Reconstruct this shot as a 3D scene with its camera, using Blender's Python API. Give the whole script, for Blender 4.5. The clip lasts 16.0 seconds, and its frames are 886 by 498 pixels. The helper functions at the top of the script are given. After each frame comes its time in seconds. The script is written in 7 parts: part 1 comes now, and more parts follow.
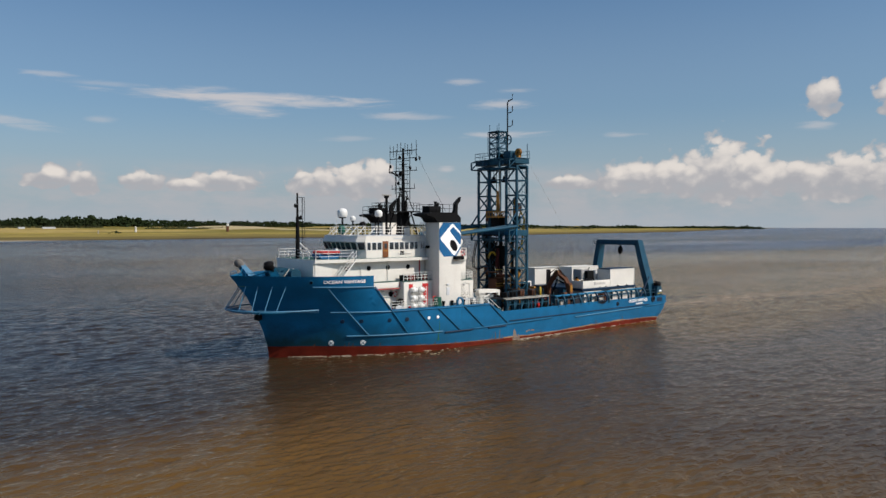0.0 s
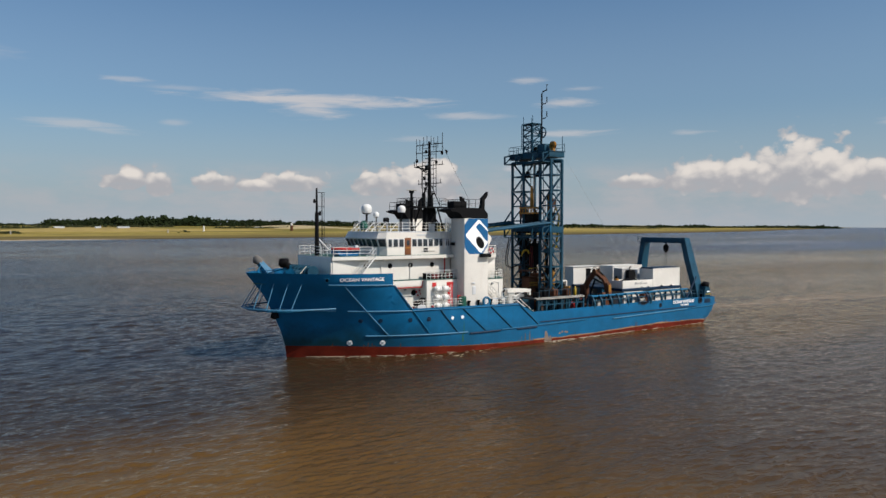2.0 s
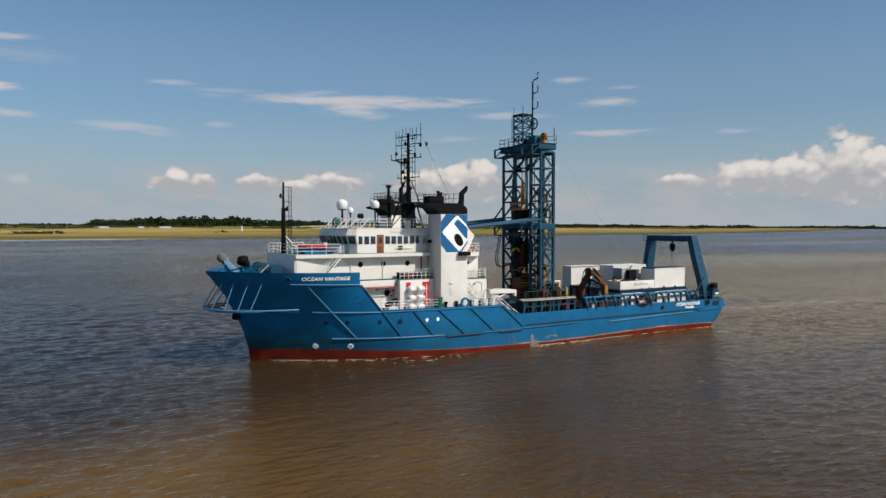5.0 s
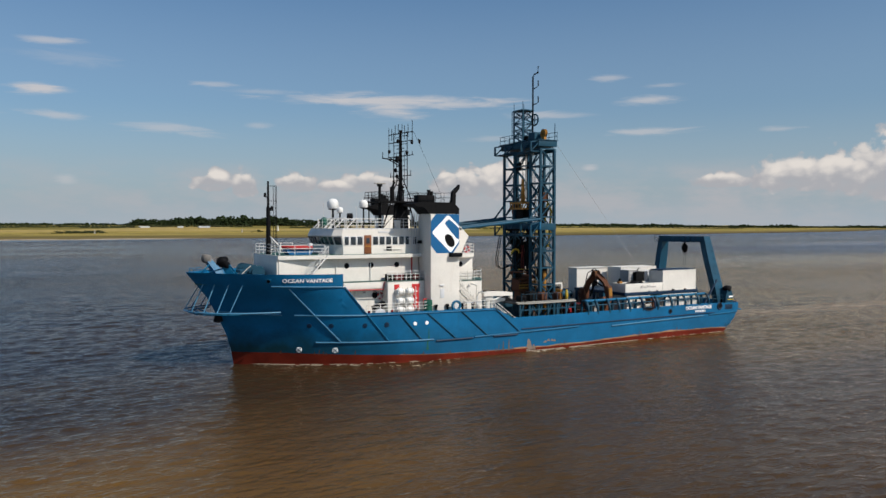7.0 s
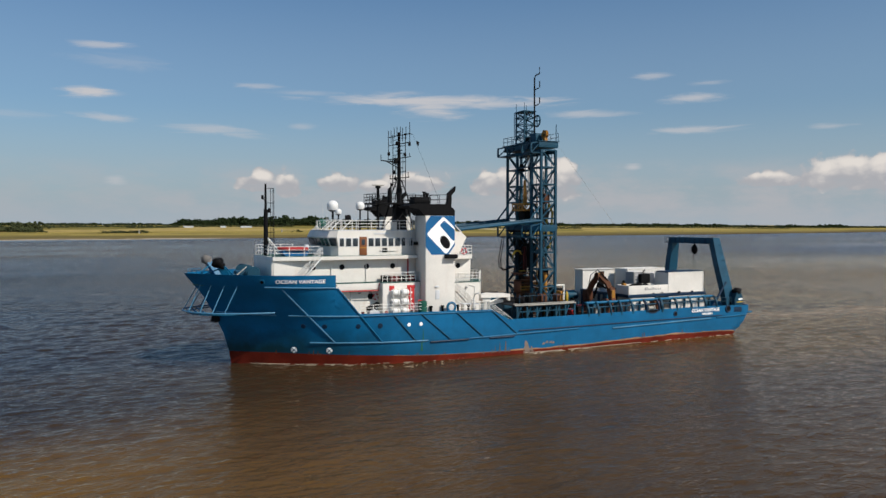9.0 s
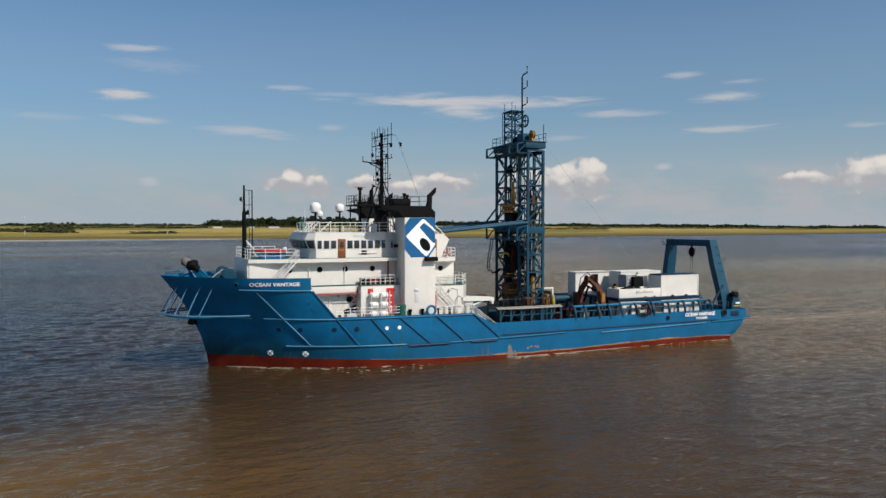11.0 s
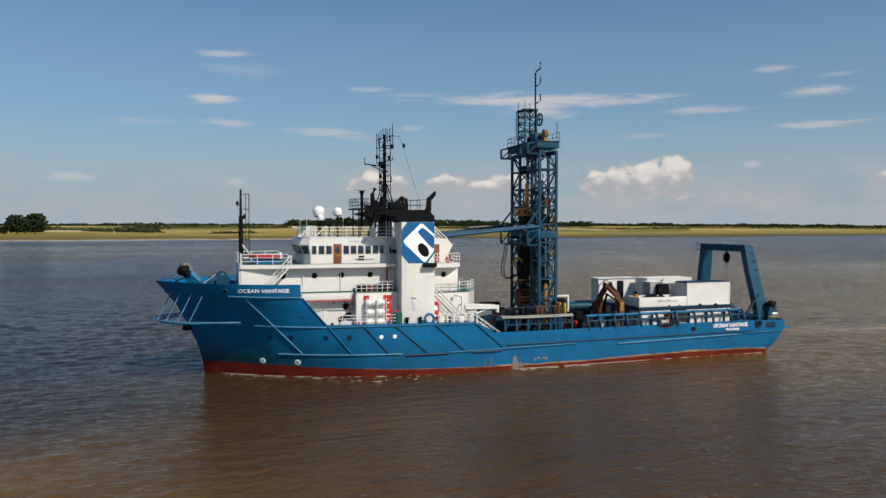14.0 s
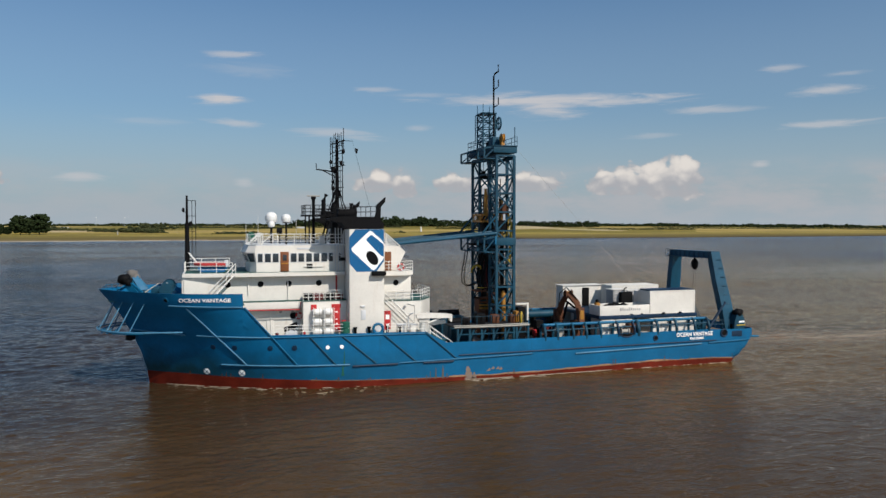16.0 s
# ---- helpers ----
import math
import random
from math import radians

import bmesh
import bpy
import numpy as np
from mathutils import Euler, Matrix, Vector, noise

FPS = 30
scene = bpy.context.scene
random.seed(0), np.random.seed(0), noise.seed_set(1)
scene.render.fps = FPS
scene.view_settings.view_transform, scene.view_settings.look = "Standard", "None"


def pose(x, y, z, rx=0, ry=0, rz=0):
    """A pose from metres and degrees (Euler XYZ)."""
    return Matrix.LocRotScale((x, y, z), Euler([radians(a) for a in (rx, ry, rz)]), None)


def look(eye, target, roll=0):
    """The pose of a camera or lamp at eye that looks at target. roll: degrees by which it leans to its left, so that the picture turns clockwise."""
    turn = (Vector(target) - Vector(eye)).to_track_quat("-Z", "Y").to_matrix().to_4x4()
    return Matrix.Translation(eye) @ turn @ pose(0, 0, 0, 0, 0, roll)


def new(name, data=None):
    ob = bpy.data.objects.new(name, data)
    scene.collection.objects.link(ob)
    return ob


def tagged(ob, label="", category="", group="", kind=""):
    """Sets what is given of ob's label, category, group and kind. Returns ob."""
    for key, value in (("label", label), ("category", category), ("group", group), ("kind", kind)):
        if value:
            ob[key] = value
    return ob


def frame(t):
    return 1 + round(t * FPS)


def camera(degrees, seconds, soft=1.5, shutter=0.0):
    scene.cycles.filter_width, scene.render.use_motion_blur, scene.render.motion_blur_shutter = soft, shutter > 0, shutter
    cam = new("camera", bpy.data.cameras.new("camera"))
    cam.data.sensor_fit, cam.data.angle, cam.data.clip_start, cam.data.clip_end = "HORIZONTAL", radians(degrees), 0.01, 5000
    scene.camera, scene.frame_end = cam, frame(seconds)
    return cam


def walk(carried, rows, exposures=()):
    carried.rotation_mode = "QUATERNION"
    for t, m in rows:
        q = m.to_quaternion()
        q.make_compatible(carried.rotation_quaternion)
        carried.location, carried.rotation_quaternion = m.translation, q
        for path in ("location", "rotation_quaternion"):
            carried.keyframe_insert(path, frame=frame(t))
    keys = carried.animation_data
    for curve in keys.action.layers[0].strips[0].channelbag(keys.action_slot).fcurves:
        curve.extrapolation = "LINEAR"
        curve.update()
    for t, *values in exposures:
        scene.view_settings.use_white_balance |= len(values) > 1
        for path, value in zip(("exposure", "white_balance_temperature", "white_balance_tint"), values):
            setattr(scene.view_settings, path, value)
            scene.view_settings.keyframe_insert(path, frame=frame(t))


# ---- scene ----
cam = camera(60.4, 16.0)
PATH = [
    (0, (-29.177, -81.087, 15.374), (-27.91, -79.54, 15.312), 0.0),
    (0.5, (-27.623, -80.974, 15.315), (-26.402, -79.391, 15.252), -0.0),
    (1, (-26.149, -80.926, 15.209), (-24.948, -79.328, 15.146), -0.0),
    (1.5, (-24.58, -80.856, 15.078), (-23.409, -79.236, 15.015), -0.0),
    (2, (-23.009, -80.762, 14.951), (-21.876, -79.115, 14.888), -0.0),
    (2.5, (-21.421, -80.571, 14.805), (-20.31, -78.909, 14.742), 0.0),
    (3, (-19.981, -80.484, 14.682), (-18.886, -78.811, 14.619), 0.0),
    (3.5, (-18.454, -80.504, 14.569), (-17.369, -78.825, 14.506), 0.0),
    (4, (-16.887, -80.346, 14.477), (-15.813, -78.66, 14.414), 0.0),
    (6.5, (-9.326, -80.203, 14.509), (-8.341, -78.463, 14.447), 0.0),
    (7, (-7.795, -80.176, 14.535), (-6.835, -78.422, 14.472), -0.0),
    (7.5, (-6.323, -80.161, 14.661), (-5.394, -78.391, 14.598), -0.0),
    (8, (-5.147, -80.616, 14.715), (-4.242, -78.833, 14.653), 0.0),
    (8.5, (-4.391, -81.797, 14.721), (-3.505, -80.004, 14.658), 0.0),
    (11, (1.824, -83.727, 14.903), (2.62, -81.894, 14.841), 0.0),
    (11.5, (3.386, -83.645, 14.958), (4.181, -81.811, 14.895), 0.0),
    (12, (4.896, -83.601, 14.997), (5.691, -81.766, 14.934), 0.0),
    (12.5, (6.419, -83.515, 15.078), (7.213, -81.68, 15.015), -0.0),
    (13, (7.93, -83.449, 15.157), (8.668, -81.591, 15.094), -0.1),
    (13.5, (9.475, -83.433, 15.249), (10.105, -81.536, 15.186), -0.1),
    (14, (10.928, -83.331, 15.429), (11.531, -81.426, 15.366), -0.0),
    (14.5, (12.455, -83.281, 15.714), (13.058, -81.376, 15.652), -0.0),
    (15, (14.016, -83.244, 15.96), (14.617, -81.338, 15.897), 0.0),
    (15.5, (15.611, -83.205, 16.104), (16.21, -81.297, 16.041), 0.0),
    (16, (17.128, -83.147, 16.167), (17.713, -81.235, 16.104), 0.0),
]
walk(cam, [(t, look(eye, target, roll)) for t, eye, target, roll in PATH],
     exposures=[(0, 0.0, 6600, 12), (8, 0.0, 6560, 11.5), (16, 0.0, 6540, 11)])

# ---------------------------------------------------------------- light
SUN_AZ, SUN_EL = 151.0, 44.0          # degrees from +y towards +x, and above the horizon
SUN_DIR = Vector((math.sin(radians(SUN_AZ)) * math.cos(radians(SUN_EL)), math.cos(radians(SUN_AZ)) * math.cos(radians(SUN_EL)), math.sin(radians(SUN_EL))))
sun = new("sun", bpy.data.lights.new("sun", "SUN"))
sun.data.energy, sun.data.angle, sun.data.color = 4.5, radians(0.6), (1.0, 0.94, 0.85)
sun.matrix_world = look(SUN_DIR * 300, (0, 0, 0))

# thin cloud: azimuth and height above the horizon, half width, half height (degrees), tilt, density
STREAKS = [(24.8, 9.2, 9.6, .5, -.016, .9), (24.6, 8.7, 2.6, .8, -.06, .85), (29.0, 8.95, 5.4, .34, .0, .75), (15.5, 9.6, 3.6, .24, -.01, .28), (12.0, 9.95, 1.6, .22, 0, .45),
           (40.9, 10.6, 1.4, .26, 0, .5), (43.8, 8.95, 2.5, .32, .02, .7), (44.5, 9.95, 1.4, .22, 0, .35), (36.1, 8.1, 2.9, .3, -.02, .55), (43.8, 6.75, 3.4, .26, .02, .6), (32.2, 6.4, 1.8, .24, 0, .3),
           (52.1, 6.6, 1.6, .2, 0, .45), (9.2, 6.75, 3.6, .4, -.05, .5), (15.1, 7.2, 1.0, .3, 0, .35), (.9, 9.0, 1.9, .42, .02, .95), (1.9, 12.1, 2.1, .24, .02, .6), (3.0, 11.1, 3.2, .5, -.03, .18),
           (1.9, 7.3, 2.1, .27, -.02, .55), (-4.0, 7.2, 3.0, .3, 0, .2), (65.3, 6.7, 1.4, .32, .02, .5), (-8.4, 3.3, 1.6, .34, 0, .6), (2.4, 3.1, .7, .35, 0, .45), (39.6, 4.2, .6, .25, 0, .55)]
# heaped cloud: azimuth, height of the base, half width, height of the top over the base (degrees)
HEAPS = [(12.0, 2.85, 1.25, 1.05), (14.1, 2.6, .95, 1.2), (17.7, 2.8, 1.6, .9), (20.6, 2.7, 1.4, .6), (23.2, 2.85, 2.4, .95), (29.0, 3.1, 1.0, .85), (30.6, 2.7, 2.4, 1.25), (32.6, 2.75, 2.1, 1.75), (34.4, 2.85, 1.5, 2.0),
         (53.4, 3.0, 3.0, 1.45), (56.2, 2.9, 2.5, 1.7), (59.0, 2.9, 2.8, 2.9), (61.2, 2.9, 2.3, 2.3), (63.8, 2.7, 2.8, 1.6), (67.6, 2.6, 3.2, 2.1), (70.4, 2.9, 2.0, 2.3), (65.9, 8.0, 1.15, 1.6), (70.3, 7.7, 1.3, 2.0), (48.6, 2.9, 2.2, .7), (-15.0, 3.0, 2.0, 1.0)]

world = bpy.data.worlds.new("world")
scene.world = world
world.use_nodes = True
wn, wl = world.node_tree.nodes, world.node_tree.links
wn.clear()


def node(tree, kind, **inputs):
    n = tree.nodes.new(kind)
    for k, v in inputs.items():
        key = int(k[1:]) if k[0] == "i" and k[1:].isdigit() else k
        if isinstance(v, bpy.types.NodeSocket):
            tree.links.new(v, n.inputs[key])
        else:
            n.inputs[key].default_value = v
    return n


def calc(tree, op, a, b=None, c=None, clamp=False):
    n = tree.nodes.new("ShaderNodeMath")
    n.operation, n.use_clamp = op, clamp
    for i, v in enumerate((a, b, c)):
        if v is None:
            continue
        if isinstance(v, bpy.types.NodeSocket):
            tree.links.new(v, n.inputs[i])
        else:
            n.inputs[i].default_value = v
    return n.outputs[0]


def ramp(tree, fac, stops, mode="LINEAR"):
    n = tree.nodes.new("ShaderNodeValToRGB")
    n.color_ramp.interpolation = mode
    el = n.color_ramp.elements
    while len(el) < len(stops):
        el.new(0.5)
    for e, (p, c) in zip(el, stops):
        e.position = p
        e.color = (c, c, c, 1) if isinstance(c, (int, float)) else (*c, 1)
    tree.links.new(fac, n.inputs[0])
    return n.outputs[0]


def mix(tree, fac, a, b, blend="MIX"):
    n = tree.nodes.new("ShaderNodeMix")
    n.data_type, n.blend_type = "RGBA", blend
    for i, v in ((0, fac), (6, a), (7, b)):
        if isinstance(v, bpy.types.NodeSocket):
            tree.links.new(v, n.inputs[i])
        else:
            n.inputs[i].default_value = v if i == 0 else (*v, 1)
    return n.outputs[2]


def smooth(tree, value, low, high):
    n = tree.nodes.new("ShaderNodeMapRange")
    n.interpolation_type = "SMOOTHSTEP"
    tree.links.new(value, n.inputs[0])
    n.inputs[1].default_value, n.inputs[2].default_value = low, high
    return n.outputs[0]


def build_sky():
    nt = world.node_tree
    sky = nt.nodes.new("ShaderNodeTexSky")
    sky.sky_type, sky.sun_disc = "NISHITA", False
    sky.sun_elevation, sky.sun_rotation = radians(SUN_EL), radians(SUN_AZ)
    sky.air_density, sky.dust_density, sky.ozone_density, sky.altitude = 1.0, 1.4, 2.2, 0
    tc = nt.nodes.new("ShaderNodeTexCoord")
    sep = node(nt, "ShaderNodeSeparateXYZ", i0=tc.outputs["Generated"])
    az = calc(nt, "MULTIPLY", calc(nt, "ARCTAN2", sep.outputs[0], sep.outputs[1]), 57.2958)
    el = calc(nt, "MULTIPLY", calc(nt, "ARCSINE", sep.outputs[2]), 57.2958)
    pos = node(nt, "ShaderNodeCombineXYZ", i0=az, i1=el)

    def scaled(x, y):
        n = node(nt, "ShaderNodeVectorMath", i0=pos.outputs[0], i1=(x, y, 1.0))
        n.operation = "MULTIPLY"
        return n.outputs[0]

    # billows and wisps
    puff = node(nt, "ShaderNodeTexNoise", Vector=scaled(0.8, 1.0), Scale=0.85, Detail=4.5, Roughness=0.5, Distortion=0.25)
    cell = node(nt, "ShaderNodeTexVoronoi", Vector=scaled(0.8, 1.0), Scale=1.5)
    puffs = calc(nt, "ADD", calc(nt, "MULTIPLY", calc(nt, "SUBTRACT", puff.outputs[0], 0.5), 1.9), calc(nt, "MULTIPLY", calc(nt, "SUBTRACT", 0.5, cell.outputs["Distance"]), 0.5))
    wisp = node(nt, "ShaderNodeTexNoise", Vector=scaled(0.22, 1.7), Scale=1.2, Detail=8.0, Roughness=0.6, Distortion=0.7)
    wisps = calc(nt, "MULTIPLY", calc(nt, "SUBTRACT", wisp.outputs[0], 0.5), 2.4)

    def reach(a, e, w, h, tilt=0.0, flat=1.0):
        off = calc(nt, "SUBTRACT", az, a)
        dx = calc(nt, "DIVIDE", off, w)
        dy = calc(nt, "DIVIDE", calc(nt, "SUBTRACT", calc(nt, "SUBTRACT", el, e), calc(nt, "MULTIPLY", off, tilt)), h)
        below = calc(nt, "MULTIPLY", calc(nt, "MINIMUM", dy, 0.0), flat)
        dz = calc(nt, "ADD", calc(nt, "MAXIMUM", dy, 0.0), below)
        d = calc(nt, "SQRT", calc(nt, "ADD", calc(nt, "MULTIPLY", dx, dx), calc(nt, "MULTIPLY", dz, dz)))
        return calc(nt, "SUBTRACT", 1.0, d), dy

    streak_m = None
    for a, e, w, h, tilt, dense in STREAKS:
        m, _ = reach(a, e, w, h, tilt)
        m = calc(nt, "MULTIPLY", smooth(nt, calc(nt, "ADD", m, wisps), -0.25, 0.95), dense)
        streak_m = m if streak_m is None else calc(nt, "MAXIMUM", streak_m, m)
    heap, top = None, None
    for a, e, w, h in HEAPS:
        m, dy = reach(a, e, w, h, 0.0, 2.6)
        t = calc(nt, "MULTIPLY", dy, smooth(nt, m, -0.3, 0.25))
        heap = m if heap is None else calc(nt, "MAXIMUM", heap, m)
        top = t if top is None else calc(nt, "MAXIMUM", top, t)
    heap_m = calc(nt, "MULTIPLY", smooth(nt, calc(nt, "ADD", heap, puffs), -0.22, 0.08), 0.94)
    heap_m = calc(nt, "MULTIPLY", heap_m, smooth(nt, calc(nt, "ADD", top, calc(nt, "MULTIPLY", puffs, 0.35)), -0.42, 0.1))
    # low bank of broken cloud near the horizon, thicker towards the open water
    bank_n = node(nt, "ShaderNodeTexNoise", Vector=scaled(0.5, 1.3), Scale=0.34, Detail=6.0, Roughness=0.6)
    bank = calc(nt, "MULTIPLY", ramp(nt, bank_n.outputs[0], [(0.36, 0.1), (0.62, 1.0)], "EASE"), ramp(nt, calc(nt, "DIVIDE", el, 10.0), [(0.0, 0.5), (0.2, 0.85), (0.35, 0.6), (0.5, 0.0)], "EASE"))
    bank = calc(nt, "MULTIPLY", bank, ramp(nt, calc(nt, "DIVIDE", calc(nt, "ADD", az, 30.0), 100.0), [(0.3, 0.5), (0.45, 0.85), (0.85, 1.0)]))
    # haze towards the horizon
    haze = ramp(nt, calc(nt, "DIVIDE", el, 30.0), [(0.0, 0.92), (0.1, 0.66), (0.3, 0.27), (0.75, 0.0)], "EASE")
    scale_sky = mix(nt, 1.0, sky.outputs[0], (0.60, 0.925, 1.12), "MULTIPLY")
    c = mix(nt, haze, scale_sky, (4.35, 5.2, 5.9))
    c = mix(nt, bank, c, (5.1, 5.2, 5.5))
    c = mix(nt, streak_m, c, (6.5, 6.5, 6.7))
    lit = smooth(nt, calc(nt, "ADD", calc(nt, "MULTIPLY", top, 0.9), calc(nt, "MULTIPLY", puffs, 0.75)), 0.0, 0.85)
    c = mix(nt, heap_m, c, mix(nt, lit, (4.75, 4.85, 5.15), (9.0, 8.5, 7.9)))
    bg = node(nt, "ShaderNodeBackground", Color=c, Strength=0.085)
    out = nt.nodes.new("ShaderNodeOutputWorld")
    nt.links.new(bg.outputs[0], out.inputs[0])


build_sky()


# ---------------------------------------------------------------- materials
def material(name):
    m = bpy.data.materials.new(name)
    m.use_nodes = True
    nt = m.node_tree
    return m, nt, nt.nodes["Principled BSDF"]


def paint(name, colour, rough=0.45, dirt=(0.25, 0.14, 0.07), wear=0.25, grain=0.12, metal=0.0, streak=True, growth_shade=False, spec=0.28):
    """Ship's paint: broad fading, fine mottling, run-down rust streaks."""
    m, nt, bsdf = material(name)
    geo = nt.nodes.new("ShaderNodeNewGeometry")
    p = geo.outputs["Position"]
    broad = node(nt, "ShaderNodeTexNoise", Vector=p, Scale=0.35, Detail=5.0, Roughness=0.6)
    fine = node(nt, "ShaderNodeTexNoise", Vector=p, Scale=5.0, Detail=4.0, Roughness=0.65)
    dark = tuple(c * (1 - grain) for c in colour)
    light = tuple(min(1, c * (1 + grain)) for c in colour)
    c = mix(nt, ramp(nt, broad.outputs[0], [(0.32, 0.0), (0.68, 1.0)]), dark, light)
    c = mix(nt, calc(nt, "MULTIPLY", ramp(nt, fine.outputs[0], [(0.4, 0.0), (0.7, 1.0)]), 0.25), c, tuple(v * 0.8 for v in colour))
    if streak:
        sq = node(nt, "ShaderNodeVectorMath", i0=p, i1=(1.6, 1.6, 0.12))
        sq.operation = "MULTIPLY"
        run = node(nt, "ShaderNodeTexNoise", Vector=sq.outputs[0], Scale=1.6, Detail=5.0, Roughness=0.7)
        c = mix(nt, calc(nt, "MULTIPLY", ramp(nt, run.outputs[0], [(0.58, 0.0), (0.78, 1.0)]), wear), c, dirt)
    if growth_shade:      # slime and scuffing above the waterline, in ragged patches, deepened with painted-in bow shade
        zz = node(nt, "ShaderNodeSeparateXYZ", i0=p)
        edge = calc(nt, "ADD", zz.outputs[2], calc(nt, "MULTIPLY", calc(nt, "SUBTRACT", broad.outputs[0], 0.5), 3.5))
        # strongest low and forward, where the colour also carries the flare's shade
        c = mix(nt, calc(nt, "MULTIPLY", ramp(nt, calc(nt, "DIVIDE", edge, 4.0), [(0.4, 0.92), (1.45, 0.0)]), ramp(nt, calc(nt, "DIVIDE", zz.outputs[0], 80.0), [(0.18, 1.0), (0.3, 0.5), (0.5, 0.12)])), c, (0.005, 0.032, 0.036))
    nt.links.new(c, bsdf.inputs["Base Color"])
    nt.links.new(ramp(nt, fine.outputs[0], [(0.3, max(0.05, rough - 0.1)), (0.7, min(1.0, rough + 0.12))]), bsdf.inputs["Roughness"])
    bsdf.inputs["Metallic"].default_value = metal
    bsdf.inputs["Specular IOR Level"].default_value = spec
    bump = node(nt, "ShaderNodeBump", Strength=0.12, Distance=0.03, Height=broad.outputs[0])
    nt.links.new(bump.outputs[0], bsdf.inputs["Normal"])
    return m


BLUE = paint("hull blue paint", (0.001, 0.102, 0.23), 0.5, (0.02, 0.06, 0.08), 0.35, 0.16, growth_shade=True, spec=0.18)
DECKBLUE = paint("deck gear blue paint", (0.002, 0.105, 0.21), 0.5, (0.08, 0.06, 0.04), 0.3, 0.2)
STRAKE = paint("pale blue strake paint", (0.055, 0.18, 0.29), 0.45, (0.12, 0.1, 0.08), 0.35, 0.2)
DERRICKBLUE = paint("derrick blue paint", (0.003, 0.045, 0.078), 0.55, (0.06, 0.04, 0.03), 0.35, 0.25)
GANTRY = paint("gantry teal paint", (0.003, 0.058, 0.105), 0.55, (0.05, 0.04, 0.03), 0.35, 0.25)
RED = paint("antifouling red paint", (0.108, 0.0125, 0.0055), 0.75, (0.06, 0.027, 0.013), 0.75, 0.35, spec=0.1)
SCUM = paint("rusty tan scum line", (0.27, 0.155, 0.085), 0.8, (0.16, 0.04, 0.015), 0.5, 0.3)
WHITE = paint("white ship paint", (0.68, 0.645, 0.585), 0.5, (0.46, 0.28, 0.16), 0.32, 0.07)
RAILWHITE = paint("white rail paint", (0.7, 0.68, 0.64), 0.45, (0.4, 0.25, 0.12), 0.2, 0.05)
GREYWHITE = paint("grey white paint", (0.55, 0.56, 0.57), 0.5, (0.3, 0.2, 0.12), 0.2, 0.08)
BLACK = paint("black paint", (0.004, 0.004, 0.0045), 0.7, (0.02, 0.016, 0.012), 0.3, 0.2, spec=0.12)
RUBBER = paint("black rubber", (0.01, 0.01, 0.011), 0.75, (0.05, 0.045, 0.04), 0.3, 0.2)
DECKGREEN = paint("dark green deck paint", (0.03, 0.09, 0.075), 0.7, (0.12, 0.07, 0.04), 0.4, 0.25)
DECKSTEEL = paint("worn deck steel", (0.16, 0.12, 0.09), 0.8, (0.22, 0.1, 0.05), 0.5, 0.3)
GREY = paint("grey cabinet paint", (0.3, 0.29, 0.28), 0.6, (0.2, 0.12, 0.07), 0.35, 0.15)
BOATRED = paint("faded red boat skin", (0.36, 0.03, 0.028), 0.6, (0.2, 0.08, 0.06), 0.3, 0.15)
MAROON = paint("dark red paint", (0.12, 0.012, 0.012), 0.5, (0.06, 0.03, 0.02), 0.3, 0.2)
RUST = paint("rusty brown steel", (0.11, 0.04, 0.018), 0.75, (0.3, 0.13, 0.05), 0.5, 0.35)
ORANGE = paint("orange yellow paint", (0.32, 0.145, 0.022), 0.5, (0.2, 0.1, 0.04), 0.35, 0.2)
YELLOW = paint("yellow paint", (0.45, 0.3, 0.03), 0.5, (0.2, 0.1, 0.04), 0.3, 0.15)
SIGNRED = paint("bright red paint", (0.47, 0.03, 0.03), 0.45, (0.2, 0.05, 0.03), 0.2, 0.1)
GREEN = paint("bottle green paint", (0.01, 0.09, 0.06), 0.5, (0.1, 0.08, 0.05), 0.2, 0.15)
WOOD = paint("varnished brown door", (0.17, 0.06, 0.022), 0.4, (0.12, 0.05, 0.02), 0.3, 0.2)
NAVY = paint("navy roof paint", (0.003, 0.021, 0.05), 0.5, (0.08, 0.08, 0.08), 0.2, 0.2)
LETTER = paint("white letter paint", (0.9, 0.9, 0.88), 0.5, (0.4, 0.3, 0.2), 0.15, 0.05, streak=False)
DOME = paint("white fibreglass", (0.72, 0.71, 0.68), 0.35, (0.5, 0.45, 0.4), 0.1, 0.03, streak=False)
ROPE = paint("grey weathered canvas", (0.34, 0.32, 0.28), 0.85, (0.2, 0.16, 0.1), 0.3, 0.15)
CANVAS = paint("worn grey canvas", (0.13, 0.12, 0.11), 0.85, (0.05, 0.045, 0.04), 0.3, 0.25)
CHAFE = paint("chafed greyish paint", (0.2, 0.15, 0.12), 0.8, (0.1, 0.05, 0.03), 0.5, 0.35)
RUN = paint("tan rust run", (0.1, 0.085, 0.07), 0.8, (0.12, 0.05, 0.02), 0.5, 0.35)
FOAM = paint("pale river foam", (0.3, 0.245, 0.18), 0.8, (0.3, 0.22, 0.14), 0.3, 0.2, streak=False)
EMBLEMBLUE = paint("emblem blue paint", (0.004, 0.1, 0.255), 0.45, (0.1, 0.1, 0.1), 0.15, 0.08)


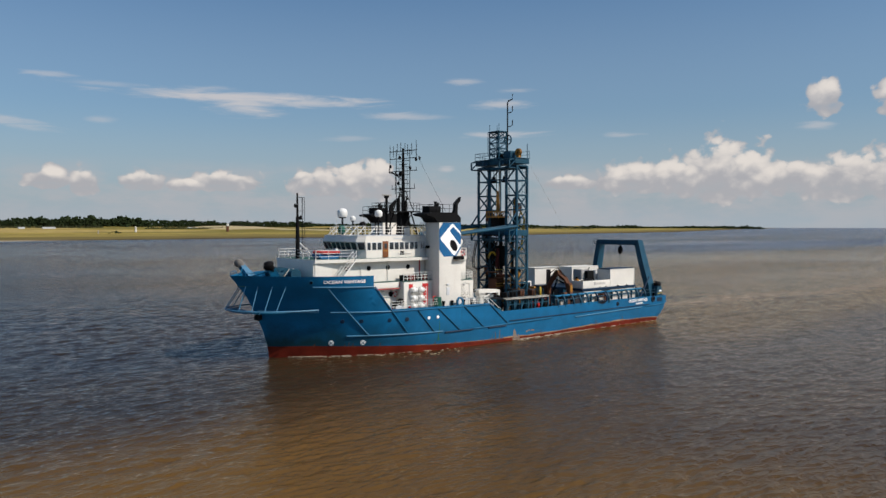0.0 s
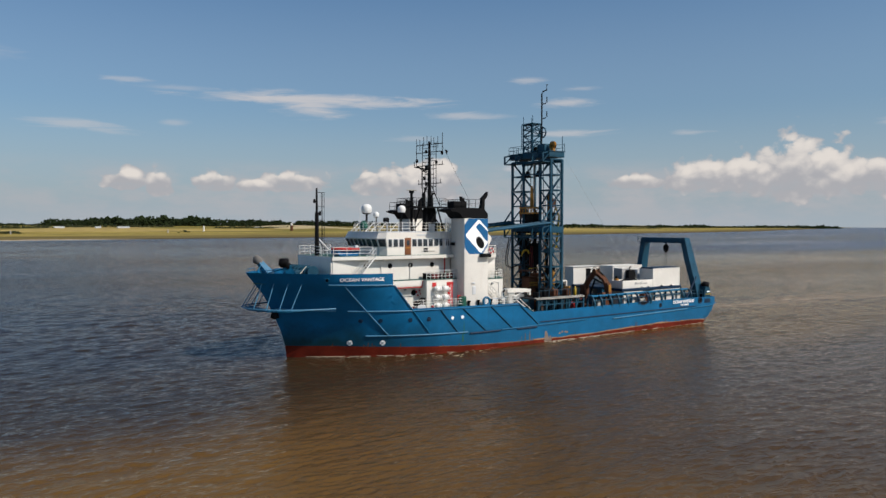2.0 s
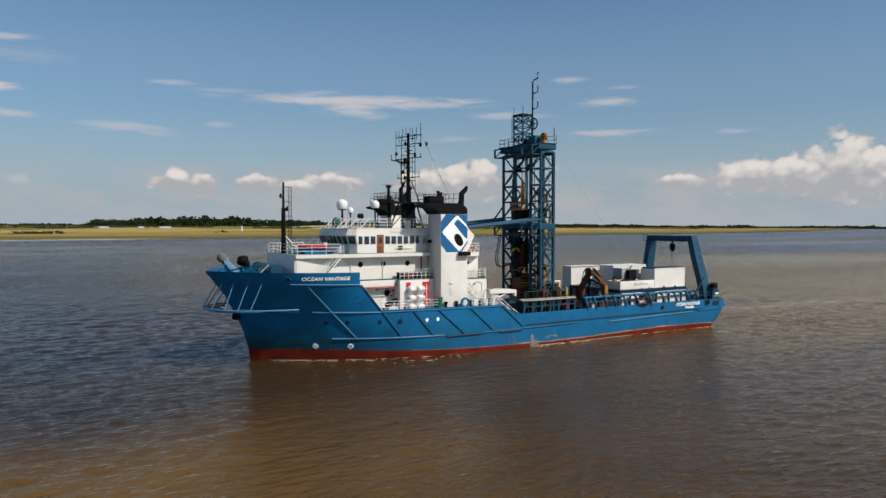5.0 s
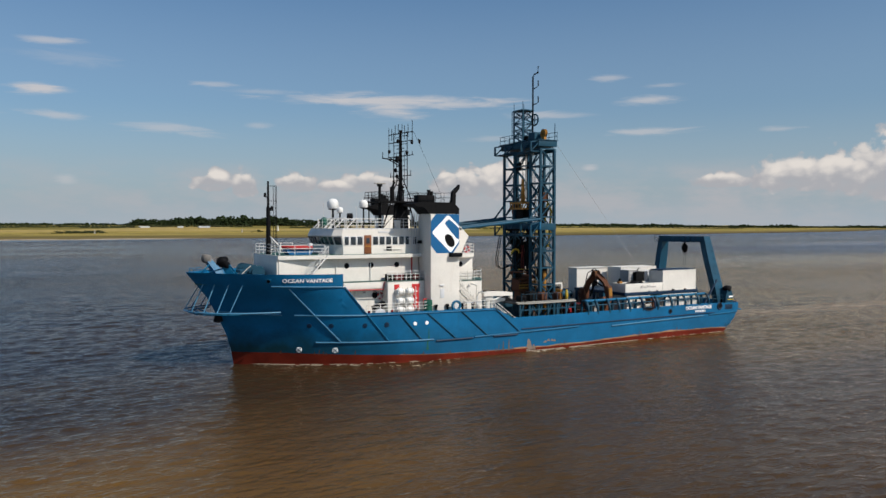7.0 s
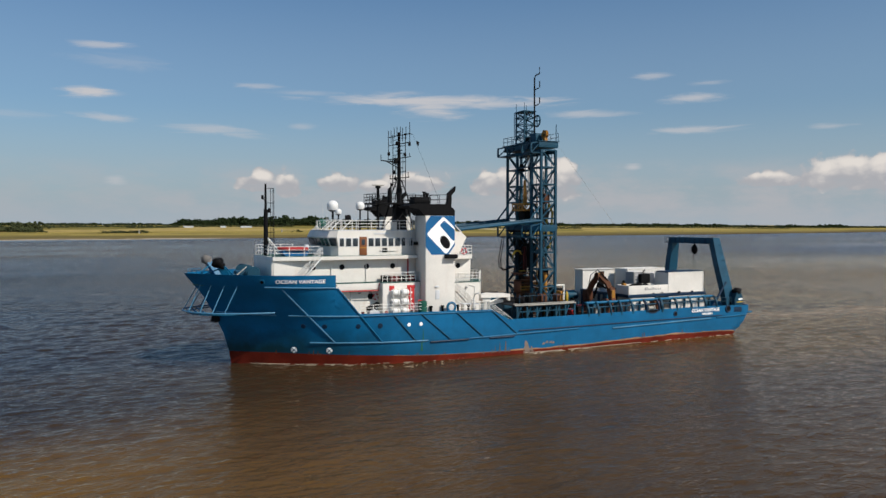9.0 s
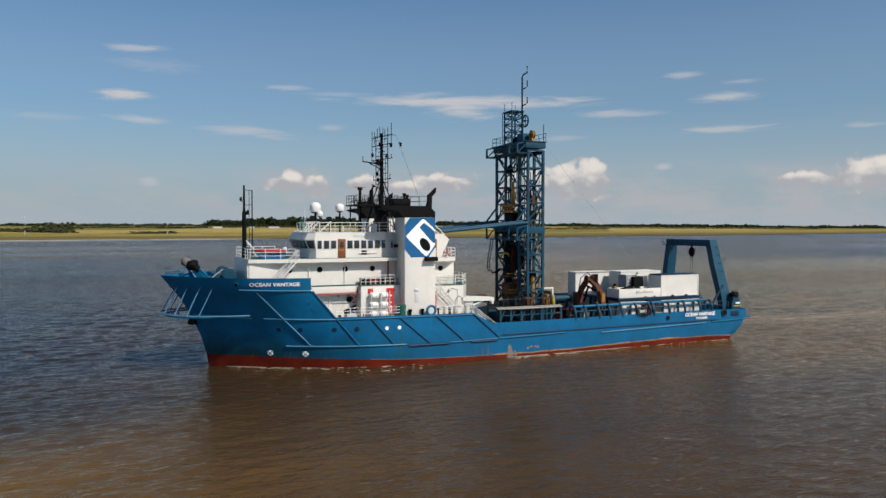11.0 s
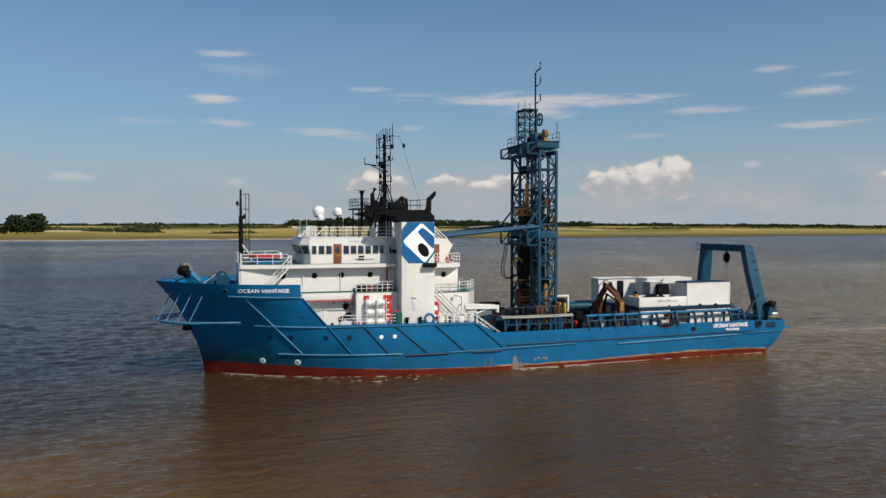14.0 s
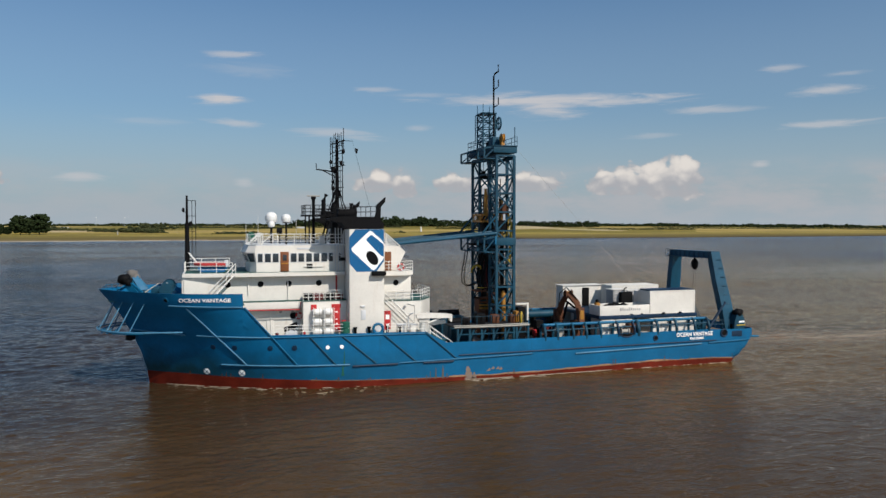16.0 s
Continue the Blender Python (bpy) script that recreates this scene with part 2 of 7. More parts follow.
def glass_material():
    m, nt, bsdf = material("dark window glass")
    geo = nt.nodes.new("ShaderNodeNewGeometry")
    n = node(nt, "ShaderNodeTexNoise", Vector=geo.outputs["Position"], Scale=0.8, Detail=3.0)
    nt.links.new(mix(nt, n.outputs[0], (0.012, 0.016, 0.02), (0.05, 0.06, 0.07)), bsdf.inputs["Base Color"])
    bsdf.inputs["Roughness"].default_value = 0.06
    return m


GLASS = glass_material()


def water_material():
    m, nt, bsdf = material("silty estuary water")
    nt.nodes.remove(bsdf)
    geo = nt.nodes.new("ShaderNodeNewGeometry")
    p = geo.outputs["Position"]
    xyz = node(nt, "ShaderNodeSeparateXYZ", i0=p)
    px, py = xyz.outputs[0], xyz.outputs[1]

    def stretched(x, y):
        n = node(nt, "ShaderNodeVectorMath", i0=p, i1=(x, y, 1.0))
        n.operation = "MULTIPLY"
        return n.outputs[0]

    patch = node(nt, "ShaderNodeTexNoise", Vector=stretched(0.35, 1), Scale=0.012, Detail=4.0, Roughness=0.55)
    cloud = node(nt, "ShaderNodeTexNoise", Vector=stretched(0.35, 1), Scale=0.05, Detail=5.0, Roughness=0.6)
    swirl = calc(nt, "SUBTRACT", node(nt, "ShaderNodeTexNoise", Vector=stretched(0.5, 1), Scale=0.02, Detail=4.0, Roughness=0.6, Distortion=1.0).outputs[0], 0.5)
    # how much silt the water carries: plumes in the shallows, clearer ahead of the bow and in the channel
    wx = calc(nt, "ADD", px, calc(nt, "MULTIPLY", swirl, 70.0))
    wy = calc(nt, "ADD", py, calc(nt, "MULTIPLY", swirl, 36.0))
    ahead = ramp(nt, smooth(nt, wx, -12.0, 95.0), [(0.0, 0.08), (1.0, 0.8)])
    near = ramp(nt, smooth(nt, wx, -6.0, 32.0), [(0.0, 1.0), (1.0, 0.38)])
    silt = mix(nt, smooth(nt, wy, -40.0, -12.0), near, ahead)
    channel = calc(nt, "MULTIPLY", smooth(nt, calc(nt, "ADD", wy, calc(nt, "MULTIPLY", swirl, 40.0)), 110.0, 190.0), ramp(nt, smooth(nt, wx, 240.0, 420.0), [(0.0, 0.3), (1.0, 1.0)]))
    silt = mix(nt, channel, silt, (0.08, 0.08, 0.08))
    silt = mix(nt, smooth(nt, wy, 235.0, 320.0), silt, (0.4, 0.4, 0.4))
    silt = mix(nt, smooth(nt, wy, 590.0, 640.0), silt, (0.28, 0.28, 0.28))
    silt = calc(nt, "ADD", silt, calc(nt, "MULTIPLY", calc(nt, "SUBTRACT", cloud.outputs[0], 0.5), 0.5), clamp=True)
    c = mix(nt, silt, (0.018, 0.0145, 0.0105), (0.12, 0.061, 0.013))
    # the wake: broken pale froth trailing astern
    froth = node(nt, "ShaderNodeTexNoise", Vector=stretched(0.16, 0.9), Scale=0.9, Detail=6.0, Roughness=0.7, Distortion=0.6)
    off = calc(nt, "ABSOLUTE", calc(nt, "SUBTRACT", calc(nt, "ADD", py, calc(nt, "MULTIPLY", swirl, 26.0)), 4.0))
    wake = calc(nt, "MULTIPLY", calc(nt, "SUBTRACT", 1.0, smooth(nt, off, 1.0, 9.0)), smooth(nt, px, 78.0, 96.0))
    froth_m = calc(nt, "MULTIPLY", smooth(nt, calc(nt, "ADD", froth.outputs[0], calc(nt, "MULTIPLY", wake, 0.2)), 0.6, 0.86), calc(nt, "MULTIPLY", wake, 0.75))
    c = mix(nt, calc(nt, "MULTIPLY", wake, 0.5), c, (0.17, 0.105, 0.062))
    c = mix(nt, froth_m, c, (0.3, 0.25, 0.19))
    far = node(nt, "ShaderNodeVectorMath", i0=p)
    far.operation = "LENGTH"
    dist = calc(nt, "DIVIDE", far.outputs["Value"], 1500.0)
    # fine ripples on top of the modelled waves, stronger in wind patches; coarser ones carry on far away
    tilt = node(nt, "ShaderNodeVectorRotate", Vector=p, Angle=radians(-9))
    tilt.rotation_type = "Z_AXIS"
    crest = node(nt, "ShaderNodeVectorMath", i0=tilt.outputs[0], i1=(0.5, 1.0, 1.0))
    crest.operation = "MULTIPLY"
    big = node(nt, "ShaderNodeTexNoise", Vector=crest.outputs[0], Scale=0.3, Detail=4.0, Roughness=0.55)
    mid = node(nt, "ShaderNodeTexNoise", Vector=crest.outputs[0], Scale=1.1, Detail=4.0, Roughness=0.6, Distortion=0.6)
    small = node(nt, "ShaderNodeTexNoise", Vector=crest.outputs[0], Scale=4.0, Detail=3.0, Roughness=0.6)
    h = calc(nt, "ADD", calc(nt, "MULTIPLY", big.outputs[0], 1.1), calc(nt, "ADD", calc(nt, "MULTIPLY", mid.outputs[0], 0.95), calc(nt, "MULTIPLY", small.outputs[0], 0.36)))
    chop = node(nt, "ShaderNodeTexNoise", Vector=crest.outputs[0], Scale=0.11, Detail=3.0, Roughness=0.6, Distortion=0.5)
    h = calc(nt, "ADD", h, calc(nt, "MULTIPLY", chop.outputs[0], calc(nt, "MULTIPLY", ramp(nt, dist, [(0.06, 0.0), (0.14, 0.5), (0.4, 1.0)]), 9.0)) )
    strength = ramp(nt, patch.outputs[0], [(0.36, 0.5), (0.62, 1.0)])
    across = calc(nt, "POWER", calc(nt, "ABSOLUTE", calc(nt, "DIVIDE", calc(nt, "SUBTRACT", px, 44.0), 44.0)), 4.0)
    lee = calc(nt, "MULTIPLY", calc(nt, "SUBTRACT", 1.0, smooth(nt, across, 0.2, 2.0)), calc(nt, "MULTIPLY", smooth(nt, py, -62.0, -36.0), calc(nt, "SUBTRACT", 1.0, smooth(nt, py, 0.0, 4.0))))
    strength = calc(nt, "MULTIPLY", strength, calc(nt, "SUBTRACT", 1.0, calc(nt, "MULTIPLY", lee, 0.15)))
    bump = node(nt, "ShaderNodeBump", Strength=strength, Distance=0.26, Height=calc(nt, "MULTIPLY", h, ramp(nt, dist, [(0.05, 0.8), (0.2, 1.3)])))
    body = node(nt, "ShaderNodeBsdfDiffuse", Color=c, Normal=bump.outputs[0])
    sheen = node(nt, "ShaderNodeBsdfGlossy", Color=mix(nt, silt, (0.8, 0.81, 0.86), (1.0, 0.86, 0.67)), Normal=bump.outputs[0],
                 Roughness=ramp(nt, dist, [(0.05, 0.06), (0.2, 0.15), (0.5, 0.22), (0.9, 0.26)]))
    skin = node(nt, "ShaderNodeFresnel", IOR=1.333, Normal=bump.outputs[0])
    gloss = calc(nt, "MULTIPLY", calc(nt, "MULTIPLY", skin.outputs[0], calc(nt, "ADD", ramp(nt, silt, [(0.0, 0.8), (1.0, 0.96)]), ramp(nt, dist, [(0.08, 0.0), (0.22, 0.12)]))), calc(nt, "SUBTRACT", 1.0, froth_m))
    whole = node(nt, "ShaderNodeMixShader", i0=gloss, i1=body.outputs[0], i2=sheen.outputs[0])
    nt.links.new(whole.outputs[0], nt.nodes["Material Output"].inputs[0])
    return m


WATER = water_material()


def land_material():
    m, nt, bsdf = material("marsh grass and fields")
    geo = nt.nodes.new("ShaderNodeNewGeometry")
    p = geo.outputs["Position"]
    sep = node(nt, "ShaderNodeSeparateXYZ", i0=p)

    def stretched(x, y):
        n = node(nt, "ShaderNodeVectorMath", i0=p, i1=(x, y, 0.0))
        n.operation = "MULTIPLY"
        return n.outputs[0]

    n1 = node(nt, "ShaderNodeTexNoise", Vector=stretched(0.1, 1), Scale=0.02, Detail=6.0, Roughness=0.65)
    n2 = node(nt, "ShaderNodeTexNoise", Vector=stretched(1, 0.35), Scale=0.022, Detail=5.0, Roughness=0.65)
    plots = node(nt, "ShaderNodeTexVoronoi", Vector=stretched(1 / 430, 1 / 230), Scale=1.0)
    plot = node(nt, "ShaderNodeSeparateColor", i0=plots.outputs["Color"])
    # fields: pasture, ripe grass, straw and plough, each with its own streaks
    field = ramp(nt, plot.outputs[0], [(0.0, (0.1, 0.1, 0.018)), (0.25, (0.26, 0.19, 0.03)), (0.5, (0.12, 0.105, 0.018)), (0.62, (0.46, 0.33, 0.12)), (0.84, (0.06, 0.062, 0.015))], "CONSTANT")
    grass = mix(nt, ramp(nt, n1.outputs[0], [(0.36, 0.0), (0.6, 1.0)]), (0.12, 0.1, 0.02), (0.38, 0.28, 0.07))
    inland = ramp(nt, calc(nt, "DIVIDE", sep.outputs[2], 12.0), [(0.3, 0.0), (0.38, 0.9)])
    c = mix(nt, inland, grass, mix(nt, 0.35, field, grass))
    c = mix(nt, ramp(nt, n2.outputs[0], [(0.48, 0.0), (0.66, 0.5)]), c, (0.07, 0.06, 0.02))
    level = calc(nt, "ADD", calc(nt, "DIVIDE", sep.outputs[2], 4.0), calc(nt, "MULTIPLY", calc(nt, "SUBTRACT", n2.outputs[0], 0.5), 0.5))
    c = mix(nt, ramp(nt, level, [(0.5, 0.85), (0.78, 0.0)]), c, (0.115, 0.088, 0.03))
    beach = calc(nt, "MULTIPLY", ramp(nt, calc(nt, "ADD", calc(nt, "DIVIDE", sep.outputs[0], 1000.0), 0.5), [(0.6, 1.0), (0.68, 0.0)]), ramp(nt, n2.outputs[0], [(0.3, 0.4), (0.5, 1.0)]))
    shore = mix(nt, beach, (0.05, 0.034, 0.02), (0.42, 0.34, 0.25))
    c = mix(nt, ramp(nt, level, [(0.1, 1.0), (0.2, 0.0)]), c, shore)
    nt.links.new(c, bsdf.inputs["Base Color"])
    bsdf.inputs["Roughness"].default_value = 0.95
    bsdf.inputs["Specular IOR Level"].default_value = 0.1
    return m


LAND = land_material()
STUBBLE = paint("pale stubble", (0.42, 0.33, 0.17), 0.95, (0.3, 0.24, 0.1), 0.3, 0.12, streak=False)


def leaf_material():
    m, nt, bsdf = material("dark summer foliage")
    geo = nt.nodes.new("ShaderNodeNewGeometry")
    n = node(nt, "ShaderNodeTexNoise", Vector=geo.outputs["Position"], Scale=0.25, Detail=5.0)
    c = mix(nt, n.outputs[0], (0.008, 0.014, 0.006), (0.026, 0.038, 0.013))
    c = mix(nt, calc(nt, "MULTIPLY", geo.outputs["Random Per Island"], 0.6), c, (0.02, 0.028, 0.012))
    nt.links.new(c, bsdf.inputs["Base Color"])
    bsdf.inputs["Roughness"].default_value = 0.9
    bsdf.inputs["Specular IOR Level"].default_value = 0.05
    return m


LEAF = leaf_material()
SCRUB = paint("olive scrub", (0.034, 0.04, 0.012), 0.9, (0.03, 0.025, 0.012), 0.4, 0.4, streak=False)
BARK = paint("bark", (0.07, 0.05, 0.035), 0.9, (0.03, 0.025, 0.02), 0.3, 0.3)


# ---------------------------------------------------------------- building helpers
class Geo:
    """A mesh in the making: points and faces in world metres."""

    def __init__(self):
        self.v, self.f = [], []

    def add(self, pts, faces):
        n = len(self.v)
        self.v += [tuple(p) for p in pts]
        self.f += [tuple(i + n for i in f) for f in faces]
        return self

    def box(self, x0, x1, y0, y1, z0, z1, b=0.0):
        if b <= 0:
            pts = [(x, y, z) for x in (x0, x1) for y in (y0, y1) for z in (z0, z1)]
            return self.add(pts, [(0, 1, 3, 2), (4, 6, 7, 5), (0, 4, 5, 1), (2, 3, 7, 6), (0, 2, 6, 4), (1, 5, 7, 3)])
        bm = bmesh.new()
        bmesh.ops.create_cube(bm, size=1, matrix=Matrix.Translation(((x0 + x1) / 2, (y0 + y1) / 2, (z0 + z1) / 2)) @ Matrix.Diagonal((x1 - x0, y1 - y0, z1 - z0, 1)))
        bmesh.ops.bevel(bm, geom=bm.edges[:], offset=min(b, 0.45 * min(x1 - x0, y1 - y0, z1 - z0)), segments=2, profile=0.6, affect="EDGES")
        bm.verts.index_update()
        self.add([v.co for v in bm.verts], [[v.index for v in f.verts] for f in bm.faces])
        bm.free()
        return self

    def prism(self, poly, axis, a, b):
        """A polygon of 2-D points pushed from a to b along an axis ('x': points are y, z; 'y': x, z; 'z': x, y)."""
        def lift(p, h):
            return {"x": (h, p[0], p[1]), "y": (p[0], h, p[1]), "z": (p[0], p[1], h)}[axis]
        n = len(poly)
        pts = [lift(p, a) for p in poly] + [lift(p, b) for p in poly]
        return self.add(pts, [tuple(range(n)), tuple(range(2 * n - 1, n - 1, -1))] + [(i, i + n, (i + 1) % n + n, (i + 1) % n) for i in range(n)])

    def tube(self, pts, r, n=8, r1=None):
        """A round tube along a line of points."""
        pts = [Vector(p) for p in pts]
        rings = []
        for i, p in enumerate(pts):
            d = (pts[min(i + 1, len(pts) - 1)] - pts[max(i - 1, 0)]).normalized()
            u = d.orthogonal().normalized() if abs(d.z) > 0.95 else d.cross(Vector((0, 0, 1))).normalized()
            w = d.cross(u)
            rr = r if r1 is None else r + (r1 - r) * i / (len(pts) - 1)
            rings.append([p + (u * math.cos(k * math.tau / n) + w * math.sin(k * math.tau / n)) * rr for k in range(n)])
        k = len(rings)
        faces = [(i * n + j, i * n + (j + 1) % n, (i + 1) * n + (j + 1) % n, (i + 1) * n + j) for i in range(k - 1) for j in range(n)]
        faces += [tuple(range(n - 1, -1, -1)), tuple((k - 1) * n + j for j in range(n))]
        return self.add([p for ring in rings for p in ring], faces)

    def lathe(self, profile, centre, n=20, axis="z"):
        """A profile of (radius, height) turned round an axis through centre."""
        cx, cy, cz = centre
        pts = []
        for r, h in profile:
            for k in range(n):
                a, b = r * math.cos(k * math.tau / n), r * math.sin(k * math.tau / n)
                pts.append({"z": (cx + a, cy + b, cz + h), "y": (cx + a, cy + h, cz + b), "x": (cx + h, cy + a, cz + b)}[axis])
        k = len(profile)
        faces = [(i * n + j, i * n + (j + 1) % n, (i + 1) * n + (j + 1) % n, (i + 1) * n + j) for i in range(k - 1) for j in range(n)]
        faces += [tuple(range(n - 1, -1, -1)), tuple((k - 1) * n + j for j in range(n))]
        return self.add(pts, faces)

    def ring(self, centre, radius, r, axis="y", n=20, m=8):
        """A torus."""
        cx, cy, cz = centre
        pts = []
        for i in range(n):
            a = i * math.tau / n
            for j in range(m):
                b = j * math.tau / m
                rad, h = radius + r * math.cos(b), r * math.sin(b)
                q = (rad * math.cos(a), rad * math.sin(a))
                pts.append({"y": (cx + q[0], cy + h, cz + q[1]), "z": (cx + q[0], cy + q[1], cz + h), "x": (cx + h, cy + q[0], cz + q[1])}[axis])
        return self.add(pts, [(i * m + j, ((i + 1) % n) * m + j, ((i + 1) % n) * m + (j + 1) % m, i * m + (j + 1) % m) for i in range(n) for j in range(m)])


def inverse_of(parent):
    return Matrix.Translation(-parent.location) if parent is not None and parent.type == "EMPTY" else Matrix()


def finish(me, smooth):
    bm = bmesh.new()
    bm.from_mesh(me)
    bmesh.ops.recalc_face_normals(bm, faces=bm.faces)
    bm.to_mesh(me)
    bm.free()
    if smooth:
        me.polygons.foreach_set("use_smooth", [True] * len(me.polygons))
        me.set_sharp_from_angle(angle=radians(smooth))


def part(name, g, mat, parent=None, label="", smooth=40):
    me = bpy.data.meshes.new(name)
    me.from_pydata(g.v, [], g.f)
    finish(me, smooth)
    me.materials.append(mat)
    ob = new(name, me)
    if parent is not None:
        ob.parent, ob.matrix_parent_inverse = parent, inverse_of(parent)
    return tagged(ob, label)


def thing(name, label, category, base, group=""):
    ob = new(name)
    ob.location = base
    ob.empty_display_size = 0.3
    return tagged(ob, label, category, group)


UNIT = {}


def unit_bar(mat, sides):
    key = (mat.name, sides)
    if key not in UNIT:
        g = Geo()
        if sides == 4:
            g.box(-1, 1, -1, 1, 0, 1)
        else:
            g.lathe([(1, 0), (1, 1)], (0, 0, 0), sides)
        me = bpy.data.meshes.new("bar")
        me.from_pydata(g.v, [], g.f)
        finish(me, 40)
        me.materials.append(mat)
        UNIT[key] = me
    return UNIT[key]


def bar(name, a, b, r, mat, parent, sides=8):
    """A straight bar of its own from a to b; bars of one kind share a mesh."""
    a, b = Vector(a), Vector(b)
    d = b - a
    ob = new(name, unit_bar(mat, sides))
    q = d.to_track_quat("Z", "Y") if abs(d.z) < 0.999 * d.length else Euler((0 if d.z > 0 else math.pi, 0, 0)).to_quaternion()
    ob.matrix_basis = Matrix.LocRotScale(a, q, (r, r, d.length))
    ob.parent, ob.matrix_parent_inverse = parent, inverse_of(parent)
    return ob


def railing(pts, height, label, mat=None, bars=3, gap=1.6, r=0.035, group="ship railings"):
    """A guard rail along a line of deck points: each post and each rail."""
    mat = mat or RAILWHITE
    t = thing("guard_rail", label, "railing", pts[0], group)
    for a, b in zip(pts, pts[1:]):
        a, b = Vector(a), Vector(b)
        n = max(1, round((b - a).length / gap))
        for i in range(n + 1):
            p = a.lerp(b, i / n)
            bar("post", p, p + Vector((0, 0, height)), r, mat, t, 6)
        for k in range(bars):
            z = Vector((0, 0, height * (k + 1) / bars))
            bar("rail", a + z, b + z, r * 0.85, mat, t, 6)
    return t


def text_mesh(body, size, depth):
    cu = bpy.data.curves.new("letters", "FONT")
    cu.body, cu.size, cu.extrude, cu.align_x, cu.align_y = body, size, depth, "CENTER", "CENTER"
    cu.offset = size * 0.022
    ob = bpy.data.objects.new("letters", cu)
    scene.collection.objects.link(ob)
    bpy.context.view_layer.update()
    me = bpy.data.meshes.new_from_object(ob)
    bpy.data.objects.remove(ob)
    return me


# ---------------------------------------------------------------- water and land
# the water: one sheet, fine and waved before the camera's way, plain far off
WAVES = []
wr = random.Random(21)
for i in range(54):
    lam = 0.5 * 1.048 ** i
    ang = radians(86 + wr.gauss(0, 27))
    WAVES.append((math.tau / lam * math.cos(ang), math.tau / lam * math.sin(ang), wr.uniform(0, math.tau), 0.0092 * lam * math.exp(-lam / 2.6), lam))


def water_sheet():
    fine = np.linspace(radians(-42), radians(96), 620)
    rest = np.linspace(radians(96), radians(318), 60)[1:-1]
    angles = np.concatenate([fine, rest])
    radii = [5.0]
    r = 10.0
    while r < 700:
        radii.append(r)
        r *= 1.0029
    while r < 5040:
        radii.append(r)
        r *= 1.12
    radii = np.array(radii + [5040.0])
    A, R = np.meshgrid(angles, radii)
    x, y = -6 + R * np.sin(A), -82 + R * np.cos(A)
    step = R * 0.0027
    z = np.zeros_like(x)
    held, whole = np.zeros_like(x), 0.0
    gust = 0.72 + 0.28 * np.sin(x * 0.021 + 1.3 * np.sin(y * 0.017)) * np.sin(y * 0.034 + 0.7)
    for kx, ky, ph, amp, lam in WAVES:
        keep = np.clip((lam / step - 2.5) / 3.0, 0, 1) * np.clip((690 - R) / 250, 0, 1)
        z += amp * keep * np.sin(kx * x + ky * y + ph + 0.7 * np.sin(0.21 * x / lam + ph))
        held += (amp / lam * keep) ** 2
        whole += (amp / lam) ** 2
    # calmer in the lee of the hull
    lee = np.exp(-((x - 44) / 40) ** 4) * np.clip((y + 62) / 26, 0, 1) * np.clip((4 - y) / 4, 0, 1)
    z *= 1 - 0.42 * lee
    z *= gust * np.minimum(1.5, np.sqrt(whole / (held + 1e-9)))      # far off the long waves carry all the chop
    g = Geo()
    n, m = len(angles), len(radii)
    g.v = np.stack([x, y, z], -1).reshape(-1, 3).tolist()
    idx = np.arange(n * m).reshape(m, n)
    nxt = np.roll(idx, -1, axis=1)
    g.f = np.stack([idx[:-1], nxt[:-1], nxt[1:], idx[1:]], -1).reshape(-1, 4).tolist()
    g.f.append(tuple(range(n - 1, -1, -1)))
    me = bpy.data.meshes.new("water")
    me.from_pydata(g.v, [], g.f)
    me.polygons.foreach_set("use_smooth", [True] * len(me.polygons))
    me.materials.append(WATER)
    return tagged(new("water", me), "brown silty estuary water with small wind ripples", "water", kind="structure")


water_sheet()


def shore_y(x):
    """The water's edge of the far bank."""
    pts = ((-3000, 560), (-600, 690), (-170, 722), (40, 742), (400, 745), (870, 778), (1508, 937), (2600, 1420), (4214, 2065), (5200, 2500))
    for (xa, ya), (xb, yb) in zip(pts, pts[1:]):
        if x <= xb:
            return ya + (yb - ya) * (x - xa) / (xb - xa)
    return pts[-1][1]


def land_z(d, x):
    if d < 0:
        return -0.4 + d * 0.03
    bank = min(1.0, d / 34) * 1.6 + min(1.0, max(0, d - 60) / 40) * 1.4
    wave = noise.noise(Vector((x * 0.004, d * 0.01, 3.1))) * 0.7 * min(1, d / 80)
    return -0.3 + bank + min(10.5, max(0, d - 120) * 0.0072) + wave


LAND_D = (-12, 0, 6, 14, 24, 34, 46, 60, 80, 100, 130, 180, 260, 380, 540, 760, 1100, 1600, 2400, 3400)
xs = [-2600 + 34 * i for i in range(200)]
g = Geo()
g.v = [(x, shore_y(x) + 9 * noise.noise(Vector((x * 0.012, 0, 7))) + 4 * noise.noise(Vector((x * 0.05, 0, 2))) + d, land_z(d, x)) for d in LAND_D for x in xs]
g.f = [(j * 200 + i, j * 200 + i + 1, (j + 1) * 200 + i + 1, (j + 1) * 200 + i) for j in range(len(LAND_D) - 1) for i in range(199)]
tagged(part("ground", g, LAND, smooth=60), "flat far river bank of green and yellow marsh grass above brown mud", "ground", kind="structure")


def ground_at(x, y):
    return land_z(y - shore_y(x), x)


